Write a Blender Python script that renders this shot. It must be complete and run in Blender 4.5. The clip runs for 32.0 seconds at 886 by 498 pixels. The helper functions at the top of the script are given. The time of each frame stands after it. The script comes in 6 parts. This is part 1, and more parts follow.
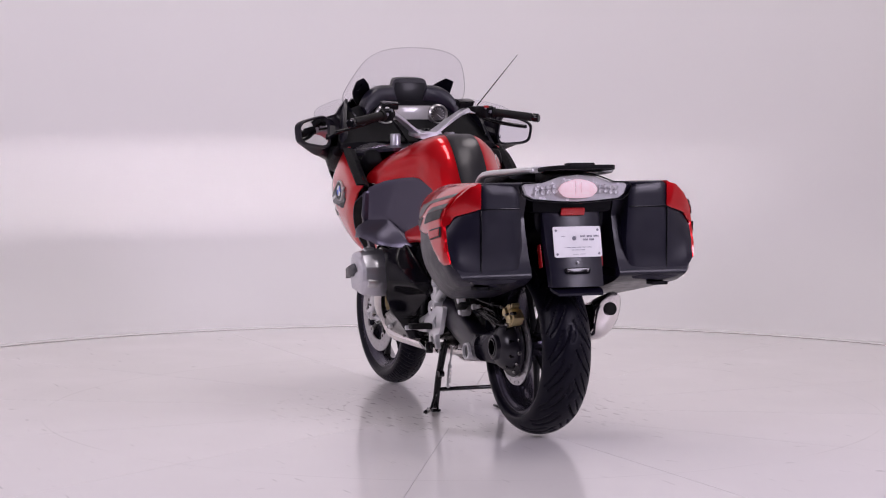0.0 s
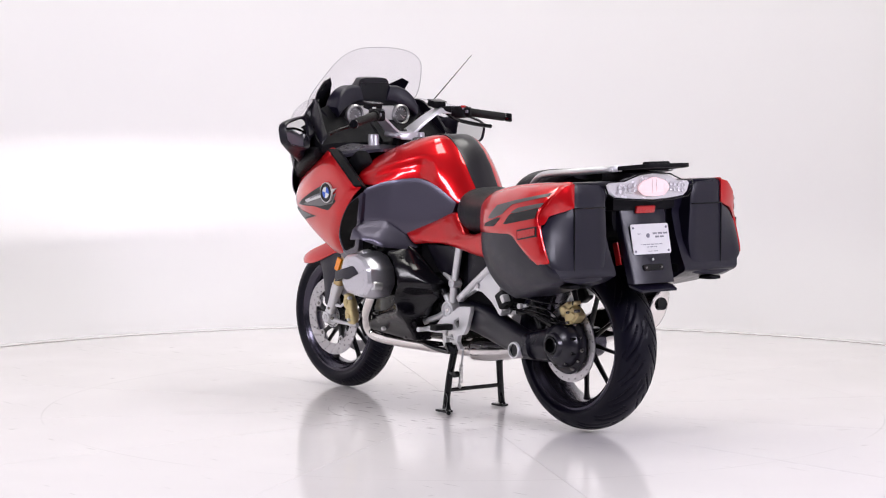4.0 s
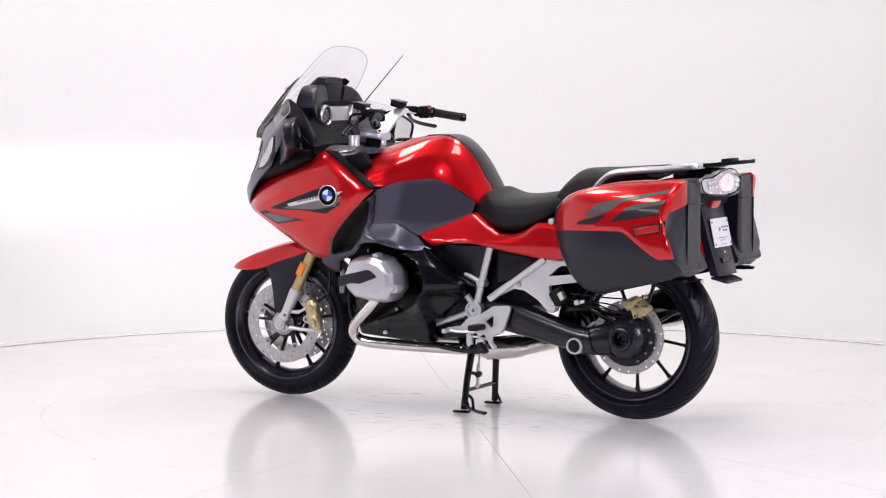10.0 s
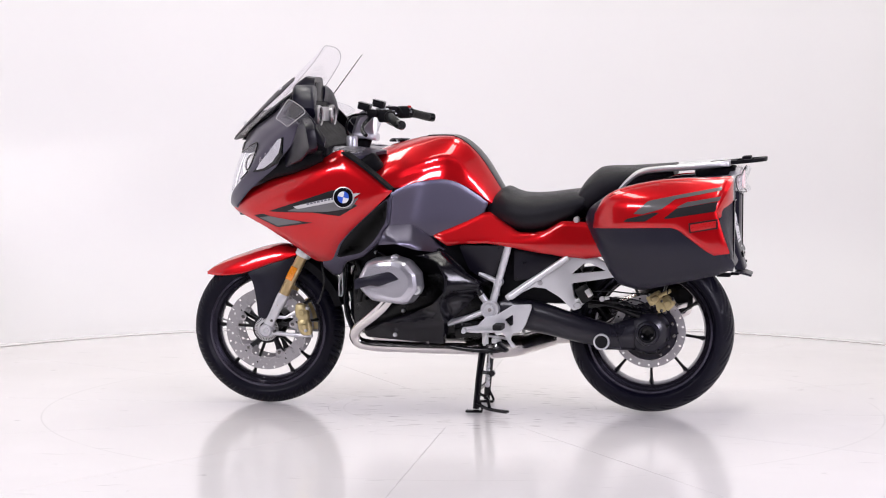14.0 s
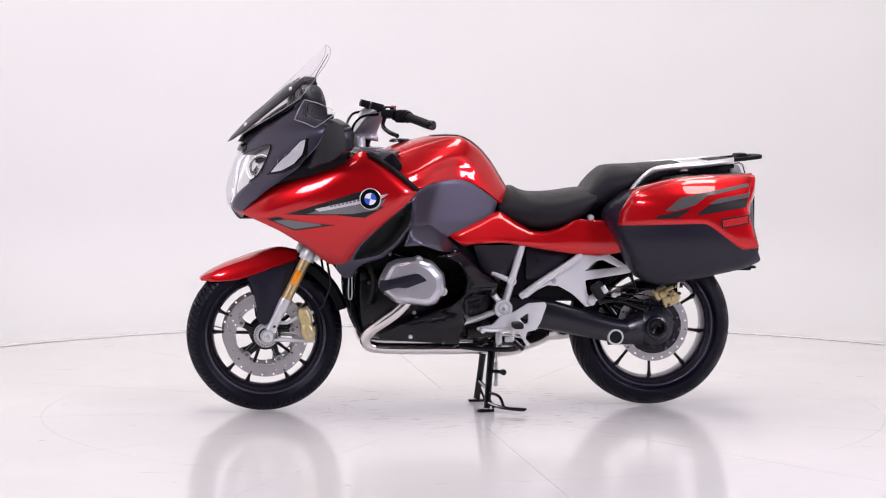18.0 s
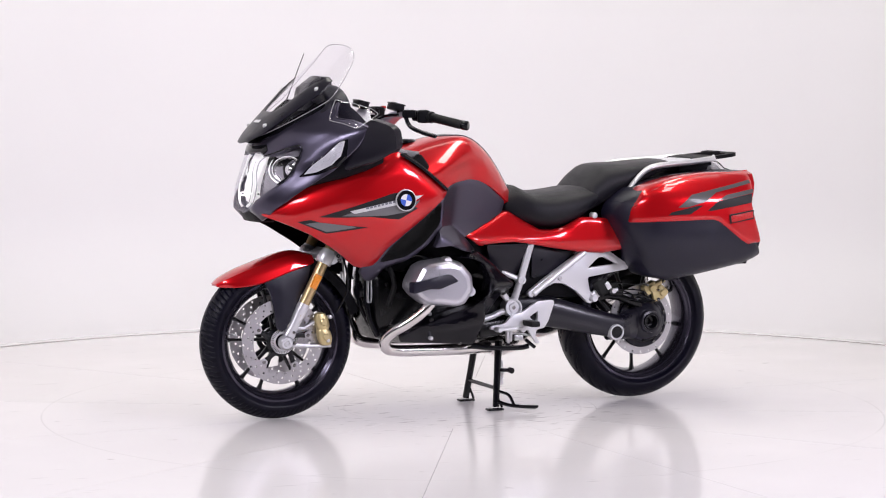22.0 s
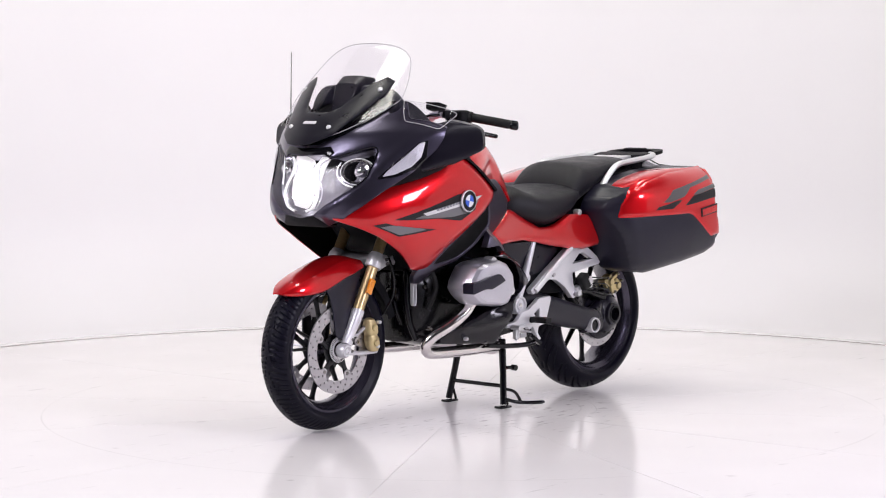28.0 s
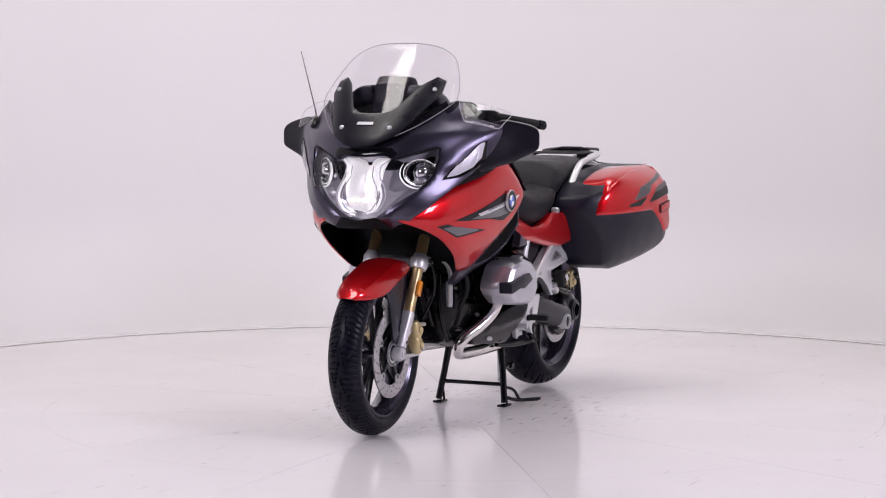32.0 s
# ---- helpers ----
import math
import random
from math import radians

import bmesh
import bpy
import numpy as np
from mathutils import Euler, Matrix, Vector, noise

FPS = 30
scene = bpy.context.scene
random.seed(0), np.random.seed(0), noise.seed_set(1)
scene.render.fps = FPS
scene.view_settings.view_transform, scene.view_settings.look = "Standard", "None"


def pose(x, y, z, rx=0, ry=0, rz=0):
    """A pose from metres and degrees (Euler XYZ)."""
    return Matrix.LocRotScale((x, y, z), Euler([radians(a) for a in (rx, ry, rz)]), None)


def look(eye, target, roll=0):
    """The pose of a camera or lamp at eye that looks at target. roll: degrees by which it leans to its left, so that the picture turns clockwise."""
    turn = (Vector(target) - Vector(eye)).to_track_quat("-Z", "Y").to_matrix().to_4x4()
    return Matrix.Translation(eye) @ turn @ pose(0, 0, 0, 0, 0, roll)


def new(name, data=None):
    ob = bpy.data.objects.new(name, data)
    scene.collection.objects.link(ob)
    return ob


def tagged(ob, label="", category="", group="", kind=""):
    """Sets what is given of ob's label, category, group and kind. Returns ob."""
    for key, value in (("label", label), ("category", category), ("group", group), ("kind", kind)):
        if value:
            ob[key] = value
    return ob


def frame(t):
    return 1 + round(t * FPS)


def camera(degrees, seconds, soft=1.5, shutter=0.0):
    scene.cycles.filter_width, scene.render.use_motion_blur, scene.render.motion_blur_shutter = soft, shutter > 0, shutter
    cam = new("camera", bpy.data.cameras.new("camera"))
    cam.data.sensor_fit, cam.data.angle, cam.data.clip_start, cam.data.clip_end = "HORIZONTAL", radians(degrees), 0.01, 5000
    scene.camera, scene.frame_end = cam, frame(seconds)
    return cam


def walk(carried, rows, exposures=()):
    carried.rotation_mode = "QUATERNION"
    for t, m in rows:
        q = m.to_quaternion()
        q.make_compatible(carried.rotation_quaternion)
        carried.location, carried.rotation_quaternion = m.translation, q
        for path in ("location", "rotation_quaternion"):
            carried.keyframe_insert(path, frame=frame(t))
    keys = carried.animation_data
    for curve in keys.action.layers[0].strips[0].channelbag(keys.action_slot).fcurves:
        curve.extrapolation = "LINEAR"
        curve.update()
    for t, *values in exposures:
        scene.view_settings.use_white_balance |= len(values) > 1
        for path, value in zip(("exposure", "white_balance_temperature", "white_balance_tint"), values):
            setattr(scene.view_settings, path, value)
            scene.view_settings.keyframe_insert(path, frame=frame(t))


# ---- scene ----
# ---- the camera, which stands still on its tripod ----
cam = camera(22.6, 32.0, soft=1.1)
EYE = Vector((0.0, -8.546, 1.2465))
AIM = EYE + 5.0 * Vector((-0.00891, 0.99725, -0.07359))
EXPOSURES = [(0.0, -0.74, 6580, 15), (1.0, -0.47, 6615, 11), (2.0, -0.22, 6600, 6), (3.0, -0.19, 6620, 4), (4.5, -0.10, 6615, 2), (6.0, -0.07, 6615, 2), (13.0, -0.07, 6615, 2),
             (16.5, -0.17, 6615, 4), (20.0, -0.17, 6615, 4), (24.0, -0.09, 6615, 2), (28.0, -0.07, 6615, 2), (29.0, -0.06, 6615, 2), (30.0, -0.14, 6615, 3), (31.0, -0.31, 6615, 7), (32.0, -0.43, 6570, 8)]
ROLL = 0.099
walk(cam, [(0.0, look(EYE, AIM, ROLL)), (32.0, look(EYE, AIM, ROLL))], EXPOSURES)

# ---- light: soft panels under the booth's ceiling ----
world = bpy.data.worlds.new("booth_world")
scene.world = world
world.use_nodes = True
world.node_tree.nodes["Background"].inputs["Color"].default_value = (0.9, 0.88, 0.92, 1)
world.node_tree.nodes["Background"].inputs["Strength"].default_value = 0.05


def softbox(name, x, y, z, target, w, h, watts, col=(1.0, 0.965, 0.985)):
    lamp = bpy.data.lights.new(name, "AREA")
    lamp.shape, lamp.size, lamp.size_y, lamp.energy, lamp.color = "RECTANGLE", w, h, watts, col
    ob = new(name, lamp)
    ob.matrix_world = look((x, y, z), target)
    return ob


for sx, sy in ((-1.15, -0.7), (1.15, -0.7), (-1.15, 1.3), (1.15, 1.3)):
    softbox("ceiling_softbox", sx, sy, 4.05, (sx, sy, 0), 0.55, 1.5, 34, (1.0, 0.945, 0.94))
softbox("front_softbox", -2.9, -3.8, 2.8, (0, 0, 0.6), 1.5, 0.9, 112, (0.93, 0.87, 1.0))
softbox("front_softbox", 3.72, -3.7, 2.4, (0, 0, 0.7), 1.4, 1.3, 208, (0.87, 0.80, 1.0))
softbox("wall_softbox", 0, 2.0, 4.0, (0, 3.7, 1.2), 4.0, 0.5, 18, (1.0, 0.935, 0.945))


# ---- materials ----
def mat(name, col, rough=0.5, metal=0.0, coat=0.0, var=0.08, scale=25.0, bump=0.0, bscale=300.0, rvar=0.06, glow=None, power=0.0, coat_rough=0.03, spec=0.5):
    m = bpy.data.materials.new(name)
    m.use_nodes = True
    nt = m.node_tree
    b = nt.nodes["Principled BSDF"]
    b.inputs["Metallic"].default_value = metal
    b.inputs["Coat Weight"].default_value = coat
    b.inputs["Coat Roughness"].default_value = coat_rough
    b.inputs["Specular IOR Level"].default_value = spec
    co = nt.nodes.new("ShaderNodeTexCoord")
    no = nt.nodes.new("ShaderNodeTexNoise")
    no.inputs["Scale"].default_value, no.inputs["Detail"].default_value = scale, 6.0
    nt.links.new(co.outputs["Object"], no.inputs["Vector"])
    mx = nt.nodes.new("ShaderNodeMix")
    mx.data_type = "RGBA"
    mx.inputs[6].default_value = (*[c * (1 - var) for c in col], 1)
    mx.inputs[7].default_value = (*[min(1.0, c * (1 + var)) for c in col], 1)
    nt.links.new(no.outputs["Fac"], mx.inputs[0])
    nt.links.new(mx.outputs[2], b.inputs["Base Color"])
    mr = nt.nodes.new("ShaderNodeMapRange")
    mr.inputs["From Min"].default_value, mr.inputs["From Max"].default_value = 0.3, 0.7
    mr.inputs["To Min"].default_value, mr.inputs["To Max"].default_value = max(0.02, rough - rvar), min(1, rough + rvar)
    nt.links.new(no.outputs["Fac"], mr.inputs["Value"])
    nt.links.new(mr.outputs["Result"], b.inputs["Roughness"])
    if bump:
        n2 = nt.nodes.new("ShaderNodeTexNoise")
        n2.inputs["Scale"].default_value, n2.inputs["Detail"].default_value = bscale, 3.0
        nt.links.new(co.outputs["Object"], n2.inputs["Vector"])
        bu = nt.nodes.new("ShaderNodeBump")
        bu.inputs["Strength"].default_value, bu.inputs["Distance"].default_value = bump, 0.002
        nt.links.new(n2.outputs["Fac"], bu.inputs["Height"])
        nt.links.new(bu.outputs["Normal"], b.inputs["Normal"])
    if glow:
        b.inputs["Emission Color"].default_value = (*glow, 1)
        b.inputs["Emission Strength"].default_value = power
    return m


def clear(name, tint, gloss=0.05, strength=1.0, least=0.007):
    """A thin clear sheet: it lets light straight through and mirrors more at a grazing angle."""
    m = bpy.data.materials.new(name)
    m.use_nodes = True
    nt = m.node_tree
    nt.nodes.remove(nt.nodes["Principled BSDF"])
    tr, gl, mx, lw, pw, ad = (nt.nodes.new("ShaderNode" + k) for k in ("BsdfTransparent", "BsdfGlossy", "MixShader", "LayerWeight", "Math", "Math"))
    tr.inputs["Color"].default_value = (*tint, 1)
    gl.inputs["Roughness"].default_value = gloss
    gl.inputs["Color"].default_value = (strength, strength, strength, 1)
    lw.inputs["Blend"].default_value = 0.5
    pw.operation, ad.operation = "POWER", "MULTIPLY_ADD"
    pw.inputs[1].default_value = 4.0
    ad.inputs[1].default_value, ad.inputs[2].default_value = 0.16, least
    nt.links.new(lw.outputs["Facing"], pw.inputs[0])
    nt.links.new(pw.outputs[0], ad.inputs[0])
    nt.links.new(ad.outputs[0], mx.inputs[0])
    nt.links.new(tr.outputs[0], mx.inputs[1])
    nt.links.new(gl.outputs[0], mx.inputs[2])
    nt.links.new(mx.outputs[0], nt.nodes["Material Output"].inputs["Surface"])
    return m


RED = mat("red_candy_paint", (0.54, 0.0055, 0.011), 0.34, 0.58, 1.0, var=0.06, scale=900, rvar=0.03, coat_rough=0.02, spec=0.05)
RED.node_tree.nodes["Principled BSDF"].inputs["Coat IOR"].default_value = 1.50
GREY = mat("dark_grey_satin_paint", (0.104, 0.096, 0.134), 0.38, 0.95, 0.2, var=0.05, scale=900, rvar=0.02, coat_rough=0.2)
GREYD = mat("dark_grey_nose_paint", (0.074, 0.067, 0.100), 0.31, 0.90, 0.3, var=0.04, scale=700, rvar=0.015, coat_rough=0.2)
BLACK = mat("black_textured_plastic", (0.0045, 0.0043, 0.0062), 0.52, bump=0.25, bscale=900, var=0.2, spec=0.10)
CASE = mat("black_case_plastic", (0.0066, 0.0056, 0.0160), 0.36, bump=0.10, bscale=1200, var=0.2, spec=0.42)
GLOSSB = mat("gloss_black", (0.005, 0.005, 0.007), 0.13, var=0.2, spec=0.32)
ENGINE = mat("black_engine_enamel", (0.004, 0.004, 0.005), 0.24, 0.0, var=0.3, bump=0.1, spec=0.3)
RUBBER = mat("tyre_rubber", (0.0034, 0.0030, 0.0090), 0.38, var=0.25, scale=60, bump=0.12, bscale=400, spec=0.17)
RUBBERB = mat("black_rubber", (0.006, 0.006, 0.0068), 0.58, var=0.2, bump=0.3, bscale=500, spec=0.25)
GREYENG = mat("black_satin_casting", (0.0085, 0.0078, 0.0150), 0.29, 0.2, var=0.2, rvar=0.02, scale=8, spec=0.65)
# near-black colour that stands in for the shade inside holes, slots and mouths
SHADE_BLACK = mat("shade_black", (0.004, 0.004, 0.004), 0.9)
VINYL = mat("black_seat_vinyl", (0.0058, 0.0052, 0.0088), 0.44, var=0.2, bump=0.4, bscale=700, spec=0.28)
STEELD = mat("dark_turned_steel", (0.22, 0.21, 0.21), 0.26, 0.95, scale=60)
SPOKE = mat("black_spoke_paint", (0.008, 0.008, 0.010), 0.32, 0.1, 0.1, scale=400, spec=0.35)
RIM = mat("dark_grey_wheel_paint", (0.060, 0.055, 0.080), 0.24, 0.8, 0.3, rvar=0.02, scale=400)
ALLOY = mat("satin_aluminium", (0.70, 0.70, 0.72), 0.38, 0.75, scale=120, bump=0.06, bscale=800)
SILVER = mat("silver_paint", (0.70, 0.70, 0.73), 0.38, 0.55, 0.15, scale=500)
HEADM = mat("silver_cast_head", (0.60, 0.59, 0.65), 0.31, 0.82, 0.2, scale=500)
SATINB = mat("satin_black", (0.0066, 0.0056, 0.0115), 0.33, var=0.2, spec=0.3)
COWL = mat("gloss_black_cowl", (0.0045, 0.004, 0.007), 0.19, var=0.2, rvar=0.02, spec=0.36)
BARPAINT = mat("pale_silver_paint", (0.58, 0.57, 0.63), 0.36, 0.55, 0.15, scale=500)
CHROME = mat("polished_steel", (0.80, 0.77, 0.76), 0.16, 1.0, scale=40, rvar=0.08)
DISC = mat("brushed_brake_steel", (0.50, 0.485, 0.51), 0.33, 0.9, scale=200)
GOLD = mat("gold_anodised_metal", (0.56, 0.42, 0.22), 0.36, 0.75, scale=80)
CALIPER = mat("pale_gold_metal", (0.62, 0.51, 0.27), 0.38, 0.6, scale=80)
AMBER = mat("amber_reflector", (0.85, 0.27, 0.012), 0.25, coat=0.6, scale=300, var=0.2)
REDREF = mat("red_reflector", (0.46, 0.009, 0.012), 0.3, coat=0.4, scale=300, var=0.06)
WHITE = mat("white_enamel", (0.75, 0.74, 0.76), 0.35)
BLUE = mat("blue_enamel", (0.03, 0.10, 0.55), 0.3)
DECALG = mat("grey_decal", (0.15, 0.145, 0.155), 0.50, 0.0, 0.12, scale=400)
DECALB = mat("black_decal", (0.014, 0.012, 0.014), 0.45, coat=0.1, spec=0.25)
INK = mat("grey_print", (0.20, 0.20, 0.24), 0.5)
MIRROR = mat("mirror_glass", (0.80, 0.80, 0.82), 0.02, 1.0, var=0.0, rvar=0.0)
CLEAR = clear("clear_screen", (0.978, 0.972, 0.984), 0.05, least=0.022)
LAMPIN = mat("pale_lamp_reflector", (0.70, 0.69, 0.73), 0.22, 0.25, bump=0.5, bscale=250)
LENSEDGE = mat("pale_clear_edge", (0.6, 0.6, 0.62), 0.1)
LENS = clear("clear_lens", (0.97, 0.97, 0.98), 0.09)
EDGE = mat("tinted_screen_edge", (0.36, 0.34, 0.37), 0.2)
BOWL = mat("lamp_bowl", (0.86, 0.85, 0.87), 0.25, 0.3, glow=(1.0, 0.93, 0.96), power=0.55)
# black, with a glow of its own put in for the emitter's light
BAFFLE_GLOW = mat("self_lit_baffle", (0.0, 0.0, 0.0), 0.9, glow=(1.0, 0.95, 0.97), power=1.3, spec=0.0)
LAMP = mat("white_led_lamp", (0.9, 0.9, 0.9), 0.3, glow=(1.0, 0.95, 0.97), power=0.42)
BEAM = mat("low_beam_emitter", (0.9, 0.9, 0.9), 0.3, glow=(1.0, 0.96, 0.98), power=80000.0)
HALO = mat("halo_ring_lamp", (0.9, 0.9, 0.9), 0.3, glow=(1.0, 0.98, 1.0), power=0.62)
REFLECTOR = mat("lamp_reflector", (0.80, 0.80, 0.82), 0.14, 0.95)
TAIL = mat("tail_lamp_red_glow", (0.85, 0.66, 0.68), 0.3, glow=(1.0, 0.66, 0.70), power=0.36)
DIAL = mat("dial_face", (0.42, 0.41, 0.42), 0.35, coat=0.8)
DIALDARK = mat("dark_dial_face", (0.13, 0.125, 0.135), 0.3, coat=0.8)
SCREEN = mat("dark_display", (0.010, 0.010, 0.013), 0.30, coat=0.05, spec=0.12)
DARK_WALL = mat("dark_grey_studio_wall", (0.06, 0.058, 0.065), 0.8, var=0.1, scale=2.0)
DARK_FLOOR = mat("unseen_dark_floor", (0.16, 0.155, 0.165), 0.6, var=0.15, scale=6.0, bump=0.1, bscale=120)
EPOXY_WALL = mat("white_booth_wall", (0.80, 0.785, 0.80), 0.55, var=0.012, scale=1.2)


def floor_paint():
    """Glossy white floor paint with scuffs, two ring-shaped scratches and faint stains."""
    m = mat("white_floor_paint", (0.815, 0.785, 0.790), 0.13, var=0.02, scale=2.0, rvar=0.03)
    nt = m.node_tree
    b = nt.nodes["Principled BSDF"]
    b.inputs["Specular IOR Level"].default_value = 0.11
    base = b.inputs["Base Color"].links[0].from_socket
    co = nt.nodes.new("ShaderNodeTexCoord")

    def math(op, a, c=None):
        n = nt.nodes.new("ShaderNodeMath")
        n.operation = op
        for k, s in enumerate((a, c)):
            if s is None:
                continue
            if isinstance(s, (int, float)):
                n.inputs[k].default_value = s
            else:
                nt.links.new(s, n.inputs[k])
        return n.outputs[0]

    def noise_fac(scale, detail=4.0, stretch=None):
        n = nt.nodes.new("ShaderNodeTexNoise")
        n.inputs["Scale"].default_value, n.inputs["Detail"].default_value = scale, detail
        src = co.outputs["Object"]
        if stretch:
            mp = nt.nodes.new("ShaderNodeMapping")
            mp.inputs["Scale"].default_value = stretch
            mp.inputs["Rotation"].default_value = (0, 0, 0.6)
            nt.links.new(src, mp.inputs["Vector"])
            src = mp.outputs[0]
        nt.links.new(src, n.inputs["Vector"])
        return n.outputs["Fac"]

    sep = nt.nodes.new("ShaderNodeSeparateXYZ")
    nt.links.new(co.outputs["Object"], sep.inputs[0])
    x, y = sep.outputs[0], sep.outputs[1]
    r = math("SQRT", math("ADD", math("MULTIPLY", x, x), math("MULTIPLY", y, y)))

    def clamp01(s):
        n = nt.nodes.new("ShaderNodeClamp")
        nt.links.new(s, n.inputs[0])
        return n.outputs[0]

    def ring(radius, half):
        return clamp01(math("SUBTRACT", 1.0, math("DIVIDE", math("ABSOLUTE", math("SUBTRACT", r, radius)), half)))

    broken = clamp01(math("MULTIPLY", math("SUBTRACT", noise_fac(1.3), 0.40), 9.0))
    rings = math("MULTIPLY", math("MAXIMUM", ring(1.61, 0.005), ring(0.46, 0.004)), broken)
    scr = clamp01(math("MULTIPLY", math("SUBTRACT", noise_fac(5.0, 2.0, (1.0, 9.0, 1.0)), 0.69), 14.0))
    spots = clamp01(math("MULTIPLY", math("SUBTRACT", noise_fac(9.0, 6.0), 0.70), 14.0))
    near = clamp01(math("SUBTRACT", 1.0, math("ABSOLUTE", math("DIVIDE", math("SUBTRACT", r, 0.42), 0.42))))
    scuff = math("MULTIPLY", clamp01(math("MULTIPLY", math("SUBTRACT", noise_fac(11.0, 8.0, (1.0, 3.5, 1.0)), 0.60), 16.0)), near)
    wear = clamp01(math("ADD", math("MULTIPLY", rings, 0.22), math("ADD", math("MULTIPLY", scr, 0.35), math("ADD", math("MULTIPLY", spots, 0.5), math("MULTIPLY", scuff, 0.65)))))
    mx = nt.nodes.new("ShaderNodeMix")
    mx.data_type = "RGBA"
    mx.inputs[7].default_value = (0.30, 0.28, 0.28, 1)
    nt.links.new(wear, mx.inputs[0])
    nt.links.new(base, mx.inputs[6])
    nt.links.new(mx.outputs[2], b.inputs["Base Color"])
    return m


FLOOR = floor_paint()
SEAM = mat("dark_joint", (0.12, 0.11, 0.11), 0.8)


# ---- mesh helpers ----
def finish(bm, name, material, angle=38):
    bmesh.ops.remove_doubles(bm, verts=bm.verts, dist=1e-5)
    bmesh.ops.recalc_face_normals(bm, faces=bm.faces)
    me = bpy.data.meshes.new(name)
    bm.to_mesh(me)
    bm.free()
    for f in me.polygons:
        f.use_smooth = True
    me.set_sharp_from_angle(angle=radians(angle))
    me.materials.append(material)
    return me


def part(name, bm, material, parent, label="", angle=38):
    ob = new(name, finish(bm, name, material, angle))
    ob.parent = parent
    return tagged(ob, label)


def pair(name, build, material, parent, label="", angle=38):
    """One part on each side of the bike; build(side) returns the bmesh of the left one, which is mirrored for the right one."""
    out = []
    for side in (1, -1):
        bm = build()
        if side < 0:
            for v in bm.verts:
                v.co.y = -v.co.y
        host = parent if not isinstance(parent, (list, tuple)) else parent[0 if side > 0 else 1]
        out.append(part(name, bm, material, host, label, angle))
    return out


def sub(bm, other):
    """Add the geometry of other to bm."""
    me = bpy.data.meshes.new("tmp")
    other.to_mesh(me)
    other.free()
    bm.from_mesh(me)
    bpy.data.meshes.remove(me)
    return bm


def fillet(poly, r, n=4):
    out = []
    k = len(poly)
    for i in range(k):
        a, b, c = Vector(poly[i - 1]), Vector(poly[i]), Vector(poly[(i + 1) % k])
        u, w = a - b, c - b
        d = min(r, u.length * 0.45, w.length * 0.45)
        s, e = b + u.normalized() * d, b + w.normalized() * d
        for j in range(n + 1):
            t = j / n
            out.append(tuple(s * (1 - t) ** 2 + b * 2 * t * (1 - t) + e * t * t))
    return out


def smooth(pts, k=6):
    """Catmull-Rom curve through points of any dimension."""
    p = [Vector(q) for q in pts]
    p = [2 * p[0] - p[1]] + p + [2 * p[-1] - p[-2]]
    out = []
    for i in range(1, len(p) - 2):
        for j in range(k):
            t = j / k
            out.append(0.5 * ((2 * p[i]) + (p[i + 1] - p[i - 1]) * t + (2 * p[i - 1] - 5 * p[i] + 4 * p[i + 1] - p[i + 2]) * t * t
                              + (3 * p[i] - p[i - 1] - 3 * p[i + 1] + p[i + 2]) * t ** 3))
    out.append(p[-2])
    return out


def edge_dist(u, v, poly):
    best = 9.0
    for i in range(len(poly)):
        ax, ay = poly[i - 1]
        bx, by = poly[i]
        dx, dy = bx - ax, by - ay
        l2 = dx * dx + dy * dy
        t = 0 if l2 < 1e-12 else max(0, min(1, ((u - ax) * dx + (v - ay) * dy) / l2))
        best = min(best, math.hypot(u - ax - t * dx, v - ay - t * dy))
    return best


def sheet(outline, holes, res):
    """A flat net inside the outline, in u and v."""
    bm = bmesh.new()
    edges = []
    for loop in [outline] + list(holes):
        vs = [bm.verts.new((u, 0, v)) for u, v in loop]
        edges += [bm.edges.new((vs[i - 1], vs[i])) for i in range(len(vs))]
    if holes:
        bmesh.ops.triangle_fill(bm, use_beauty=True, use_dissolve=False, edges=edges, normal=(0, -1, 0))
    else:
        bm.faces.new([e.verts[0] for e in edges])
    us, ws = [q[0] for q in outline], [q[1] for q in outline]
    for k, lo, hi in ((0, min(us), max(us)), (2, min(ws), max(ws))):
        n = int((hi - lo) / res)
        for i in range(1, n + 1):
            co, no = [0, 0, 0], [0, 0, 0]
            co[k], no[k] = lo + (hi - lo) * i / (n + 1), 1
            bmesh.ops.bisect_plane(bm, geom=bm.verts[:] + bm.edges[:] + bm.faces[:], dist=1e-5, plane_co=co, plane_no=no)
    return bm


def panel(outline, place, inward, t=0.004, res=0.03, curl=0.006, reach=0.02, holes=(), lift=0.0, back=None):
    """A shaped panel: the outline in (u, v), laid by place(u, v) on its surface, its rim curled inward, t thick. back: the coordinate of a flat back instead."""
    outline = [tuple(q) for q in outline]
    bm = sheet(outline, holes, res)
    inward = Vector(inward)
    base = []
    for v in bm.verts:
        u, w = v.co.x, v.co.z
        d = edge_dist(u, w, outline)
        for h in holes:
            d = min(d, edge_dist(u, w, h))
        p = Vector(place(u, w)) - inward * lift
        if curl:
            p += inward * curl * max(0.0, 1 - d / reach) ** 2
        base.append(p)
    for v, p in zip(bm.verts, base):
        v.co = p
    got = bmesh.ops.extrude_face_region(bm, geom=bm.faces[:])
    for e in got["geom"]:
        if isinstance(e, bmesh.types.BMVert):
            e.co += inward * t
            if back is not None:
                ax = 1 if abs(inward.y) > 0.5 else 0
                e.co[ax] = back
    return bm


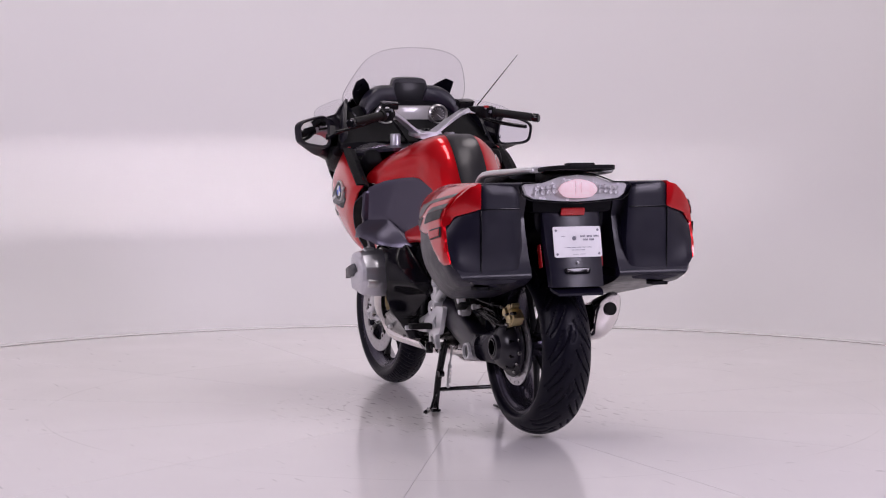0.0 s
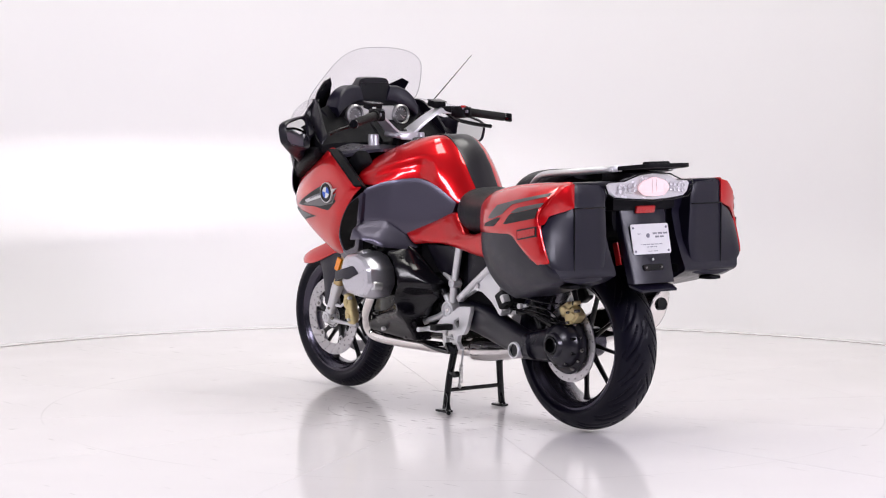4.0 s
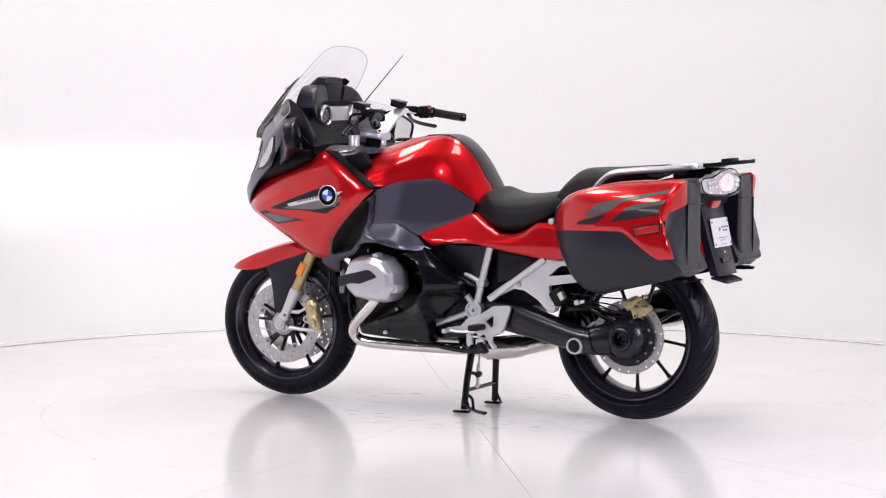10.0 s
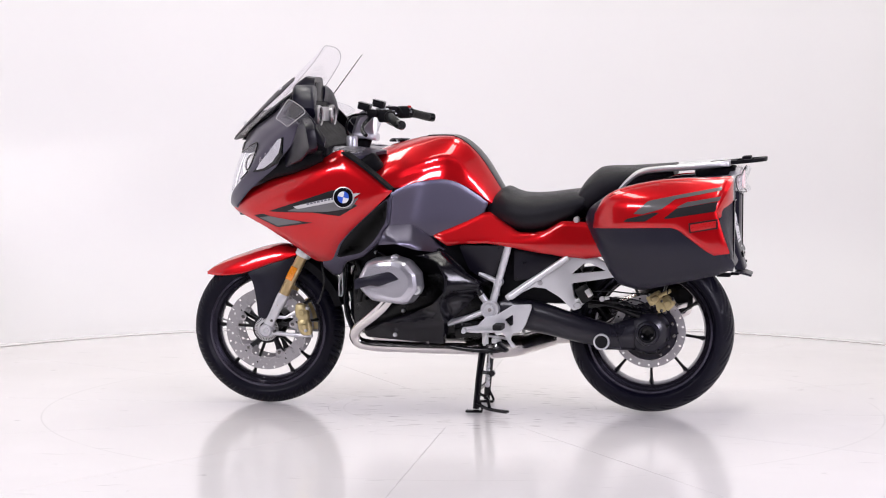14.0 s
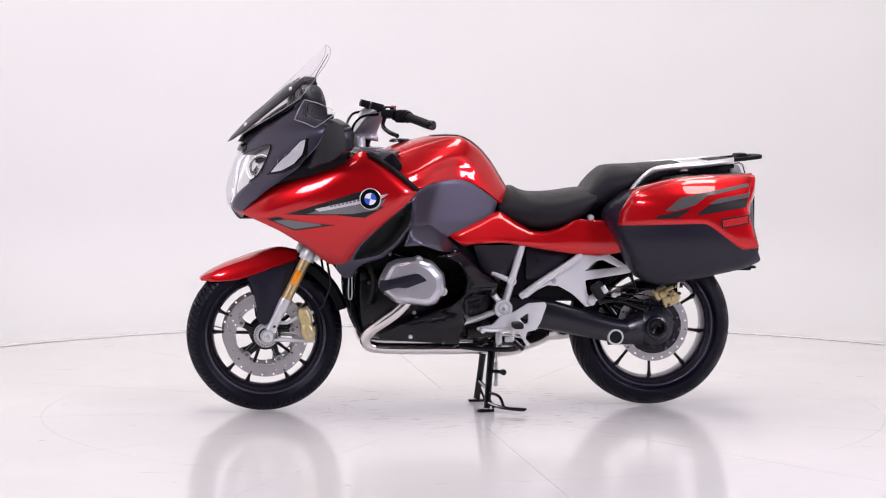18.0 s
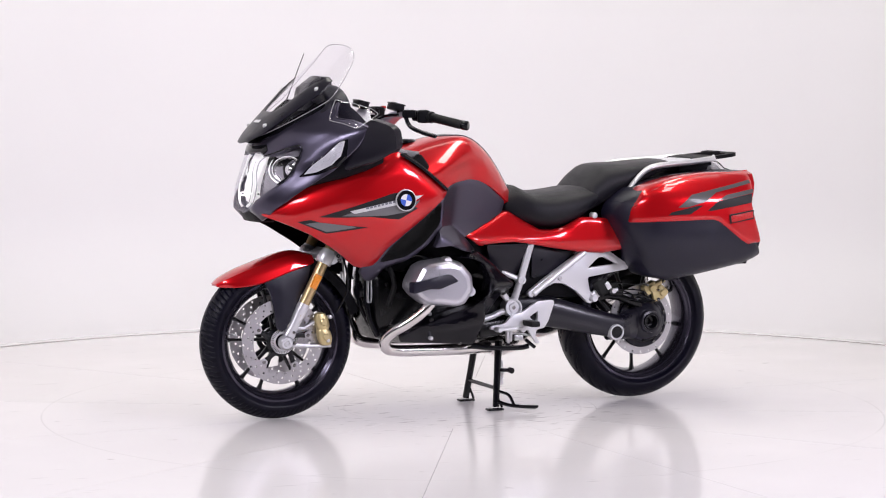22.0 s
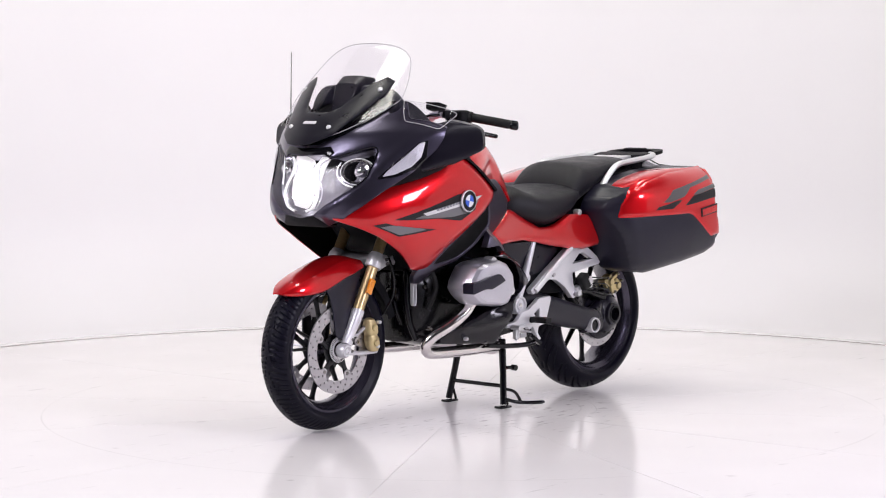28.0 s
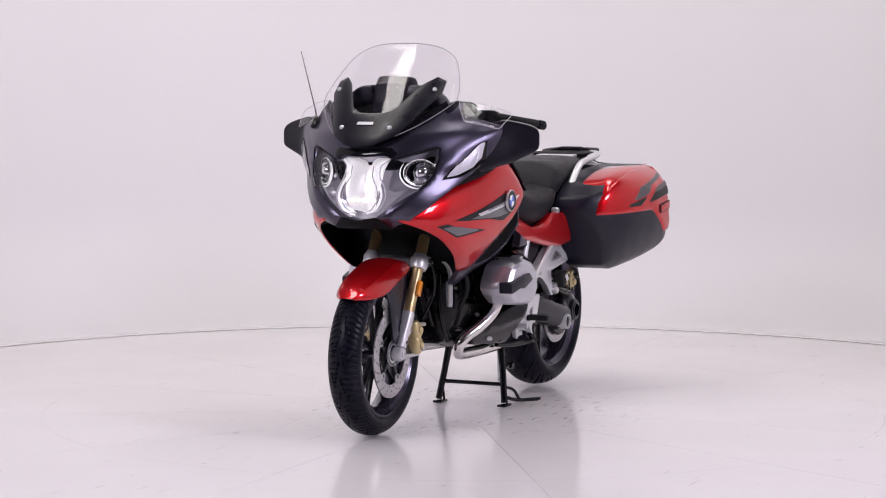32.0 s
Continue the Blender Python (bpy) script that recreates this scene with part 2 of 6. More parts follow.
def prism(outline, y0, y1, bevel=0.004, seg=2, holes=()):
    """A plate in the x-z plane between y0 and y1 with bevelled edges."""
    bm = sheet([tuple(q) for q in outline], holes, 9.0)
    for v in bm.verts:
        v.co.y = y0
    got = bmesh.ops.extrude_face_region(bm, geom=bm.faces[:])
    for e in got["geom"]:
        if isinstance(e, bmesh.types.BMVert):
            e.co.y = y1
    bmesh.ops.recalc_face_normals(bm, faces=bm.faces)
    if bevel:
        rim = [e for e in bm.edges if len(e.link_faces) == 2 and abs(e.verts[0].co.y - e.verts[1].co.y) < 1e-6 and e.calc_face_angle(0) > 0.8]
        bmesh.ops.bevel(bm, geom=rim, offset=bevel, segments=seg, affect="EDGES", profile=0.6, clamp_overlap=True)
    return bm


def box(c, size, bevel=0.004, turn=(0, 0, 0), seg=2):
    bm = bmesh.new()
    bmesh.ops.create_cube(bm, size=1.0)
    for v in bm.verts:
        v.co = Vector((v.co.x * size[0], v.co.y * size[1], v.co.z * size[2]))
    if bevel:
        bmesh.ops.bevel(bm, geom=bm.edges[:], offset=bevel, segments=seg, affect="EDGES", profile=0.6, clamp_overlap=True)
    bmesh.ops.transform(bm, matrix=pose(*c, *turn), verts=bm.verts)
    return bm


def tube(path, r, n=12, caps=True):
    """A round bar along the path; r is one radius or one for each point."""
    path = [Vector(q) for q in path]
    rs = [r] * len(path) if isinstance(r, (int, float)) else list(r)
    bm = bmesh.new()
    rings = []
    up = None
    for i, q in enumerate(path):
        d = (path[min(i + 1, len(path) - 1)] - path[max(i - 1, 0)]).normalized()
        if up is None:
            up = Vector((0, 0, 1)) if abs(d.z) < 0.9 else Vector((1, 0, 0))
        side = d.cross(up).normalized()
        up = side.cross(d).normalized()
        rings.append([bm.verts.new(q + rs[i] * (math.cos(2 * math.pi * k / n) * side + math.sin(2 * math.pi * k / n) * up)) for k in range(n)])
    for a, b in zip(rings, rings[1:]):
        for k in range(n):
            bm.faces.new((a[k], a[(k + 1) % n], b[(k + 1) % n], b[k]))
    if caps:
        bm.faces.new(rings[0][::-1])
        bm.faces.new(rings[-1])
    return bm


def loft(rings, caps=True):
    bm = bmesh.new()
    vs = [[bm.verts.new(q) for q in ring] for ring in rings]
    n = len(vs[0])
    for a, b in zip(vs, vs[1:]):
        for k in range(n):
            bm.faces.new((a[k], a[(k + 1) % n], b[(k + 1) % n], b[k]))
    if caps:
        bm.faces.new(vs[0][::-1])
        bm.faces.new(vs[-1])
    return bm


def lathe(profile, centre, n=64, axis="y", arc=None):
    """A turned shape: (radius, height) points round the axis through the centre."""
    bm = bmesh.new()
    rings = []
    for k in range(n if arc is None else n + 1):
        a = 2 * math.pi * k / n if arc is None else radians(arc[0] + (arc[1] - arc[0]) * k / n)
        ring = []
        for r, h in profile:
            c, s = r * math.cos(a), r * math.sin(a)
            q = {"y": (c, h, s), "z": (c, s, h), "x": (h, c, s)}[axis]
            ring.append(bm.verts.new(Vector(centre) + Vector(q)))
        rings.append(ring)
    m = len(rings)
    for i in range(m if arc is None else m - 1):
        a, b = rings[i], rings[(i + 1) % m]
        for k in range(len(profile) - 1):
            try:
                bm.faces.new((a[k], a[k + 1], b[k + 1], b[k]))
            except ValueError:
                pass
    bmesh.ops.remove_doubles(bm, verts=bm.verts, dist=1e-6)
    return bm


def squircle(n, p=0.6):
    """A rounded square of n points."""
    return [(math.copysign(abs(math.cos(a)) ** p, math.cos(a)), math.copysign(abs(math.sin(a)) ** p, math.sin(a))) for a in [2 * math.pi * k / n for k in range(n)]]


def smoothstep(t):
    t = max(0.0, min(1.0, t))
    return t * t * (3 - 2 * t)


def lerp(x, table):
    """Smooth look-up in a rising table of (x, value), without overshoot."""
    if x <= table[0][0]:
        return table[0][1]
    if x >= table[-1][0]:
        return table[-1][1]
    k = 0
    while x > table[k + 1][0]:
        k += 1
    sl = [(b[1] - a[1]) / (b[0] - a[0]) for a, b in zip(table, table[1:])]

    def slope(i):
        if i == 0 or i == len(table) - 1:
            return sl[0] if i == 0 else sl[-1]
        a, b = sl[i - 1], sl[i]
        return 0.0 if a * b <= 0 else 2 * a * b / (a + b)

    h = table[k + 1][0] - table[k][0]
    t = (x - table[k][0]) / h
    return (table[k][1] * (1 + 2 * t) * (1 - t) ** 2 + slope(k) * h * t * (1 - t) ** 2 + table[k + 1][1] * t * t * (3 - 2 * t) + slope(k + 1) * h * t * t * (t - 1))


# ---- the booth: cove wall, ceiling, fixed floor ----
R_TABLE, R_WALL = 2.91, 3.57


def booth():
    plan = [(R_WALL * math.cos(radians(a)), R_WALL * math.sin(radians(a))) for a in range(-32, 209, 4)]
    prof = [(0.62, 0.0)] + [(0.62 - 0.62 * math.sin(radians(a)), 0.62 - 0.62 * math.cos(radians(a))) for a in range(9, 91, 9)] + [(0.0, 4.3), (-0.12, 4.3), (-0.12, -0.02), (0.62, -0.02), (0.62, 0.0)]
    bm = bmesh.new()
    rings = []
    for x, y in plan:
        n = Vector((-x, -y, 0)).normalized()
        rings.append([bm.verts.new((x + n.x * d, y + n.y * d, z)) for d, z in prof])
    for a, b in zip(rings, rings[1:]):
        for k in range(len(prof) - 1):
            bm.faces.new((a[k], a[k + 1], b[k + 1], b[k]))
    wall = new("wall_cove", finish(bm, "wall_cove", EPOXY_WALL, 60))
    tagged(wall, "seamless white painted cove wall curving round the turntable", "wall", kind="structure")
    for name, c, size in (("wall_rear", (0, -9.66, 2.15), (8.2, 0.12, 4.3)), ("wall_left", (-4.1, -3.0, 2.15), (0.12, 13.4, 4.3)), ("wall_right", (4.1, -3.0, 2.15), (0.12, 13.4, 4.3)), ("wall_back", (0, 3.85, 2.15), (8.2, 0.12, 4.3))):
        w2 = new(name, finish(box(c, size, 0), name, DARK_WALL))
        tagged(w2, "dark grey wall of the studio round the booth", "wall", kind="structure")
    c = new("ceiling", finish(box((0, -3.0, 4.36), (8.4, 13.8, 0.12), 0), "ceiling", DARK_WALL))
    tagged(c, "plain dark studio ceiling", "ceiling", kind="structure")
    # fixed floor with a round hole for the turntable
    bm = bmesh.new()
    n = 120
    a = [bm.verts.new(((R_TABLE + 0.010) * math.cos(2 * math.pi * k / n), (R_TABLE + 0.010) * math.sin(2 * math.pi * k / n), 0.004)) for k in range(n)]
    b = [bm.verts.new((3.75 * math.cos(2 * math.pi * k / n), 3.75 * math.sin(2 * math.pi * k / n), 0.004)) for k in range(n)]
    d = [bm.verts.new((q.co.x, q.co.y, -0.05)) for q in a]
    for k in range(n):
        j = (k + 1) % n
        bm.faces.new((a[k], a[j], b[j], b[k]))
        bm.faces.new((d[k], d[j], a[j], a[k]))
    f = new("floor", finish(bm, "floor", FLOOR, 30))
    tagged(f, "glossy white painted floor round the turntable", "floor", kind="structure")
    # out of view: a dark floor added so the bodywork mirrors less white
    h = new("floor_unseen", finish(box((0, -6.33, -0.0165), (8.2, 6.6, 0.033), 0), "floor_unseen", DARK_FLOOR))
    tagged(h, "unseen dark grey floor added in front of the booth to darken reflections", "floor", kind="structure")
    g = new("floor_pit", finish(lathe([(0.0, -0.055), (3.3, -0.055), (3.3, -0.075), (0.0, -0.075)], (0, 0, 0), 96, "z"), "floor_pit", SEAM))
    tagged(g, "dark pit under the turntable", "floor", kind="structure")


booth()


# ---- the turntable ----
def build_turntable():
    table = new("turntable")
    tagged(table, "round white turntable of wedge panels, scuffed and scratched", "turntable")
    gap, r0, r1, n = 0.0008, 0.52, R_TABLE, 10
    for k in range(12):
        bm = bmesh.new()
        start, rows = radians(30 * k + 1.38), []
        for zz in (0.0, -0.03):
            for r in (r0, r1):
                d = math.asin(gap / r)
                rows.append([bm.verts.new((r * math.cos(start + d + (radians(30) - 2 * d) * j / n), r * math.sin(start + d + (radians(30) - 2 * d) * j / n), zz)) for j in range(n + 1)])
        ti, to, li, lo = rows
        for j in range(n):
            bm.faces.new((ti[j], to[j], to[j + 1], ti[j + 1]))
            bm.faces.new((to[j], lo[j], lo[j + 1], to[j + 1]))
            bm.faces.new((li[j], ti[j], ti[j + 1], li[j + 1]))
        for j in (0, n):
            bm.faces.new((ti[j], to[j], lo[j], li[j]))
        part("floor_panel", bm, FLOOR, table, angle=30)
    part("hub_plate", lathe([(0.0, 0.0), (0.5196, 0.0), (0.5196, -0.03), (0.0, -0.03)], (0, 0, 0), 72, "z"), FLOOR, table, "round centre plate")
    return table


TURNTABLE = build_turntable()


# ---- the motorcycle: x forward, y to its left, z up ----
BIKE = new("motorcycle")
tagged(BIKE, "red and dark grey touring motorcycle raised on its centre stand", "motorcycle")
FW, RW = Vector((0.767, 0, 0.298)), Vector((-0.729, 0, 0.320))
LEFT_IN, BACK = (0, -1, 0), (-1, 0, 0)


# wheels -----------------------------------------------------------------
def tyre(c, R, half, rim_r, pattern):
    """A tyre with grooves pressed into its tread."""
    wall = R * (0.835 if half < 0.07 else 0.80)
    arch = [(rim_r, half * 0.76), (rim_r + 0.010, half * 0.86), (wall, half), (wall + (R - wall) * 0.30, half * 0.975), (wall + (R - wall) * 0.53, half * 0.86), (wall + (R - wall) * 0.73, half * 0.685), (wall + (R - wall) * 0.88, half * 0.47), (wall + (R - wall) * 0.97, half * 0.24)]
    prof = smooth([(r, -h) for r, h in arch] + [(R, 0.0)] + arch[::-1], 4)
    prof = [(p[0], p[1]) for p in prof]
    n = 720
    bm = bmesh.new()
    rings = []
    for k in range(n):
        a = 2 * math.pi * k / n
        ring = []
        for r, h in prof:
            s = h / half
            if r > wall + (R - wall) * 0.32:
                r -= pattern(a, s) * 0.006
            ring.append(bm.verts.new((c.x + r * math.cos(a), c.y + h, c.z + r * math.sin(a))))
        rings.append(ring)
    for i in range(n):
        a, b = rings[i], rings[(i + 1) % n]
        for k in range(len(prof) - 1):
            bm.faces.new((a[k], a[k + 1], b[k + 1], b[k]))
    return bm


def front_tread(a, s):
    u = a * 17 / (2 * math.pi) + (0.5 if s > 0 else 0.0)
    x = abs(s)
    f = u % 1.0
    g = abs(f - (0.15 + 0.75 * min(1, abs(x - 0.36) / 0.30)))
    long_cut = 1.0 if 0.06 < x < 0.62 and min(g, 1 - g) < 0.045 else 0.0
    fine = (u * 5 + 1.1 * x) % 1.0
    cross_cut = 0.75 if x > 0.22 and fine < 0.20 else 0.0
    return max(long_cut, cross_cut)


def rear_tread(a, s):
    u = a * 19 / (2 * math.pi) + (0.5 if s > 0 else 0.0)
    x = abs(s)
    f = (u - 1.5 * x ** 0.75) % 1.0
    h = (u - 1.9 * x + 0.55) % 1.0
    a1 = 1.0 if 0.07 < x < 0.80 and f < 0.085 + 0.03 * x else 0.0
    a2 = 0.9 if 0.30 < x < 0.90 and h < 0.085 else 0.0
    mid = 0.7 if x < 0.16 and abs((u * 0.5) % 1.0 - 0.5 - 0.8 * s) < 0.05 else 0.0
    return max(a1, a2, mid)


def disc(c, y, r0, r1, rows=3, n=66, t=0.005):
    """A drilled brake disc: every cell of the ring has a hole."""
    bm = bmesh.new()
    dr, da = (r1 - r0) / rows, 2 * math.pi / n

    def at(r, a, s):
        return bm.verts.new((c.x + r * math.cos(a), y + s * t / 2, c.z + r * math.sin(a)))

    for j in range(rows):
        for i in range(n):
            ra, aa = r0 + dr * (j + 0.5), da * (i + 0.5)
            hole = (i + 2 * j) % 3 == 0
            inn = {}
            for s in (1, -1):
                rim = [at(ra + p * dr / 2, aa + q * da / 2, s) for p, q in ((-1, -1), (-1, 0), (-1, 1), (0, 1), (1, 1), (1, 0), (1, -1), (0, -1))]
                if hole:
                    inn[s] = [at(ra + 0.0042 * math.cos(w), aa + 0.0042 * math.sin(w) / ra, s) for w in [math.pi + math.pi / 4 - k * math.pi / 4 for k in range(8)]]
                    for k in range(8):
                        bm.faces.new((rim[k], rim[(k + 1) % 8], inn[s][(k + 1) % 8], inn[s][k]))
                else:
                    bm.faces.new(rim)
            if hole:
                for k in range(8):
                    bm.faces.new((inn[1][k], inn[1][(k + 1) % 8], inn[-1][(k + 1) % 8], inn[-1][k]))
    sub(bm, lathe([(r1, -t / 2), (r1, t / 2)], (c.x, y, c.z), n * 2))
    sub(bm, lathe([(r0, -t / 2), (r0, t / 2)], (c.x, y, c.z), n * 2))
    return bm


def wheel(name, c, R, half, rim_r, pattern, hub_r, hub_h, angles):
    hub = part(name, lathe([(0.0, -hub_h), (hub_r * 0.7, -hub_h), (hub_r, -hub_h * 0.8), (hub_r, hub_h * 0.8), (hub_r * 0.7, hub_h), (0.0, hub_h)], c, 40), RIM, BIKE, "dark grey cast wheel with thin spokes")
    part("tyre", tyre(c, R, half, rim_r, pattern), RUBBER, hub, "black road tyre with cut tread", 50)
    w = half * 0.78
    side = [(rim_r + 0.005, w + 0.003), (rim_r - 0.003, w + 0.005), (rim_r - 0.007, w + 0.001), (rim_r - 0.012, w - 0.006), (rim_r - 0.019, w - 0.010), (rim_r - 0.023, w - 0.018), (rim_r - 0.030, w * 0.45), (rim_r - 0.032, 0.0)]
    back = [(rim_r - 0.024, 0.0), (rim_r - 0.018, w * 0.55), (rim_r - 0.002, w - 0.010), (rim_r + 0.005, w - 0.004), (rim_r + 0.005, w + 0.003)]
    loop = side + [(r, -h) for r, h in reversed(side[:-1])] + [(r, -h) for r, h in reversed(back)][1:] + back
    part("rim", lathe(loop, c, 96), RIM, hub, "painted rim")
    for deg in angles:
        a = radians(deg)
        d, s = Vector((math.cos(a), 0, math.sin(a))), Vector((-math.sin(a), 0, math.cos(a)))
        rings = []
        for q, wd, th in ((hub_r * 0.6, 0.011, 0.018), (hub_r + 0.03, 0.0068, 0.013), (rim_r - 0.075, 0.0055, 0.011), (rim_r - 0.045, 0.0065, 0.012), (rim_r - 0.026, 0.012, 0.017)):
            rings.append([c + d * q + s * wd * math.cos(w2) + Vector((0, th * math.sin(w2), 0)) for w2 in [2 * math.pi * j / 10 for j in range(10)]])
        part("spoke", loft(rings), SPOKE, hub)
    return hub


FRONT_WHEEL = wheel("front_wheel", FW, 0.298, 0.060, 0.2255, front_tread, 0.038, 0.05, [14.5 + 72 * k + d for k in range(5) for d in (-12.5, 12.5)])
REAR_WHEEL = wheel("rear_wheel", RW, 0.316, 0.090, 0.234, rear_tread, 0.055, 0.06, [149 + 40 * k for k in range(9)])
for s in (1, -1):
    d = part("brake_disc", disc(FW, 0.066 * s, 0.114, 0.160), DISC, FRONT_WHEEL, "drilled steel brake disc")
    for k in range(5):
        a = radians(72 * k + 26)
        out_q = FW + Vector((0.116 * math.cos(a), 0.066 * s, 0.116 * math.sin(a)))
        q = FW + Vector((0.104 * math.cos(a), 0.066 * s, 0.104 * math.sin(a)))
        part("disc_lug", loft([[FW + Vector((rr * math.cos(a) - w * c * math.sin(a), 0.066 * s + 0.0028 * h, rr * math.sin(a) + w * c * math.cos(a))) for c, h in squircle(12)] for rr, w in ((0.092, 0.008), (0.096, 0.013), (0.104, 0.016), (0.112, 0.021), (0.118, 0.032))]), DISC, d)
        part("disc_bobbin", lathe([(0.0, 0.005 * s), (0.0065, 0.0045 * s), (0.0085, 0.0), (0.0085, -0.003 * s)], q, 14), STEELD, d)
        part("disc_arm", loft([[FW + Vector((rr * math.cos(a + tw) - w * c * math.sin(a), yy * s + th * h, rr * math.sin(a + tw) + w * c * math.cos(a))) for c, h in squircle(10)] for rr, w, th, yy, tw in ((0.040, 0.016, 0.009, 0.052, -0.25), (0.062, 0.010, 0.007, 0.056, -0.14), (0.082, 0.009, 0.005, 0.060, -0.05), (0.106, 0.013, 0.003, 0.062, 0.0))]), SPOKE, d)
    part("carrier_ring", lathe([(0.040, 0.048 * s), (0.056, 0.048 * s), (0.058, 0.054 * s), (0.040, 0.058 * s), (0.040, 0.048 * s)], FW, 40), SPOKE, d)
part("tyre_valve", tube([(FW.x + 0.19, 0.012, FW.z + 0.03), (FW.x + 0.165, 0.030, FW.z + 0.026)], [0.004, 0.003], 8), ALLOY, FRONT_WHEEL)
SENSOR = part("sensor_ring", lathe([(0.028, 0.068), (0.047, 0.068), (0.047, 0.072), (0.028, 0.072), (0.028, 0.068)], FW, 48), ALLOY, FRONT_WHEEL)
bm = bmesh.new()
for k in range(40):
    a = 2 * math.pi * k / 40
    sub(bm, box((FW.x + 0.041 * math.cos(a), 0.0722, FW.z + 0.041 * math.sin(a)), (0.009, 0.0012, 0.0022), 0, (0, -math.degrees(a), 0)))
# black bars laid on the ring paint the shade of its slots
tagged(part("sensor_slots", bm, SHADE_BLACK, SENSOR), kind="stuff")
part("brake_disc", disc(RW, 0.082, 0.098, 0.138, 2), DISC, REAR_WHEEL, "drilled steel brake disc")

# fork and front mudguard -------------------------------------------------
FD = (Vector((0.765, 0, 0.293)) - Vector((0.565, 0, 0.690))).normalized()


def fork_at(z, y=0.094):
    return Vector((0.765 + FD.x * (z - 0.293) / FD.z, y, z))


legs = pair("fork_leg", lambda: tube([fork_at(0.395), fork_at(0.62), fork_at(0.80)], 0.0205, 18), GOLD, BIKE, "gold anodised fork tube")
pair("fork_bottom", lambda: sub(loft([[fork_at(z) + Vector((0.9 * w * c, w2 * h, 0.42 * w * c)) for c, h in squircle(18, 0.75)] for z, w, w2 in ((0.438, 0.0215, 0.0215), (0.432, 0.0225, 0.0225), (0.405, 0.0215, 0.0215), (0.370, 0.0185, 0.0175), (0.340, 0.0185, 0.0160), (0.318, 0.0225, 0.0160))]),
                                 sub(lathe([(0.0, -0.024), (0.022, -0.024), (0.0265, -0.016), (0.0265, 0.006), (0.021, 0.015), (0.0, 0.015)], fork_at(0.296), 24), sub(tube([fork_at(0.290, 0.090), (0.68, 0.088, 0.279), (0.625, 0.086, 0.276), (0.582, 0.086, 0.278)], [0.012, 0.0075, 0.007, 0.009], 8), tube([fork_at(0.350, 0.088), (0.688, 0.086, 0.345), (0.640, 0.084, 0.372)], [0.009, 0.006, 0.007], 8)))), SILVER, legs, "silver cast fork bottom")
for z, off in ((0.335, Vector((-0.006, 0.017, 0))), (0.302, Vector((-0.030, 0.008, -0.010)))):
    pair("clamp_bolt", lambda: lathe([(0.0, 0.004), (0.005, 0.003), (0.006, 0.0), (0.006, -0.01)], fork_at(z) + off, 10), STEELD, legs)
pair("axle_cap", lambda: lathe([(0.0, 0.014), (0.006, 0.014), (0.008, 0.019), (0.012, 0.019), (0.014, 0.014), (0.014, 0.008)], fork_at(0.296), 12), ALLOY, legs)
clamps = pair("fork_clamp", lambda: sub(tube([fork_at(0.586), fork_at(0.590), fork_at(0.622), fork_at(0.626)], [0.029, 0.031, 0.031, 0.029], 24), sub(box((0.572, 0.094, 0.606), (0.046, 0.040, 0.034), 0.005, (0, 27, 0)), tube([fork_at(0.624), fork_at(0.636)], [0.026, 0.025], 24))), SILVER, BIKE, "silver fork clamp with two bolts", 32)
for x, z in ((0.566, 0.614), (0.561, 0.598)):
    pair("clamp_screw", lambda: lathe([(0.003, 0.003), (0.003, 0.006), (0.0065, 0.006), (0.007, 0.0), (0.007, -0.006)], (x, 0.114, z), 12), STEELD, clamps)
pair("hose_bracket", lambda: sub(box((0.532, 0.098, 0.606), (0.050, 0.004, 0.024), 0.001, (0, 20, 0)), tube([(0.515, 0.092, 0.600), (0.515, 0.106, 0.600)], 0.009, 14)), ALLOY, clamps)
part("fork_bridge", sub(box((0.585, 0, 0.615), (0.05, 0.20, 0.022), 0.006, (0, 25, 0)), box((0.545, 0, 0.60), (0.05, 0.07, 0.03), 0.006)), SILVER, BIKE, "silver fork bridge")


def reflector_bm():
    c = fork_at(0.522) + Vector((0.006, 0.026, 0))
    return box(c, (0.027, 0.010, 0.056), 0.003, (0, math.degrees(math.atan2(FD.x, FD.z)) + 180, 0))


pair("side_reflector", reflector_bm, AMBER, legs, "amber side reflector")


def caliper():
    rows = []
    for q, w, y0, y1 in ((-0.062, 0.010, 0.090, 0.108), (-0.058, 0.020, 0.084, 0.116), (-0.036, 0.028, 0.078, 0.122), (-0.012, 0.027, 0.076, 0.124), (0.0, 0.022, 0.076, 0.119), (0.012, 0.027, 0.076, 0.124), (0.036, 0.027, 0.078, 0.122), (0.058, 0.019, 0.084, 0.116), (0.063, 0.009, 0.090, 0.108)):
        rows.append([(0.615 + 0.20 * q + w * math.copysign(abs(math.cos(a)) ** 0.7, math.cos(a)), (y0 + y1) / 2 - 0.010 + (y1 - y0) / 2 * math.copysign(abs(math.sin(a)) ** 0.7, math.sin(a)), 0.340 + q) for a in [2 * math.pi * k / 20 for k in range(20)]])
    bm = loft(rows)
    for z in (0.312, 0.368):
        sub(bm, lathe([(0.0, 0.0), (0.013, 0.0), (0.013, 0.036), (0.010, 0.039), (0.0, 0.039)], (0.615 + (z - 0.34) * 0.2, 0.080, z), 16))
    return bm


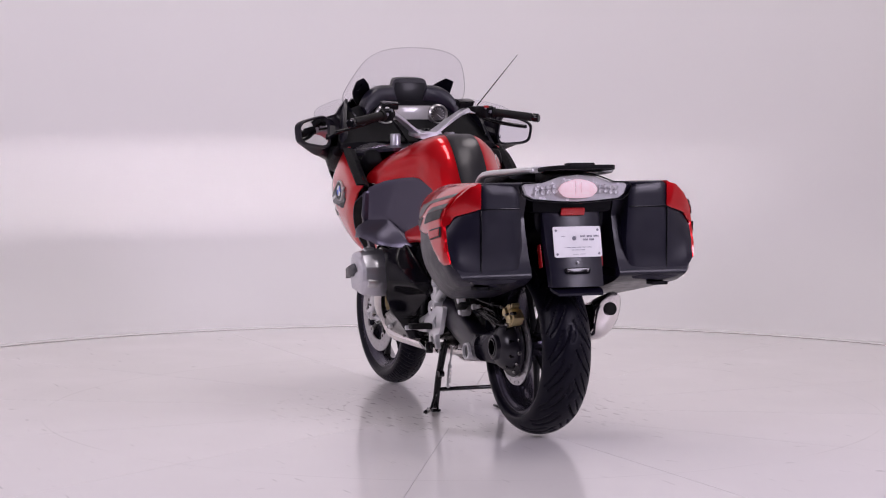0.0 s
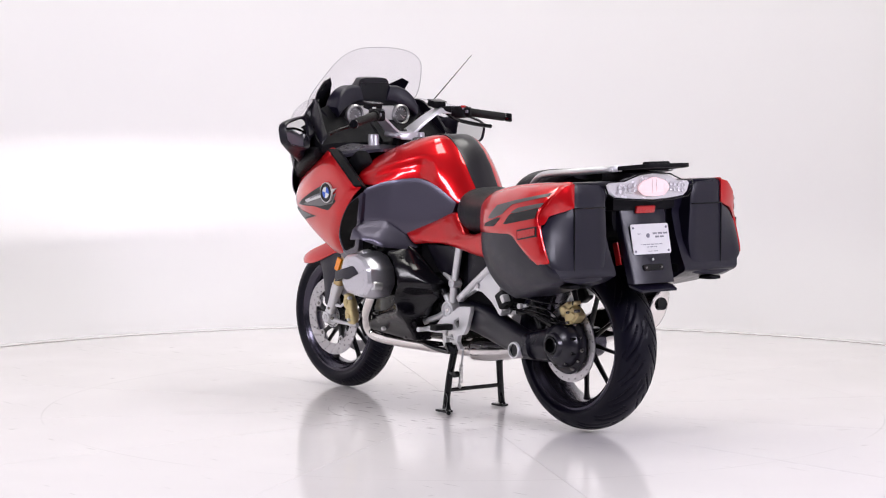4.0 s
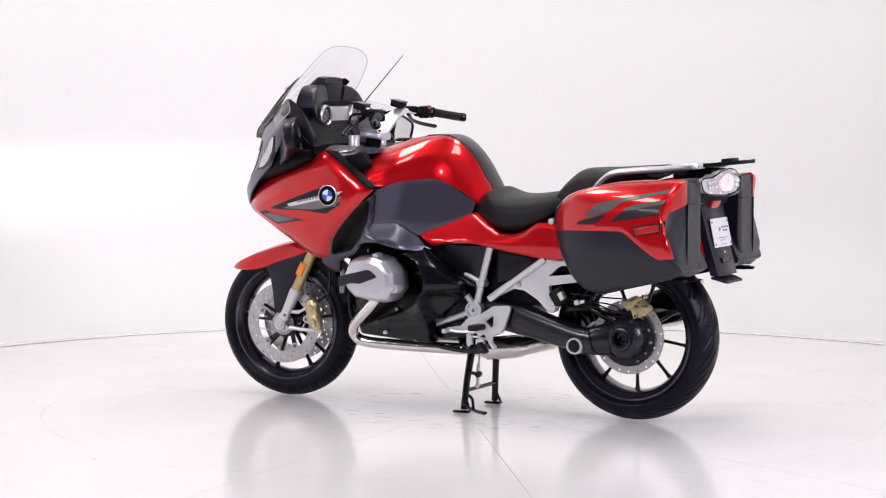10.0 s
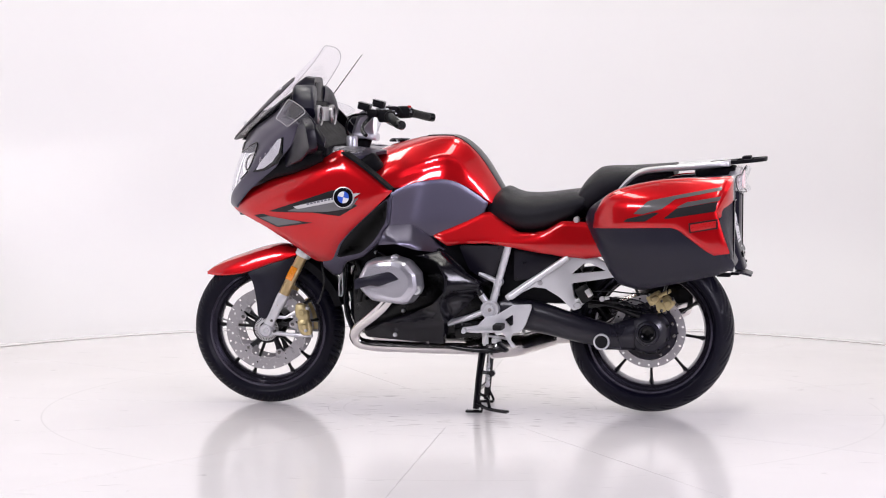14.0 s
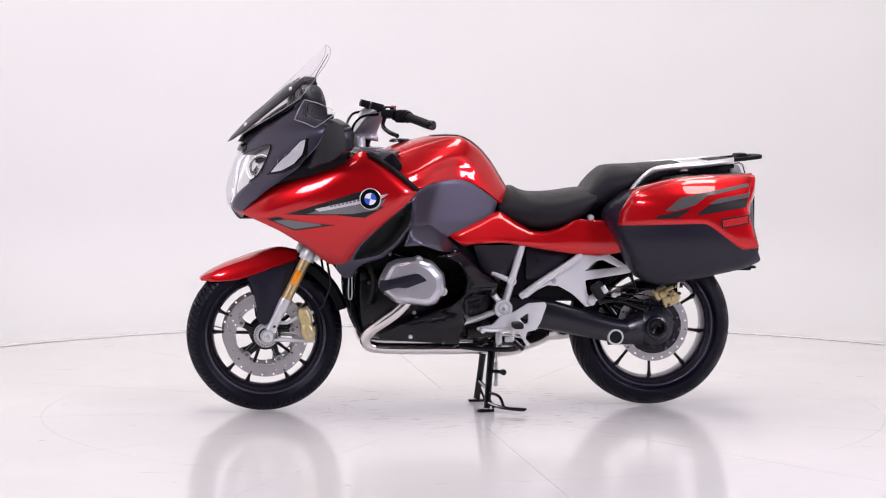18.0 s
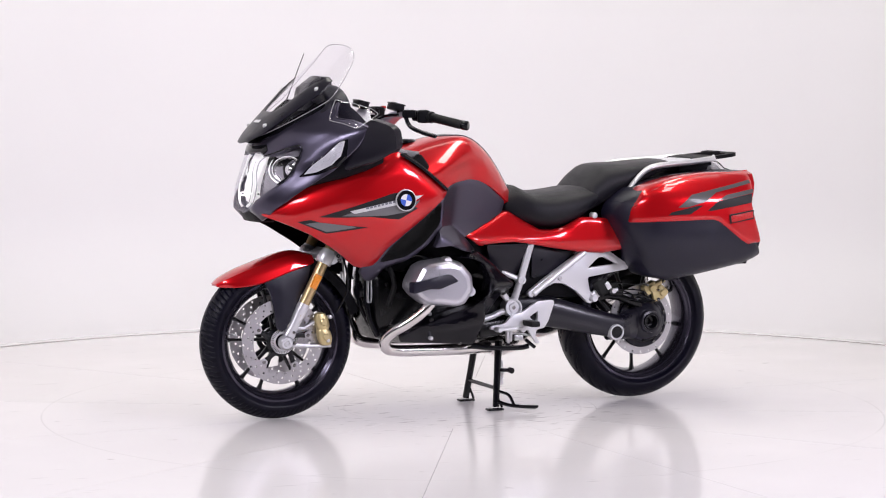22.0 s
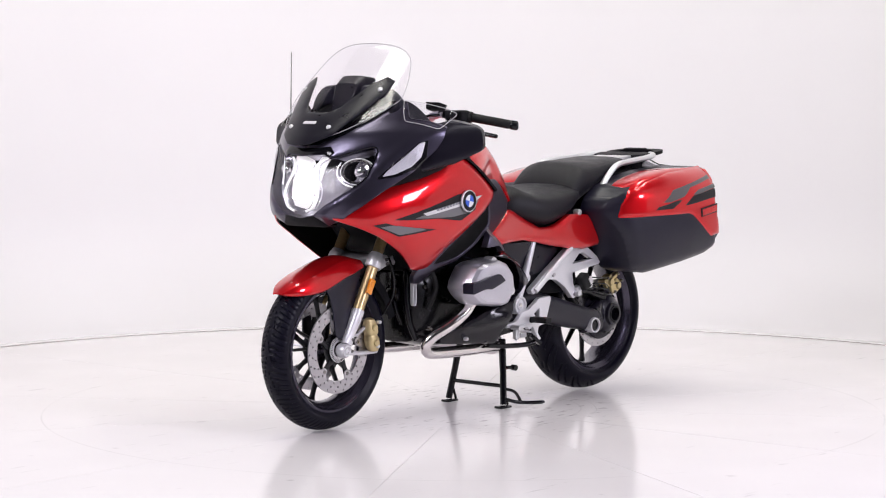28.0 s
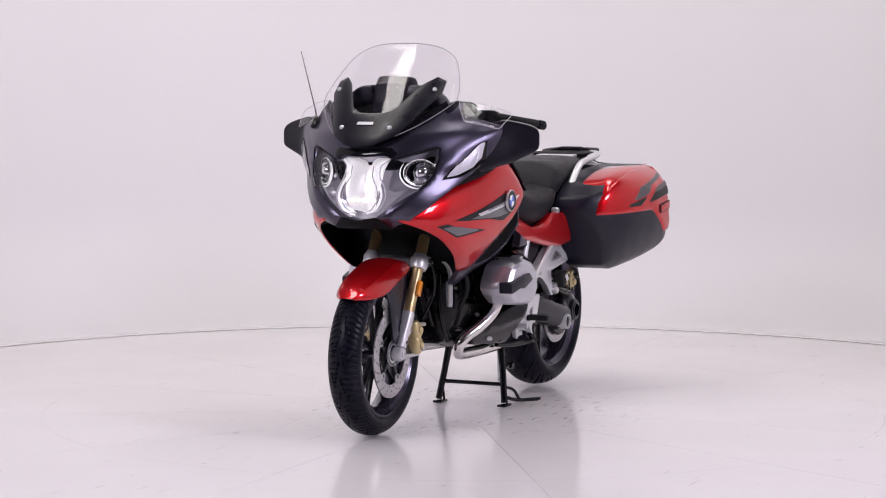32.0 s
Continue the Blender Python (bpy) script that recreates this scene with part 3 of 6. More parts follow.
pair("brake_caliper", caliper, CALIPER, BIKE, "pale gold four-piston brake caliper")
pair("caliper_bolt", lambda: lathe([(0.0, 0.006), (0.006, 0.005), (0.0075, 0.0), (0.0075, -0.012)], (0.592, 0.110, 0.385), 12), ALLOY, BIKE)
pair("caliper_bolt", lambda: lathe([(0.0, 0.006), (0.006, 0.005), (0.0075, 0.0), (0.0075, -0.012)], (0.598, 0.108, 0.297), 12), ALLOY, BIKE)
pair("brake_hose", lambda: tube(smooth([(0.548, 0.11, 0.62), (0.535, 0.125, 0.56), (0.528, 0.12, 0.49), (0.545, 0.10, 0.43), (0.56, 0.09, 0.40)]), 0.0045, 8), GLOSSB, BIKE)

MG_TOP = [(1.015, 0.514), (0.985, 0.538), (0.925, 0.568), (0.86, 0.592), (0.80, 0.612), (0.745, 0.626), (0.70, 0.630), (0.645, 0.618)]
MG_LOW = [(1.008, 0.510), (0.965, 0.509), (0.915, 0.512), (0.860, 0.520), (0.80, 0.540), (0.745, 0.560), (0.70, 0.573), (0.648, 0.590)]
MG_W = [0.030, 0.062, 0.078, 0.084, 0.085, 0.084, 0.082, 0.078]


def mudguard():
    rows = []
    for (tx, tz), (lx, lz), w in zip(smooth(MG_TOP, 3), smooth(MG_LOW, 3), smooth([(a, 0) for a in MG_W], 3)):
        w = w[0]
        ring = []
        for inner in (0, 1):
            pts = []
            for k in range(17):
                s = -1 + k / 8
                q = abs(s)
                e = 0.16 * (q / 0.5) ** 2 if q <= 0.5 else 0.16 + 0.84 * ((q - 0.5) / 0.5) ** 1.15
                x, z = tx + (lx - tx) * e, tz + (lz - tz) * e
                y = math.copysign(0.74 * (q / 0.5) if q <= 0.5 else 0.74 + 0.26 * (1 - (1 - (q - 0.5) / 0.5) ** 1.6), s) * w
                pts.append((x, y * (1 - 0.05 * inner), z - 0.005 * inner))
            ring += pts if not inner else pts[::-1]
        rows.append(ring)
    return loft(rows)


MUD = part("front_mudguard", mudguard(), RED, BIKE, "glossy red front mudguard", 24)
pair("mudguard_stay", lambda: panel(fillet([(0.845, 0.527), (0.745, 0.566), (0.655, 0.60), (0.662, 0.545), (0.700, 0.46), (0.735, 0.385), (0.765, 0.336), (0.797, 0.345), (0.803, 0.41), (0.818, 0.48)], 0.02),
                                    lambda u, v: (u, 0.078 + 0.012 * max(0, min(1, (0.55 - v) / 0.2)), v), LEFT_IN, 0.006, 0.04, 0.006, 0.02), CASE, MUD, "black plastic mudguard stay")
part("splash_guard", lathe([(0.286, -0.072), (0.316, -0.076), (0.329, -0.052), (0.333, 0.0), (0.329, 0.052), (0.316, 0.076), (0.286, 0.072), (0.286, 0.068), (0.313, 0.070), (0.325, 0.0), (0.313, -0.070), (0.286, -0.068), (0.286, -0.072)], FW, 28, arc=(112, 162)), BLACK, MUD, "black rear splash guard")


# nose and headlight -------------------------------------------------------
NOSE_X = [(0.74, 0.872), (0.757, 0.880), (0.79, 0.906), (0.84, 0.914), (0.93, 0.893), (1.00, 0.864), (1.07, 0.833), (1.12, 0.778), (1.19, 0.712)]
NOSE_A = [(0.74, 1.1), (0.77, 1.3), (0.80, 1.65), (0.86, 1.95), (0.93, 2.05), (0.97, 1.88), (1.03, 1.74), (1.09, 1.62), (1.16, 1.40)]
CREST = [(0.400, 1.095), (0.300, 1.005), (0.262, 0.945), (0.205, 0.862), (0.120, 0.790)]


def nose(u, v):
    """The nose's surface over width u and height v."""
    d = min(seg_dist(abs(u), v, a, b) for a, b in zip(CREST, CREST[1:]))
    return (lerp(v, NOSE_X) - lerp(v, NOSE_A) * u * u + 0.008 * max(0.0, 1 - d / 0.035), u, v)


def seg_dist(u, v, a, b):
    dx, dy = b[0] - a[0], b[1] - a[1]
    t = max(0, min(1, ((u - a[0]) * dx + (v - a[1]) * dy) / (dx * dx + dy * dy)))
    return math.hypot(u - a[0] - t * dx, v - a[1] - t * dy)


LAMP_EDGE = [(0.0, 0.995), (0.085, 1.000), (0.112, 0.985), (0.238, 1.027), (0.247, 0.985), (0.232, 0.918), (0.205, 0.886), (0.125, 0.822), (0.070, 0.784), (0.0, 0.772)]
SKIN_EDGE = [(0.070, 0.784), (0.125, 0.822), (0.205, 0.886), (0.232, 0.918), (0.247, 0.985), (0.238, 1.027), (0.112, 0.985), (0.085, 1.000), (0.0, 0.995),
             (0.0, 1.062), (0.07, 1.066), (0.13, 1.090), (0.19, 1.130), (0.250, 1.178), (0.266, 1.184), (0.280, 1.160), (0.295, 1.128), (0.345, 1.120), (0.402, 1.098), (0.400, 1.060), (0.385, 1.02), (0.345, 0.955), (0.29, 0.885), (0.235, 0.822), (0.175, 0.772), (0.11, 0.748)]


def both(outline):
    """Mirror a half outline (from the middle line outwards and back) to a whole one."""
    return outline + [(-u, v) for u, v in reversed(outline) if u > 1e-6]


pair("nose_skin", lambda: panel(fillet(SKIN_EDGE, 0.004, 2), nose, BACK, 0.006, 0.010, 0.005, 0.014), GREYD, BIKE, "dark grey satin nose fairing", 16)
part("nose_chin", panel(both([(0.0, 0.771), (0.070, 0.783), (0.11, 0.749), (0.10, 0.742), (0.0, 0.742)]), nose, BACK, 0.05, 0.03, 0.004, 0.01), BLACK, BIKE)
HEAD = part("headlight", panel(both(LAMP_EDGE), lambda u, v: Vector(nose(u * 0.98, 0.88 + (v - 0.88) * 0.98)) + Vector((-0.105, 0, 0)), BACK, 0.01, 0.03, -0.06, 0.06), mat("lamp_housing", (0.46, 0.44, 0.50), 0.20, 0.55), BIKE, "headlight with bright white lamps under a clear lens")
part("lens", panel(both(LAMP_EDGE), nose, BACK, 0.004, 0.025, 0.003, 0.012), LENS, HEAD, "clear headlight lens").visible_shadow = False


def lamp_wall():
    rim = [Vector(nose(u, v)) + Vector((-0.003, 0, 0)) for u, v in both(LAMP_EDGE)]
    rows = [[q + Vector((-d, -g * q.y, -g * (q.z - 0.88))) for q in rim + rim[:1]] for d, g in ((0.0, 0.0), (0.105, 0.02), (0.105, 0.035), (0.0, 0.015))]
    return loft([list(r) for r in zip(*rows)], False)


part("lamp_wall", lamp_wall(), GREYD, HEAD, "dark rim round the lamps")
for s in (1, -1):
    part("lamp_seal", tube(smooth([Vector(nose(s * u, v)) + Vector((0.001, 0, 0)) for u, v in LAMP_EDGE[2:7]], 4), 0.0024, 6), GLOSSB, HEAD, "black lens seal")
part("headlight_back", box((0.69, 0, 0.885), (0.16, 0.30, 0.20), 0.04, (0, 0, 0), 3), BLACK, HEAD)
# the main lamp: a bright self-lit reflector bowl; added baffles bound the low-beam emitter's cut-off
CENTRE = [(0.0, 0.988), (0.088, 0.990), (0.075, 0.955), (0.070, 0.915), (0.064, 0.87), (0.050, 0.815), (0.0, 0.795)]
part("main_lamp", panel(both(CENTRE), lambda u, v: Vector(nose(u, v)) + Vector((-0.040 - 1.2 * max(0, 0.06 - abs(u)) ** 1.15 + 0.003 * abs(math.sin(v * 95)), 0, 0)), BACK, 0.006, 0.012, 0.0), BOWL, HEAD, "white glowing main lamp")
part("low_beam", box((0.848, 0, 0.845), (0.002, 0.050, 0.0022), 0), BEAM, HEAD)
# hidden plates added to shape the beam; the upper and lower glow themselves
part("added_beam_baffle", box((0.864, 0, 0.8485), (0.050, 0.066, 0.004), 0), BAFFLE_GLOW, HEAD)
part("added_beam_baffle", box((0.864, 0, 0.8375), (0.050, 0.066, 0.004), 0), BAFFLE_GLOW, HEAD)
part("added_beam_baffle", box((0.8425, 0, 0.843), (0.006, 0.066, 0.007), 0), SHADE_BLACK, HEAD)
GUIDE = [(0.082, 0.985), (0.056, 0.962), (0.058, 0.925), (0.078, 0.885), (0.082, 0.850), (0.062, 0.812), (0.030, 0.798)]
pair("light_guide", lambda: tube(smooth([Vector(nose(u, v)) + Vector((-0.020, 0, 0)) for u, v in GUIDE]), 0.0042, 8), LAMP, HEAD, "white light guide")
pair("guide_edge", lambda: tube(smooth([Vector(nose(u - 0.014, v)) + Vector((-0.022, 0, 0)) for u, v in GUIDE[1:]]), 0.0018, 8), DISC, HEAD)
pair("guide_edge", lambda: tube(smooth([Vector(nose(u + 0.013, v)) + Vector((-0.022, 0, 0)) for u, v in GUIDE]), 0.0022, 8), LAMPIN, HEAD)


def halo(r, w, a0=0.0, a1=360.0):
    c = Vector((0.785, 0.187, 0.940))
    path = [c + Vector((-0.95 * r * math.cos(a) - 0.10 * r * math.sin(a), r * math.cos(a), r * 1.05 * math.sin(a))) for a in [radians(a0 + (a1 - a0) * k / 36) for k in range(37)]]
    return tube(path, [w * (1 if a1 - a0 > 359 else 0.25 + 0.75 * math.sin(math.pi * k / 36)) for k in range(37)], 8, False)


pair("halo_ring", lambda: halo(0.053, 0.0030, 145, 295), HALO, HEAD, "white crescent ring lamp")
pair("lamp_bezel", lambda: halo(0.041, 0.0022), CHROME, HEAD)
pair("lamp_bezel", lambda: halo(0.036, 0.0018), STEELD, HEAD)
pair("halo_line", lambda: halo(0.044, 0.0008), HALO, HEAD)
pair("projector", lambda: lathe([(0.0, 0.018), (0.014, 0.015), (0.024, 0.006), (0.028, -0.006), (0.036, -0.010), (0.036, -0.03)], (0.772, 0.186, 0.938), 28, "x"), REFLECTOR, HEAD, "chrome projector lamp")
SIG = [(0.274, 0.923), (0.300, 0.931), (0.338, 0.958), (0.358, 0.990), (0.366, 1.046), (0.354, 1.040), (0.322, 0.992), (0.283, 0.942)]
sig = pair("turn_signal", lambda: panel(fillet(SIG, 0.002, 2), nose, BACK, 0.02, 0.025, 0.004, 0.01, lift=0.010), LAMPIN, BIKE, "clear-lensed turn signal")
pair("lens", lambda: panel(fillet(SIG, 0.002, 2), nose, BACK, 0.003, 0.025, 0.003, 0.01, lift=0.016), LENS, sig)
for k in range(4):
    pair("signal_rib", lambda: tube([Vector(nose(0.292 + 0.018 * k, 0.938 + 0.012 * k)) + Vector((0.0125, 0.003, 0)), Vector(nose(0.300 + 0.018 * k, 0.972 + 0.019 * k)) + Vector((0.0125, 0.003, 0))], 0.0010, 6), DISC, sig)
SIGB = [(0.262, 0.914), (0.302, 0.922), (0.345, 0.952), (0.366, 0.988), (0.371, 1.052), (0.352, 1.042), (0.320, 0.994), (0.279, 0.943)]
pair("signal_surround", lambda: panel(fillet(SIGB, 0.003, 2), nose, BACK, 0.012, 0.02, 0.002, 0.01, lift=0.006), GLOSSB, sig)

# windscreen -----------------------------------------------------------------


def glass(u, v):
    return (0.858 - 0.945 * (v - 1.06) - 0.10 * max(0, v - 1.22) - 1.38 * u * u, u, v)


WS = [(0.0, 1.050), (0.08, 1.056), (0.14, 1.080), (0.20, 1.122), (0.250, 1.172), (0.264, 1.198), (0.258, 1.235), (0.236, 1.29), (0.207, 1.340), (0.158, 1.374), (0.09, 1.392), (0.0, 1.397)]
ws_loop = [tuple(q) for q in smooth(both(WS) + both(WS)[:1], 3)][:-1]
screen = part("windscreen", panel(ws_loop, glass, BACK, 0.004, 0.03, 0.0, lift=0.012), CLEAR, BIKE, "tall clear plastic windscreen", 60)
screen.visible_shadow = False
part("screen_edge", tube([Vector(glass(u, v)) + Vector((0.010, 0, 0)) for u, v in ws_loop + ws_loop[:1]], 0.0012, 6, False), EDGE, screen)
WING = [(0.262, 1.192), (0.33, 1.180), (0.395, 1.160), (0.424, 1.142), (0.402, 1.090), (0.35, 1.108), (0.302, 1.118), (0.282, 1.150)]
wings = pair("wind_deflector", lambda: panel(fillet(WING, 0.008), glass, BACK, 0.004, 0.03, 0.0, lift=-0.012), CLEAR, BIKE, "small clear wind deflector", 60)
for w in wings:
    w.visible_shadow = False
pair("deflector_edge", lambda: tube([Vector(glass(u, v)) + Vector((-0.014, 0, 0)) for u, v in fillet(WING, 0.008) + fillet(WING, 0.008)[:1]], 0.0010, 6, False), LENSEDGE, wings)

def deflector_base():
    rows = []
    for u, v in smooth([(0.262, 1.176), (0.283, 1.150), (0.300, 1.124), (0.345, 1.114), (0.402, 1.090)], 4):
        p = Vector(nose(u, v)) + Vector((-0.004, 0, 0.004))
        q = p + Vector((-0.060, -0.030, -0.055))
        rows.append([p, q, q + Vector((0, 0, -0.012)), p + Vector((0, 0, -0.012))])
    return loft(rows)


pair("deflector_base", deflector_base, SATINB, BIKE, "black base under the wind deflector")
BR = [(0.0, 1.146), (0.050, 1.148), (0.085, 1.166), (0.145, 1.250), (0.180, 1.274), (0.212, 1.260), (0.215, 1.215), (0.168, 1.14), (0.120, 1.068), (0.055, 1.036), (0.0, 1.030)]
br = part("screen_bracket", panel(both(BR), glass, BACK, 0.006, 0.02, 0.005, 0.012, lift=0.024), SATINB, BIKE, "black screen bracket with two upright ears")
part("marking", panel([(-0.035, 1.107), (0.030, 1.107), (0.028, 1.117), (-0.032, 1.117)], glass, BACK, 0.001, 0.03, 0, lift=0.0275), WHITE, br)
for u, v in ((0.190, 1.230), (-0.190, 1.230), (0.094, 1.096), (-0.094, 1.096)):
    part("screw", lathe([(0.0, 0.006), (0.006, 0.005), (0.008, 0.0), (0.008, -0.006)], Vector(glass(u, v)) + Vector((0.027, 0, 0)), 12, "x"), ALLOY, br)
part("screen_channel", panel(both([(0.0, 1.03), (0.06, 1.032), (0.14, 1.07), (0.24, 1.17), (0.225, 1.19), (0.12, 1.10), (0.0, 1.075)]), glass, BACK, 0.02, 0.03, 0.006, 0.015, lift=-0.012), GLOSSB, BIKE)

part("screen_lip", panel(both([(0.0, 0.996), (0.084, 1.001), (0.108, 0.992), (0.122, 1.006), (0.104, 1.028), (0.06, 1.023), (0.0, 1.020)]), nose, BACK, 0.008, 0.015, 0.003, 0.01, lift=0.006), GLOSSB, BIKE, "gloss black lip under the screen")

# cockpit -----------------------------------------------------------------------
hood = []
for x, w, z0, z1 in ((0.70, 0.10, 1.08, 1.12), (0.66, 0.15, 1.08, 1.160), (0.62, 0.180, 1.07, 1.190), (0.585, 0.195, 1.06, 1.195), (0.560, 0.200, 1.06, 1.180)):
    hood.append([(x, w * math.copysign(abs(math.cos(a)) ** 0.7, math.cos(a)), z0 + (z1 - z0) * (0.5 + 0.5 * math.copysign(abs(math.sin(a)) ** 0.8, math.sin(a)))) for a in [2 * math.pi * k / 28 for k in range(28)]])
DASH = part("dashboard", loft(hood), BLACK, BIKE, "black dashboard with two dials and a display")
vis = []
for x, w0, w1, z1 in ((0.675, 0.050, 0.046, 1.195), (0.650, 0.072, 0.058, 1.252), (0.610, 0.084, 0.068, 1.280), (0.570, 0.086, 0.072, 1.276)):
    vis.append([(x, s * (w0 + (w1 - w0) * k), 1.150 + (z1 - 1.150) * k ** 0.9 - 0.008 * abs(s) * (k > 0.99)) for s, k in [(1, 0.0), (1, 0.5), (1, 0.72), (0.96, 0.88), (0.85, 0.96), (0.6, 0.99), (0.0, 1.0), (-0.6, 0.99), (-0.85, 0.96), (-0.96, 0.88), (-1, 0.72), (-1, 0.5), (-1, 0.0)]])
part("display_hood", loft(vis), SATINB, DASH, "dark grey display hood", 30)
pair("hood_shoulder", lambda: loft([[q + Vector((0.045 * c, 0.35 * h * z, h * z)) for c, z in squircle(20, 0.42)] for q, h in [(Vector(p[:3]), p[3]) for p in smooth([(0.605, 0.066, 1.212, 0.034), (0.600, 0.110, 1.208, 0.035), (0.592, 0.148, 1.192, 0.033), (0.586, 0.178, 1.168, 0.028), (0.582, 0.198, 1.138, 0.020)], 3)]]), CASE, DASH, "dark grey satin shoulder of the hood", 28)
part("display", box((0.569, 0, 1.206), (0.006, 0.130, 0.100), 0.006), SCREEN, DASH, "dark display")
part("dial_panel", box((0.562, 0, 1.126), (0.03, 0.20, 0.075), 0.02), DIAL, DASH)
dials = pair("dial", lambda: lathe([(0.0, -0.006), (0.031, -0.006), (0.034, -0.014), (0.040, -0.014), (0.042, 0.0), (0.042, 0.04)], (0.550, 0.114, 1.126), 36, "x"), DIALDARK, DASH, "round dial with a bright rim")
pair("dial_rim", lambda: lathe([(0.0315, -0.013), (0.036, -0.018), (0.0425, -0.012), (0.0425, 0.0)], (0.550, 0.114, 1.126), 36, "x"), DISC, dials)
for s in (1, -1):
    bm = bmesh.new()
    for k in range(11):
        a = radians(-30 + 24 * k)
        c = Vector((0.5425, 0.114 * s + 0.025 * math.cos(a), 1.125 + 0.025 * math.sin(a)))
        sub(bm, box(c, (0.001, 0.008, 0.0015), 0, (math.degrees(a), 0, 0)))
    sub(bm, box((0.542, 0.114 * s - 0.008, 1.118), (0.001, 0.026, 0.002), 0, (40, 0, 0)))
    tagged(part("dial_marks", bm, WHITE, dials[0 if s > 0 else 1]), kind="stuff")
# inner lining between nose, dashboard and tank
lining = []
for x, w, z0, z1 in ((0.80, 0.10, 0.95, 1.03), (0.72, 0.20, 0.93, 1.085), (0.64, 0.265, 0.93, 1.150), (0.60, 0.285, 0.94, 1.172), (0.56, 0.310, 0.95, 1.120), (0.50, 0.335, 0.96, 1.055), (0.46, 0.335, 0.97, 1.02)):
    lining.append([(x, w * math.copysign(abs(math.cos(a)) ** 0.5, math.cos(a)), z0 + (z1 - z0) * (0.5 + 0.5 * math.copysign(abs(math.sin(a)) ** 0.5, math.sin(a)))) for a in [2 * math.pi * k / 28 for k in range(28)]])


def cockpit_side():
    """A curved leaf that rises from the fairing beside the dials."""
    rows = []
    for x, y, z0, z1 in [tuple(q) for q in smooth([(0.672, 0.250, 1.06, 1.150), (0.640, 0.268, 1.03, 1.188), (0.600, 0.284, 1.00, 1.184), (0.555, 0.300, 0.98, 1.152), (0.510, 0.316, 0.98, 1.100), (0.470, 0.324, 0.98, 1.045)], 4)]:
        out = [(x, y + 0.014 * math.sin(math.pi * k / 6) - 0.016 * k / 6, z0 + (z1 - z0) * k / 6) for k in range(7)]
        rows.append(out + [(x, q[1] - 0.010, q[2] - 0.002) for q in reversed(out)])
    return loft(rows)


pair("cockpit_side", cockpit_side, SATINB, BIKE, "black satin cockpit side wall", 60)
part("cockpit_lining", loft(lining), BLACK, BIKE, "black plastic cockpit lining")
# shelf between the cockpit and the tank
pair("fairing_shelf", lambda: panel(fillet([(0.50, 0.0), (0.50, 0.30), (0.44, 0.335), (0.38, 0.30), (0.30, 0.26), (0.26, 0.18), (0.33, 0.0)], 0.01), lambda u, v: (u, v, 1.004 + 0.04 * (u - 0.3) - 0.35 * max(0, v - 0.22)), (0, 0, -1), 0.012, 0.05, 0.004, 0.02), GREYD, BIKE, "dark grey fairing shelf")
pair("shelf_lid", lambda: panel(fillet([(0.455, 0.165), (0.46, 0.270), (0.40, 0.292), (0.335, 0.255), (0.345, 0.165)], 0.016), lambda u, v: (u, v, 1.010 + 0.04 * (u - 0.3) - 0.35 * max(0, v - 0.22)), (0, 0, -1), 0.006, 0.03, 0.003, 0.012), mat("grey_lid_paint", (0.20, 0.19, 0.22), 0.28, 0.7, 0.3), BIKE, "grey satin lid of the side pocket")
pair("shelf_side", lambda: box((0.325, 0.255, 0.935), (0.12, 0.065, 0.07), 0.02, (0, 35, 0), 3), BLACK, BIKE)
pair("lining_screw", lambda: lathe([(0.0, -0.006), (0.007, -0.004), (0.008, 0.002)], (0.488, 0.309, 1.046), 12, "x"), ALLOY, BIKE)

# mirrors


MIR, MU, MV = Vector((0.486, 0.432, 1.058)), Vector((-0.32, 0.94, -0.02)).normalized(), Vector((0.15, 0.05, 0.97)).normalized()
MN = MU.cross(MV).normalized() * (1 if MU.cross(MV).x > 0 else -1)


def mirror_ring(w, h, depth, p=0.5):
    """A rounded outline parallel to the glass; the outer side is a little lower than the inner one."""
    return [MIR + MU * (w * c) + MV * (h * s * (1 - 0.24 * c)) + MN * depth for c, s in squircle(32, p)]


def mirror_shell():
    rows = []
    for x, y0, y1, z0, z1 in ((0.640, 0.25, 0.322, 0.930, 0.985), (0.605, 0.275, 0.372, 0.940, 1.042), (0.570, 0.30, 0.412, 0.955, 1.090), (0.545, 0.318, 0.446, 0.963, 1.110)):
        rows.append([Vector((x - 0.25 * (y1 - y0) / 2 * c, (y0 + y1) / 2 + (y1 - y0) / 2 * c, (z0 + z1) / 2 + (z1 - z0) / 2 * s)) for c, s in squircle(32, 0.55)])
    rows += [mirror_ring(0.078, 0.060, 0.030), mirror_ring(0.077, 0.060, 0.004), mirror_ring(0.073, 0.056, -0.003), mirror_ring(0.066, 0.050, 0.004), mirror_ring(0.062, 0.046, 0.010)]
    return loft(rows)


mirrors = pair("mirror_housing", mirror_shell, SATINB, BIKE, "black mirror housing on the fairing", 45)
glasses = pair("mirror_glass", lambda: loft([mirror_ring(0.0645, 0.0485, d) for d in (0.0055, 0.0035)]), MIRROR, mirrors, "mirror glass")
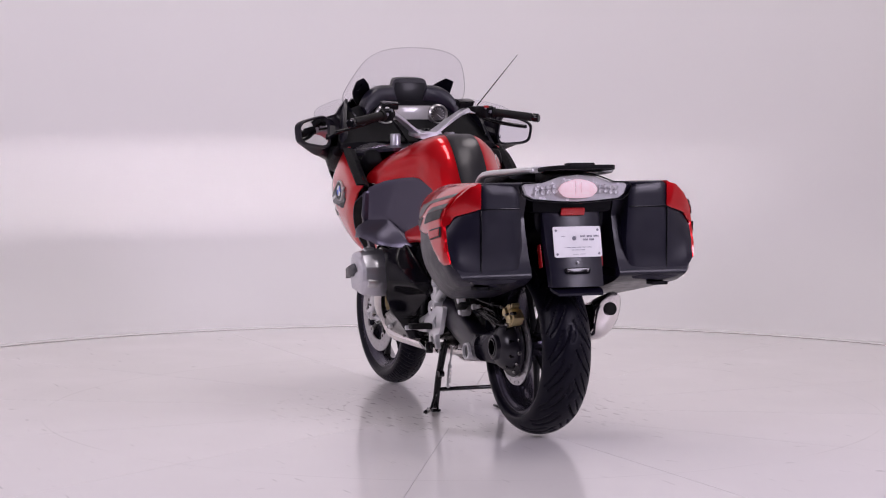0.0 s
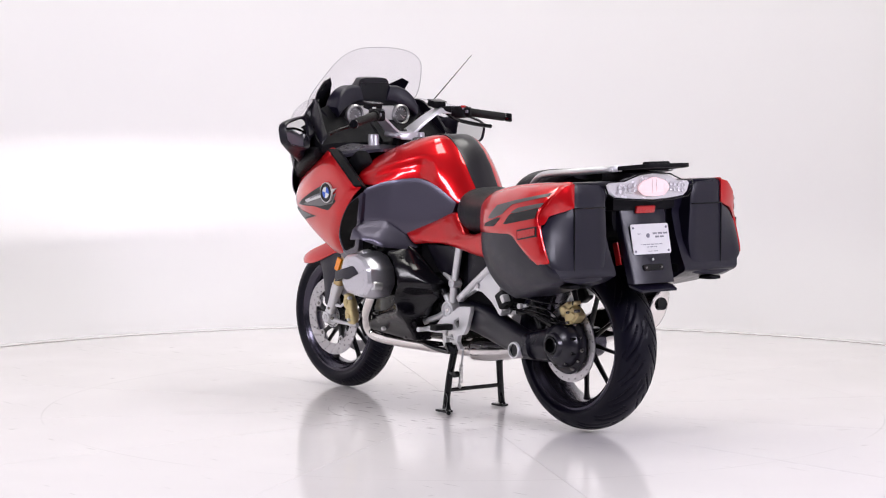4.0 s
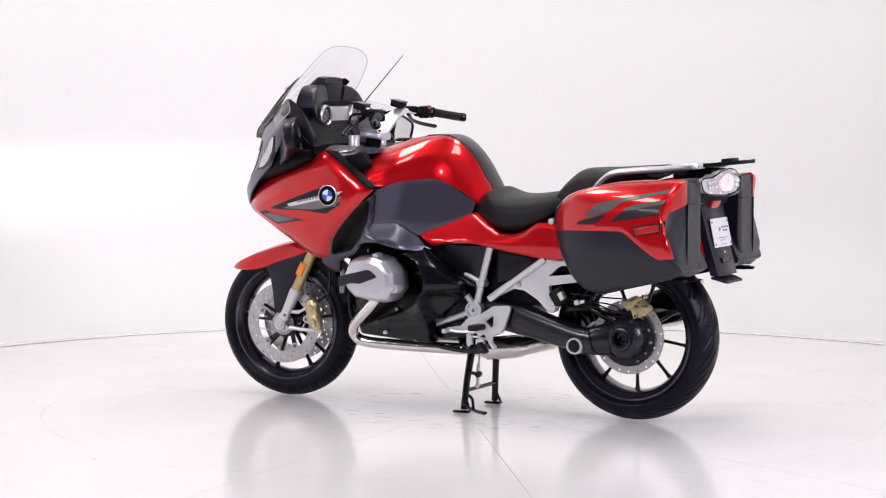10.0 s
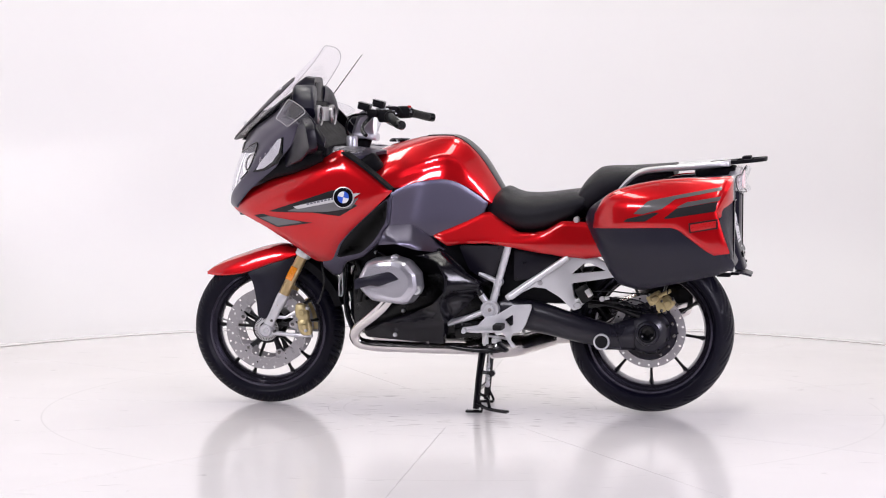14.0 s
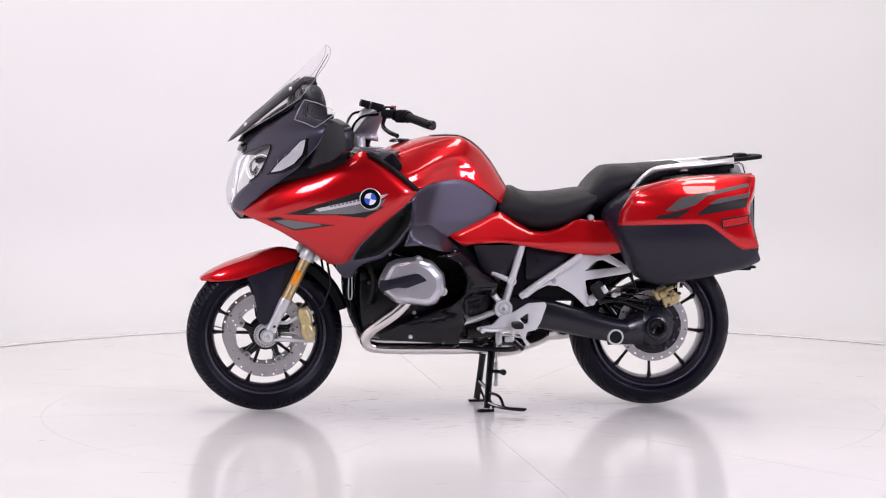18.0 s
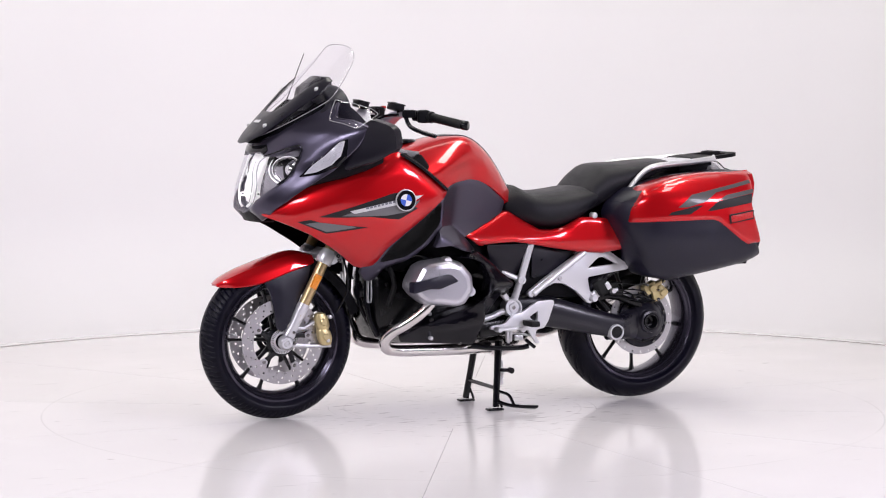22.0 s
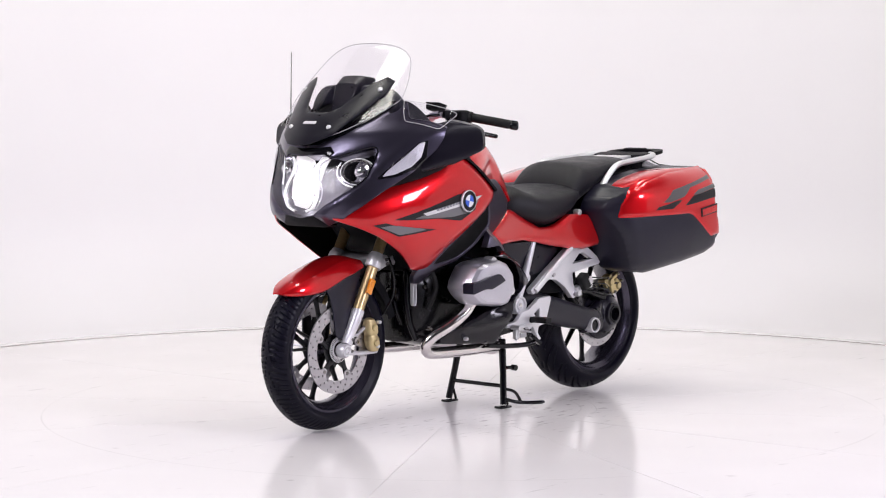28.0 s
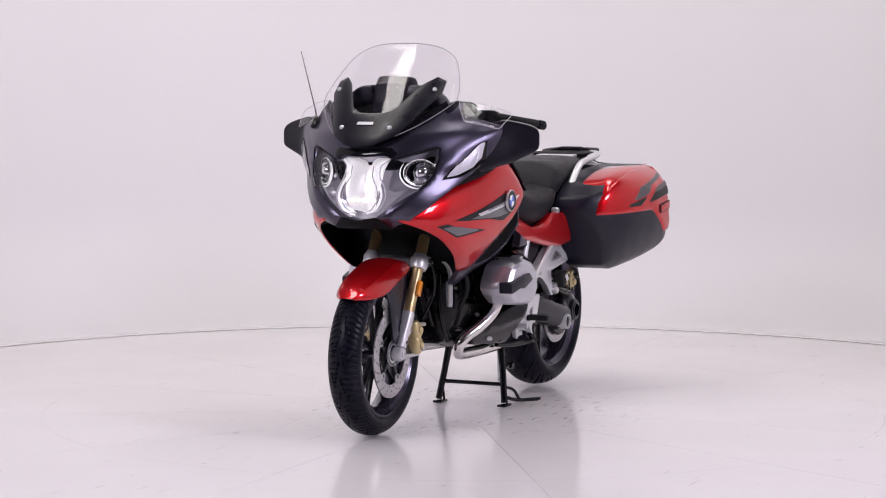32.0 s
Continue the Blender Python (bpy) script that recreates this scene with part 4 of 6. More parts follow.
# the right mirror is turned outward and set to look lower
RIGHT = Vector((MIR.x, -MIR.y, MIR.z))
for ob in (glasses[1], mirrors[1]):
    for v in ob.data.vertices:
        k = smoothstep((0.575 - v.co.x) / 0.07)
        v.co = RIGHT + Matrix.Rotation(radians(15 * k), 3, "Z") @ Matrix.Rotation(radians(-20 * k), 3, "Y") @ (v.co - RIGHT)
pair("mirror_foot", lambda: loft([[Vector((x, (y0 + y1) / 2 + (y1 - y0) / 2 * c, (z0 + z1) / 2 + (z1 - z0) / 2 * s)) for c, s in squircle(20, 0.6)] for x, y0, y1, z0, z1 in ((0.75, 0.16, 0.255, 0.87, 0.945), (0.68, 0.20, 0.315, 0.89, 0.98), (0.60, 0.22, 0.345, 0.91, 1.00), (0.53, 0.24, 0.362, 0.935, 1.005), (0.475, 0.26, 0.36, 0.96, 1.00))]), BLACK, mirrors)

# side fairing ---------------------------------------------------------------------
SIDE_Y = [(0.10, 0.345), (0.20, 0.352), (0.30, 0.358), (0.40, 0.354), (0.50, 0.345), (0.60, 0.325), (0.70, 0.290), (0.78, 0.250), (0.83, 0.214), (0.869, 0.178), (0.90, 0.13)]


def side(u, v):
    crest = lerp(u, [(0.20, 0.80), (0.40, 0.925), (0.60, 0.845), (0.86, 0.735)])
    y = lerp(u, SIDE_Y) - 1.55 * max(0, 0.85 - v) ** 2 - 0.20 * max(0, v - crest) - 1.2 * max(0, v - crest) ** 2
    return (u, y, v)


RED_SIDE = [(0.868, 0.770), (0.872, 0.790), (0.80, 0.846), (0.70, 0.884), (0.60, 0.917), (0.51, 0.950), (0.43, 0.998), (0.405, 1.003), (0.375, 0.990), (0.30, 0.933), (0.225, 0.880), (0.208, 0.858), (0.222, 0.838),
            (0.30, 0.765), (0.37, 0.703), (0.425, 0.650), (0.462, 0.582), (0.485, 0.573), (0.532, 0.577), (0.62, 0.645), (0.72, 0.706), (0.80, 0.742)]
fairing = pair("side_fairing", lambda: panel(fillet(RED_SIDE, 0.018), side, LEFT_IN, 0.006, 0.012, 0.013, 0.034), RED, BIKE, "glossy red side fairing with grey and black decals", 30)

pair("fairing_liner", lambda: panel(RED_SIDE, lambda u, v: (u, side(u, v)[1] - 0.017 - 0.5 * max(0.0, u - 0.80), v), LEFT_IN, 0.003, 0.03, 0.0), BLACK, fairing, "black inner liner")


def decal(name, poly, material, lift, label=""):
    return pair(name, lambda: panel(fillet(poly, 0.004), side, LEFT_IN, 0.0008, 0.03, 0, lift=lift), material, fairing, label)


decal("decal", [(0.698, 0.768), (0.566, 0.810), (0.437, 0.853), (0.394, 0.858), (0.36, 0.808), (0.338, 0.797), (0.407, 0.757), (0.446, 0.760), (0.515, 0.768), (0.626, 0.766)], DECALB, 0.0012, "black decal")
decal("decal", [(0.620, 0.771), (0.585, 0.783), (0.418, 0.811), (0.394, 0.800), (0.330, 0.829), (0.362, 0.787), (0.454, 0.772), (0.523, 0.771)], DECALG, 0.0024, "grey decal")
decal("model_strip", [(0.593, 0.789), (0.420, 0.829), (0.418, 0.811), (0.574, 0.780)], ALLOY, 0.0040, "silver strip beside the badge")
decal("decal", [(0.766, 0.750), (0.723, 0.758), (0.681, 0.745), (0.518, 0.729), (0.664, 0.707)], DECALB, 0.0012, "black decal")
decal("decal", [(0.740, 0.743), (0.698, 0.749), (0.578, 0.734), (0.561, 0.729), (0.664, 0.713)], DECALG, 0.0024, "grey decal")


def strip_bars():
    bm = bmesh.new()
    for k in range(8):
        u = 0.535 - 0.014 * k
        sub(bm, panel([(u, 0.796 + (0.535 - u) * 0.22), (u - 0.010, 0.798 + (0.535 - u) * 0.22), (u - 0.009, 0.806 + (0.535 - u) * 0.22), (u + 0.001, 0.804 + (0.535 - u) * 0.22)], side, LEFT_IN, 0.0006, 0.05, 0, lift=0.0050))
    return bm


pair("strip_print", strip_bars, INK, fairing)
BADGE = (0.389, 0.362, 0.828)
pair("badge", lambda: lathe([(0.0, 0.0035), (0.036, 0.0035), (0.0385, 0.0), (0.0385, -0.004)], (BADGE[0], BADGE[1], BADGE[2]), 36), GLOSSB, fairing, "round enamel badge")
pair("badge_rim", lambda: lathe([(0.0365, 0.0045), (0.0395, 0.0035), (0.0395, -0.004)], (BADGE[0], BADGE[1], BADGE[2]), 36), ALLOY, fairing)


def quarters(first):
    bm = bmesh.new()
    for k in (first, first + 2):
        pts = [Vector((BADGE[0], BADGE[1] + 0.0045, BADGE[2]))] + [Vector((BADGE[0] + 0.022 * math.cos(a), BADGE[1] + 0.0045, BADGE[2] + 0.022 * math.sin(a))) for a in [radians(90 * k + 9 * j + 12) for j in range(11)]]
        top = [bm.verts.new(q) for q in pts]
        bm.faces.new(top)
    return bm


pair("badge_tail", lambda: panel([(0.352, 0.842), (0.352, 0.826), (0.322, 0.846)], side, LEFT_IN, 0.006, 0.05, 0, lift=0.010), ALLOY, fairing)
pair("badge_field", lambda: quarters(0), WHITE, fairing)
pair("badge_field", lambda: quarters(1), BLUE, fairing)

# black inner trim along the rear edge of the red fairing, with three small slots
TRIM_OUT = [(0.400, 0.344, 0.998), (0.345, 0.350, 0.965), (0.29, 0.352, 0.925), (0.215, 0.350, 0.862)]
TRIM_IN = [(0.370, 0.304, 0.988), (0.322, 0.304, 0.951), (0.272, 0.303, 0.909), (0.207, 0.301, 0.852)]


def trim_bm():
    rows = []
    for o, i in zip(smooth(TRIM_OUT, 4), smooth(TRIM_IN, 4)):
        m = (o + i) / 2 + Vector((-0.009, 0, 0.005))
        d = Vector((0.006, 0, -0.006))
        rows.append([o, m, i, i + d, m + d, o + d])
    return loft(rows)


pair("fairing_trim", trim_bm, BLACK, fairing, "black inner trim with slots")
# the slots are black blocks, their shade put in as colour
for k in range(4):
    pair("trim_slot", lambda: box((0.306 - 0.019 * k, 0.327, 0.9445 - 0.0155 * k), (0.005, 0.016, 0.006), 0.002, (0, 40, 0)), SHADE_BLACK, fairing)

# air duct behind the red fairing
DUCT = fillet([(0.214, 0.838), (0.224, 0.725), (0.275, 0.652), (0.335, 0.600), (0.415, 0.573), (0.445, 0.520), (0.475, 0.520), (0.505, 0.555), (0.505, 0.578), (0.462, 0.584), (0.425, 0.650), (0.37, 0.703), (0.30, 0.765)], 0.012)
DUCT_IN = fillet([(0.229, 0.822), (0.237, 0.735), (0.286, 0.664), (0.345, 0.613), (0.448, 0.590), (0.414, 0.654), (0.365, 0.705), (0.30, 0.764)], 0.02)


def duct(u, v):
    return (u, min(side(u, v)[1] - 0.008, 0.318 + 0.45 * (u - 0.215)), v)


d = pair("air_duct", lambda: panel(DUCT, duct, LEFT_IN, 0.02, 0.014, 0.004, 0.01, holes=[DUCT_IN]), GREYD, BIKE, "dark grey air duct with a black mouth")
# the mouth's inside is coloured black in place of its shade
pair("duct_mouth", lambda: panel(DUCT_IN, lambda u, v: (u, duct(u, v)[1] - 0.065, v), LEFT_IN, 0.004, 0.014, -0.058, 0.03), SHADE_BLACK, d)

# tank -------------------------------------------------------------------------------
TANK = [(0.365, 0.972, 0.915, 0.17), (0.30, 1.008, 0.875, 0.288), (0.22, 1.034, 0.862, 0.300), (0.13, 1.055, 0.868, 0.270), (0.05, 1.067, 0.876, 0.218), (0.0, 1.058, 0.868, 0.190), (-0.05, 1.026, 0.846, 0.162), (-0.095, 0.977, 0.822, 0.138), (-0.132, 0.920, 0.801, 0.117), (-0.168, 0.858, 0.785, 0.098)]
TANK_CREASE = [(-0.06, 0.90), (0.0, 0.978), (0.05, 0.985), (0.12, 0.968), (0.23, 0.925), (0.33, 0.90)]


KNEE_TOP = [(-0.119, 0.806), (-0.022, 0.872), (0.02, 0.888), (0.11, 0.886), (0.222, 0.846)]
KNEE = [(0.222, 0.846), (0.165, 0.874), (0.11, 0.886), (0.055, 0.892), (0.02, 0.888), (-0.022, 0.872), (-0.119, 0.806), (-0.098, 0.752), (-0.040, 0.727), (0.086, 0.674), (0.155, 0.722), (0.228, 0.720)]


def knee(u, v):
    """Two flat facets that meet in a soft upright bend."""
    bend = 0.158 - 0.22 * (v - 0.73)
    d = u - bend
    y = 0.2415 + 0.43 * d + 0.49 * 0.5 * (d + math.sqrt(d * d + 0.00035))
    return (u, min(y, 0.335) - 0.14 * max(0, v - 0.73), v)


def tank_z(x, f, zt, zb):
    return zt - (zt - zb) * (0.72 * f ** 2.3 + 0.28 * (1 - math.sqrt(max(0.0, 1 - f * f))))


def tank_ring(x, zt, zb, w, grow=0.0, half=None):
    """The tank's cross-section from one side to the other, or only its middle strip of that half width."""
    out = []
    lim = 1.0 if half is None else min(1.0, half / w)
    for k in range(81):
        s = (-1 + k / 40)
        f = math.sin(abs(s) * math.pi / 2) * lim
        z = tank_z(x, f, zt, zb)
        fade = smoothstep((x + 0.05) / 0.10) * smoothstep((0.37 - x) / 0.16)
        drop = lerp(x, TANK_CREASE) - z
        dent = fade * 0.022 * smoothstep(drop / 0.05)
        dent += w * 0.09 * max(0.0, (f - 0.80) / 0.20) ** 2 * max(0.0, min(1.0, (0.20 - x) / 0.10)) * max(0.0, min(1.0, (x + 0.12) / 0.08))
        z -= 0.012 * smoothstep((0.095 - f * w) / 0.08) * smoothstep((0.16 - x) / 0.12)
        y = f * w - dent
        if x < 0.25:
            seam = lerp(x, KNEE_TOP)
            y = min(y, knee(x, seam)[1] - 0.014 + 0.022 * smoothstep((z - seam) / 0.012 + 0.6) + 0.42 * max(0.0, z - seam) + 0.6 * max(0.0, x - 0.215) + 0.5 * max(0.0, -0.10 - x))
        out.append((x, math.copysign(y + grow * f, s), z + grow))
    return out


TK = [tuple(q) for q in smooth(TANK, 9)]


def tank_bm():
    return loft([tank_ring(x, zt, zb, w) + [(x, w * 0.8, zb - 0.02), (x, -w * 0.8, zb - 0.02)] for x, zt, zb, w in TK])


TANKOB = part("fuel_tank", tank_bm(), RED, BIKE, "glossy red fuel tank with a dark centre strip", 40)


def strip_bm():
    rows = []
    for x, zt, zb, w in TK:
        if x > 0.13:
            continue
        up = tank_ring(x, zt, zb, w, 0.003, lerp(-x, [(-0.13, 0.044), (-0.05, 0.053), (0.05, 0.058), (0.12, 0.057), (0.17, 0.050)]))
        rows.append(up + [(q[0], q[1], q[2] - 0.006) for q in reversed(up)])
    return loft(rows)


part("tank_strip", strip_bm(), mat("black_satin_strip", (0.020, 0.018, 0.023), 0.33, 0.35, 0.15, var=0.02, rvar=0.005, coat_rough=0.2), TANKOB, "black satin centre strip")
part("filler_cap", lathe([(0.0, 0.010), (0.034, 0.009), (0.042, 0.004), (0.044, -0.004)], (0.245, 0, 1.032), 36, "z"), GLOSSB, TANKOB)

def lower_knee(u, v):
    top = lerp(u, [(0.031, 0.640), (0.083, 0.680), (0.158, 0.731), (0.225, 0.727)])
    flare = 1.05 * 0.075 * smoothstep(max(0.0, top - v) / 0.085) * max(0.0, min(1.0, (u - 0.02) / 0.09))
    return (u, min(knee(u, 0.72)[1] + flare, 0.345), v)


pair("knee_panel", lambda: panel(fillet(KNEE, 0.012), knee, LEFT_IN, 0.03, 0.010, 0.003, 0.012), GREY, BIKE, "dark grey satin knee panel", 16)
pair("lower_knee_panel", lambda: panel(fillet([(0.232, 0.722), (0.160, 0.727), (0.088, 0.676), (0.036, 0.626), (0.075, 0.620), (0.131, 0.632), (0.195, 0.655), (0.262, 0.650)], 0.006), lower_knee, LEFT_IN, 0.03, 0.010, 0.004, 0.010), GREY, BIKE, "dark grey lower knee panel", 40)

# seats -------------------------------------------------------------------------------


def cushion(rows_in, p=2.6, n=33):
    rows = []
    for x, zt, zb, w, lean in rows_in:
        ring = []
        for k in range(n):
            a = 2 * math.pi * k / n
            c, s = math.cos(a), math.sin(a)
            y = w * math.copysign(abs(c) ** (2 / p), c)
            z = (zt + zb) / 2 + (zt - zb) / 2 * math.copysign(abs(s) ** (2 / p), s)
            ring.append((x + lean * (z - zb), y, z))
        rows.append(ring)
    return rows


def through_rows(rows, k=3):
    return [tuple(q) for q in smooth(rows, k)]


part("rider_seat", loft(cushion(through_rows([(-0.098, 0.842, 0.752, 0.106, -0.5), (-0.124, 0.862, 0.726, 0.136, -0.4), (-0.19, 0.850, 0.698, 0.170, -0.1), (-0.25, 0.838, 0.682, 0.190, 0), (-0.32, 0.838, 0.684, 0.198, 0), (-0.39, 0.846, 0.705, 0.197, 0), (-0.445, 0.853, 0.735, 0.19, 0), (-0.49, 0.852, 0.775, 0.175, 0)]))), VINYL, BIKE, "black vinyl rider seat", 60)
part("passenger_seat", loft(cushion(through_rows([(-0.425, 0.82, 0.735, 0.15, -0.25), (-0.445, 0.885, 0.735, 0.165, -0.25), (-0.49, 0.928, 0.75, 0.170, -0.2), (-0.56, 0.941, 0.785, 0.172, 0), (-0.65, 0.944, 0.84, 0.17, 0), (-0.74, 0.950, 0.88, 0.165, 0), (-0.82, 0.955, 0.91, 0.15, 0)]))), VINYL, BIKE, "black vinyl passenger seat", 60)
pair("seat_catch", lambda: lathe([(0.0, 0.008), (0.010, 0.007), (0.0125, 0.003), (0.0125, -0.02)], (-0.464, 0.193, 0.745), 16), ALLOY, BIKE)

# red tail side panel
TAILSIDE = [(0.083, 0.682), (0.02, 0.709), (-0.04, 0.734), (-0.094, 0.762), (-0.125, 0.768), (-0.17, 0.738), (-0.24, 0.694), (-0.30, 0.692), (-0.345, 0.704), (-0.410, 0.740), (-0.51, 0.735), (-0.60, 0.70), (-0.60, 0.615), (-0.50, 0.598), (-0.40, 0.606), (-0.294, 0.622), (-0.20, 0.640), (-0.124, 0.652), (-0.03, 0.648), (0.025, 0.640)]


def tailside(u, v):
    lean = 0.62 * max(0.0, v - 0.66) * max(0.0, min(1.0, (u + 0.38) / 0.18))
    return (u, lerp(u, [(-0.60, 0.215), (-0.45, 0.202), (-0.30, 0.196), (-0.15, 0.197), (0.0, 0.210), (0.09, 0.224)]) - lean - 3.0 * max(0, 0.66 - v) ** 2, v)


pair("tail_side_panel", lambda: panel(fillet(TAILSIDE, 0.01), tailside, LEFT_IN, 0.02, 0.010, 0.008, 0.018), RED, BIKE, "glossy red side panel under the seat", 50)

# engine ---------------------------------------------------------------------------------
hull = []
for x, w, z0, z1 in ((0.60, 0.14, 0.76, 0.93), (0.57, 0.19, 0.70, 0.95), (0.50, 0.215, 0.63, 0.97), (0.43, 0.215, 0.56, 0.97), (0.36, 0.20, 0.54, 0.95), (0.20, 0.19, 0.52, 0.87), (0.05, 0.165, 0.50, 0.84), (-0.10, 0.105, 0.48, 0.76), (-0.25, 0.135, 0.50, 0.70), (-0.45, 0.14, 0.60, 0.73), (-0.75, 0.13, 0.68, 0.88), (-1.0, 0.13, 0.72, 0.92)):
    hull.append([(x, w * math.copysign(abs(math.cos(a)) ** 0.6, math.cos(a)), z0 + (z1 - z0) * (0.5 + 0.5 * math.copysign(abs(math.sin(a)) ** 0.5, math.sin(a)))) for a in [2 * math.pi * k / 24 for k in range(24)]])
part("inner_body", loft(hull), BLACK, BIKE, "black inner bodywork")
blk = []
for x, w, z0, z1 in ((0.425, 0.085, 0.34, 0.55), (0.40, 0.125, 0.29, 0.57), (0.30, 0.14, 0.268, 0.58), (0.10, 0.145, 0.262, 0.58), (-0.05, 0.135, 0.262, 0.56), (-0.14, 0.115, 0.285, 0.52)):
    blk.append([(x, w * math.copysign(abs(math.cos(a)) ** 0.5, math.cos(a)), z0 + (z1 - z0) * (0.5 + 0.5 * math.copysign(abs(math.sin(a)) ** 0.45, math.sin(a)))) for a in [2 * math.pi * k / 24 for k in range(24)]])
ENG = part("engine", loft(blk), ENGINE, BIKE, "black boxer engine with silver cylinder heads", 50)
pair("front_hose", lambda: tube(smooth([(0.425, 0.085, 0.58), (0.436, 0.095, 0.54), (0.440, 0.100, 0.46), (0.432, 0.108, 0.37), (0.405, 0.118, 0.305)]), 0.011, 10), GLOSSB, ENG)
pair("front_hose", lambda: tube(smooth([(0.452, 0.045, 0.58), (0.462, 0.050, 0.50), (0.452, 0.060, 0.42), (0.430, 0.070, 0.36)]), 0.008, 10), GLOSSB, ENG)
part("horn", lathe([(0.0, 0.016), (0.020, 0.014), (0.034, 0.004), (0.036, -0.006), (0.020, -0.012)], (0.455, 0.045, 0.475), 24, "x"), GLOSSB, ENG)


cyl = pair("cylinder", lambda: lathe([(0.0, 0.10), (0.062, 0.10), (0.062, 0.255), (0.0, 0.255)], (0.235, 0, 0.515), 28), ENGINE, ENG, "finned cylinder")
for k in range(6):
    pair("cooling_fin", lambda: lathe([(0.058, 0.155 + 0.014 * k), (0.088, 0.155 + 0.014 * k), (0.088, 0.160 + 0.014 * k), (0.058, 0.160 + 0.014 * k), (0.058, 0.155 + 0.014 * k)], (0.235, 0, 0.515), 28), ENGINE, cyl)
HEADC = [(0.353, 0.500), (0.345, 0.530), (0.318, 0.582), (0.285, 0.598), (0.203, 0.608), (0.150, 0.592), (0.108, 0.545), (0.101, 0.484), (0.138, 0.432), (0.172, 0.424), (0.292, 0.438), (0.332, 0.470)]


def head_cover():
    """The cover narrows towards its outer face."""
    c = Vector((0.225, 0.515))
    rows = []
    for y, k in ((0.240, 0.97), (0.262, 1.0), (0.300, 1.0), (0.325, 0.965), (0.345, 0.90), (0.356, 0.80), (0.360, 0.66)):
        rows.append([(c.x + (u - c.x) * k, y - 0.02 * max(0, (u - 0.26)) / 0.1, c.y + (v - c.y) * k) for u, v in fillet(HEADC, 0.008, 2)])
    return loft(rows)


heads = pair("cylinder_head", head_cover, HEADM, ENG, "silver cylinder head cover", 14)
pair("head_insert", lambda: panel(fillet([(0.350, 0.482), (0.350, 0.522), (0.300, 0.533), (0.222, 0.552), (0.206, 0.549), (0.178, 0.525), (0.255, 0.497), (0.290, 0.500)], 0.006), lambda u, v: (u, 0.3605 - 0.26 * max(0, u - 0.27) ** 1.25, v), LEFT_IN, 0.05, 0.02, 0.002, 0.006, lift=0.003), CASE, heads, "black head insert")


for u, v, y in ((0.205, 0.596, 0.318), (0.117, 0.482, 0.332)):
    pair("head_bolt", lambda: lathe([(0.0, 0.004), (0.008, 0.004), (0.008, 0.008), (0.0155, 0.008), (0.018, 0.0), (0.018, -0.03)], (u, y, v), 20), ALLOY, heads)
pair("header_pipe", lambda: tube(smooth([(0.225, 0.245, 0.455), (0.268, 0.238, 0.405), (0.325, 0.212, 0.358), (0.372, 0.178, 0.322), (0.392, 0.158, 0.290), (0.378, 0.146, 0.262), (0.335, 0.138, 0.250), (0.25, 0.132, 0.246), (0.10, 0.125, 0.243), (-0.06, 0.11, 0.242)], 6), 0.0215, 16), CHROME, BIKE, "polished exhaust header pipe", 60)
part("collector", tube(smooth([(-0.02, 0.06, 0.245), (-0.12, 0.03, 0.24), (-0.22, -0.05, 0.245), (-0.33, -0.13, 0.27)]), [0.03] * 6 + [0.045] * 7 + [0.04] * 6, 16), CHROME, BIKE)
COWL_FIN = [(0.250, 0.345), (0.150, 0.352), (0.055, 0.372)]


def cowl(u, v):
    """A ridge arches round the cylinder head; above a level crease the face leans in, below it it tucks under."""
    d = u - lerp(v, [(0.26, 0.045), (0.36, 0.030), (0.43, 0.045), (0.50, 0.004), (0.56, 0.030), (0.62, 0.110)])
    y = lerp(v, [(0.26, 0.190), (0.30, 0.214), (0.36, 0.258), (0.42, 0.288), (0.50, 0.304), (0.56, 0.302), (0.63, 0.280)])
    front = lerp(v, [(0.27, 0.02), (0.32, 0.12), (0.37, 0.26), (0.42, 0.60), (0.60, 0.50)])
    y -= front * max(0.0, d) + 0.64 * max(0.0, -d) + 0.050 * smoothstep((0.494 - v) / 0.050) * smoothstep(-d / 0.03)
    fin = min(seg_dist(u, v, a, b) for a, b in zip(COWL_FIN, COWL_FIN[1:]))
    return (u, y + 0.014 * max(0.0, 1 - fin / 0.030), v)


pair("lower_cowl", lambda: panel(fillet([(0.140, 0.606), (0.044, 0.624), (-0.047, 0.540), (-0.106, 0.500), (-0.090, 0.460), (0.006, 0.364), (0.026, 0.350), (0.038, 0.266), (0.342, 0.288), (0.350, 0.318), (0.230, 0.362), (0.074, 0.420), (0.024, 0.470), (0.018, 0.524), (0.050, 0.584), (0.089, 0.600)], 0.010),
                                 cowl, LEFT_IN, 0.07, 0.008, 0.004, 0.008), COWL, BIKE, "gloss black sculpted lower engine cowl", 32)


for u, v, y in ((0.205, 0.385, 0.150), (0.225, 0.300, 0.212), (0.30, 0.612, 0.20)):
    pair("cowl_screw", lambda: lathe([(0.0, 0.004), (0.006, 0.003), (0.008, 0.0), (0.008, -0.02)], (u, y, v), 12), ALLOY, BIKE)
pair("side_cover", lambda: panel(fillet([(-0.015, 0.642), (-0.19, 0.642), (-0.195, 0.60), (-0.16, 0.535), (-0.115, 0.50), (-0.05, 0.55)], 0.012), lambda u, v: (u, 0.158 + 0.3 * max(0, v - 0.55), v), LEFT_IN, 0.02, 0.04, 0.006, 0.015), SATINB, BIKE, "black satin side cover")
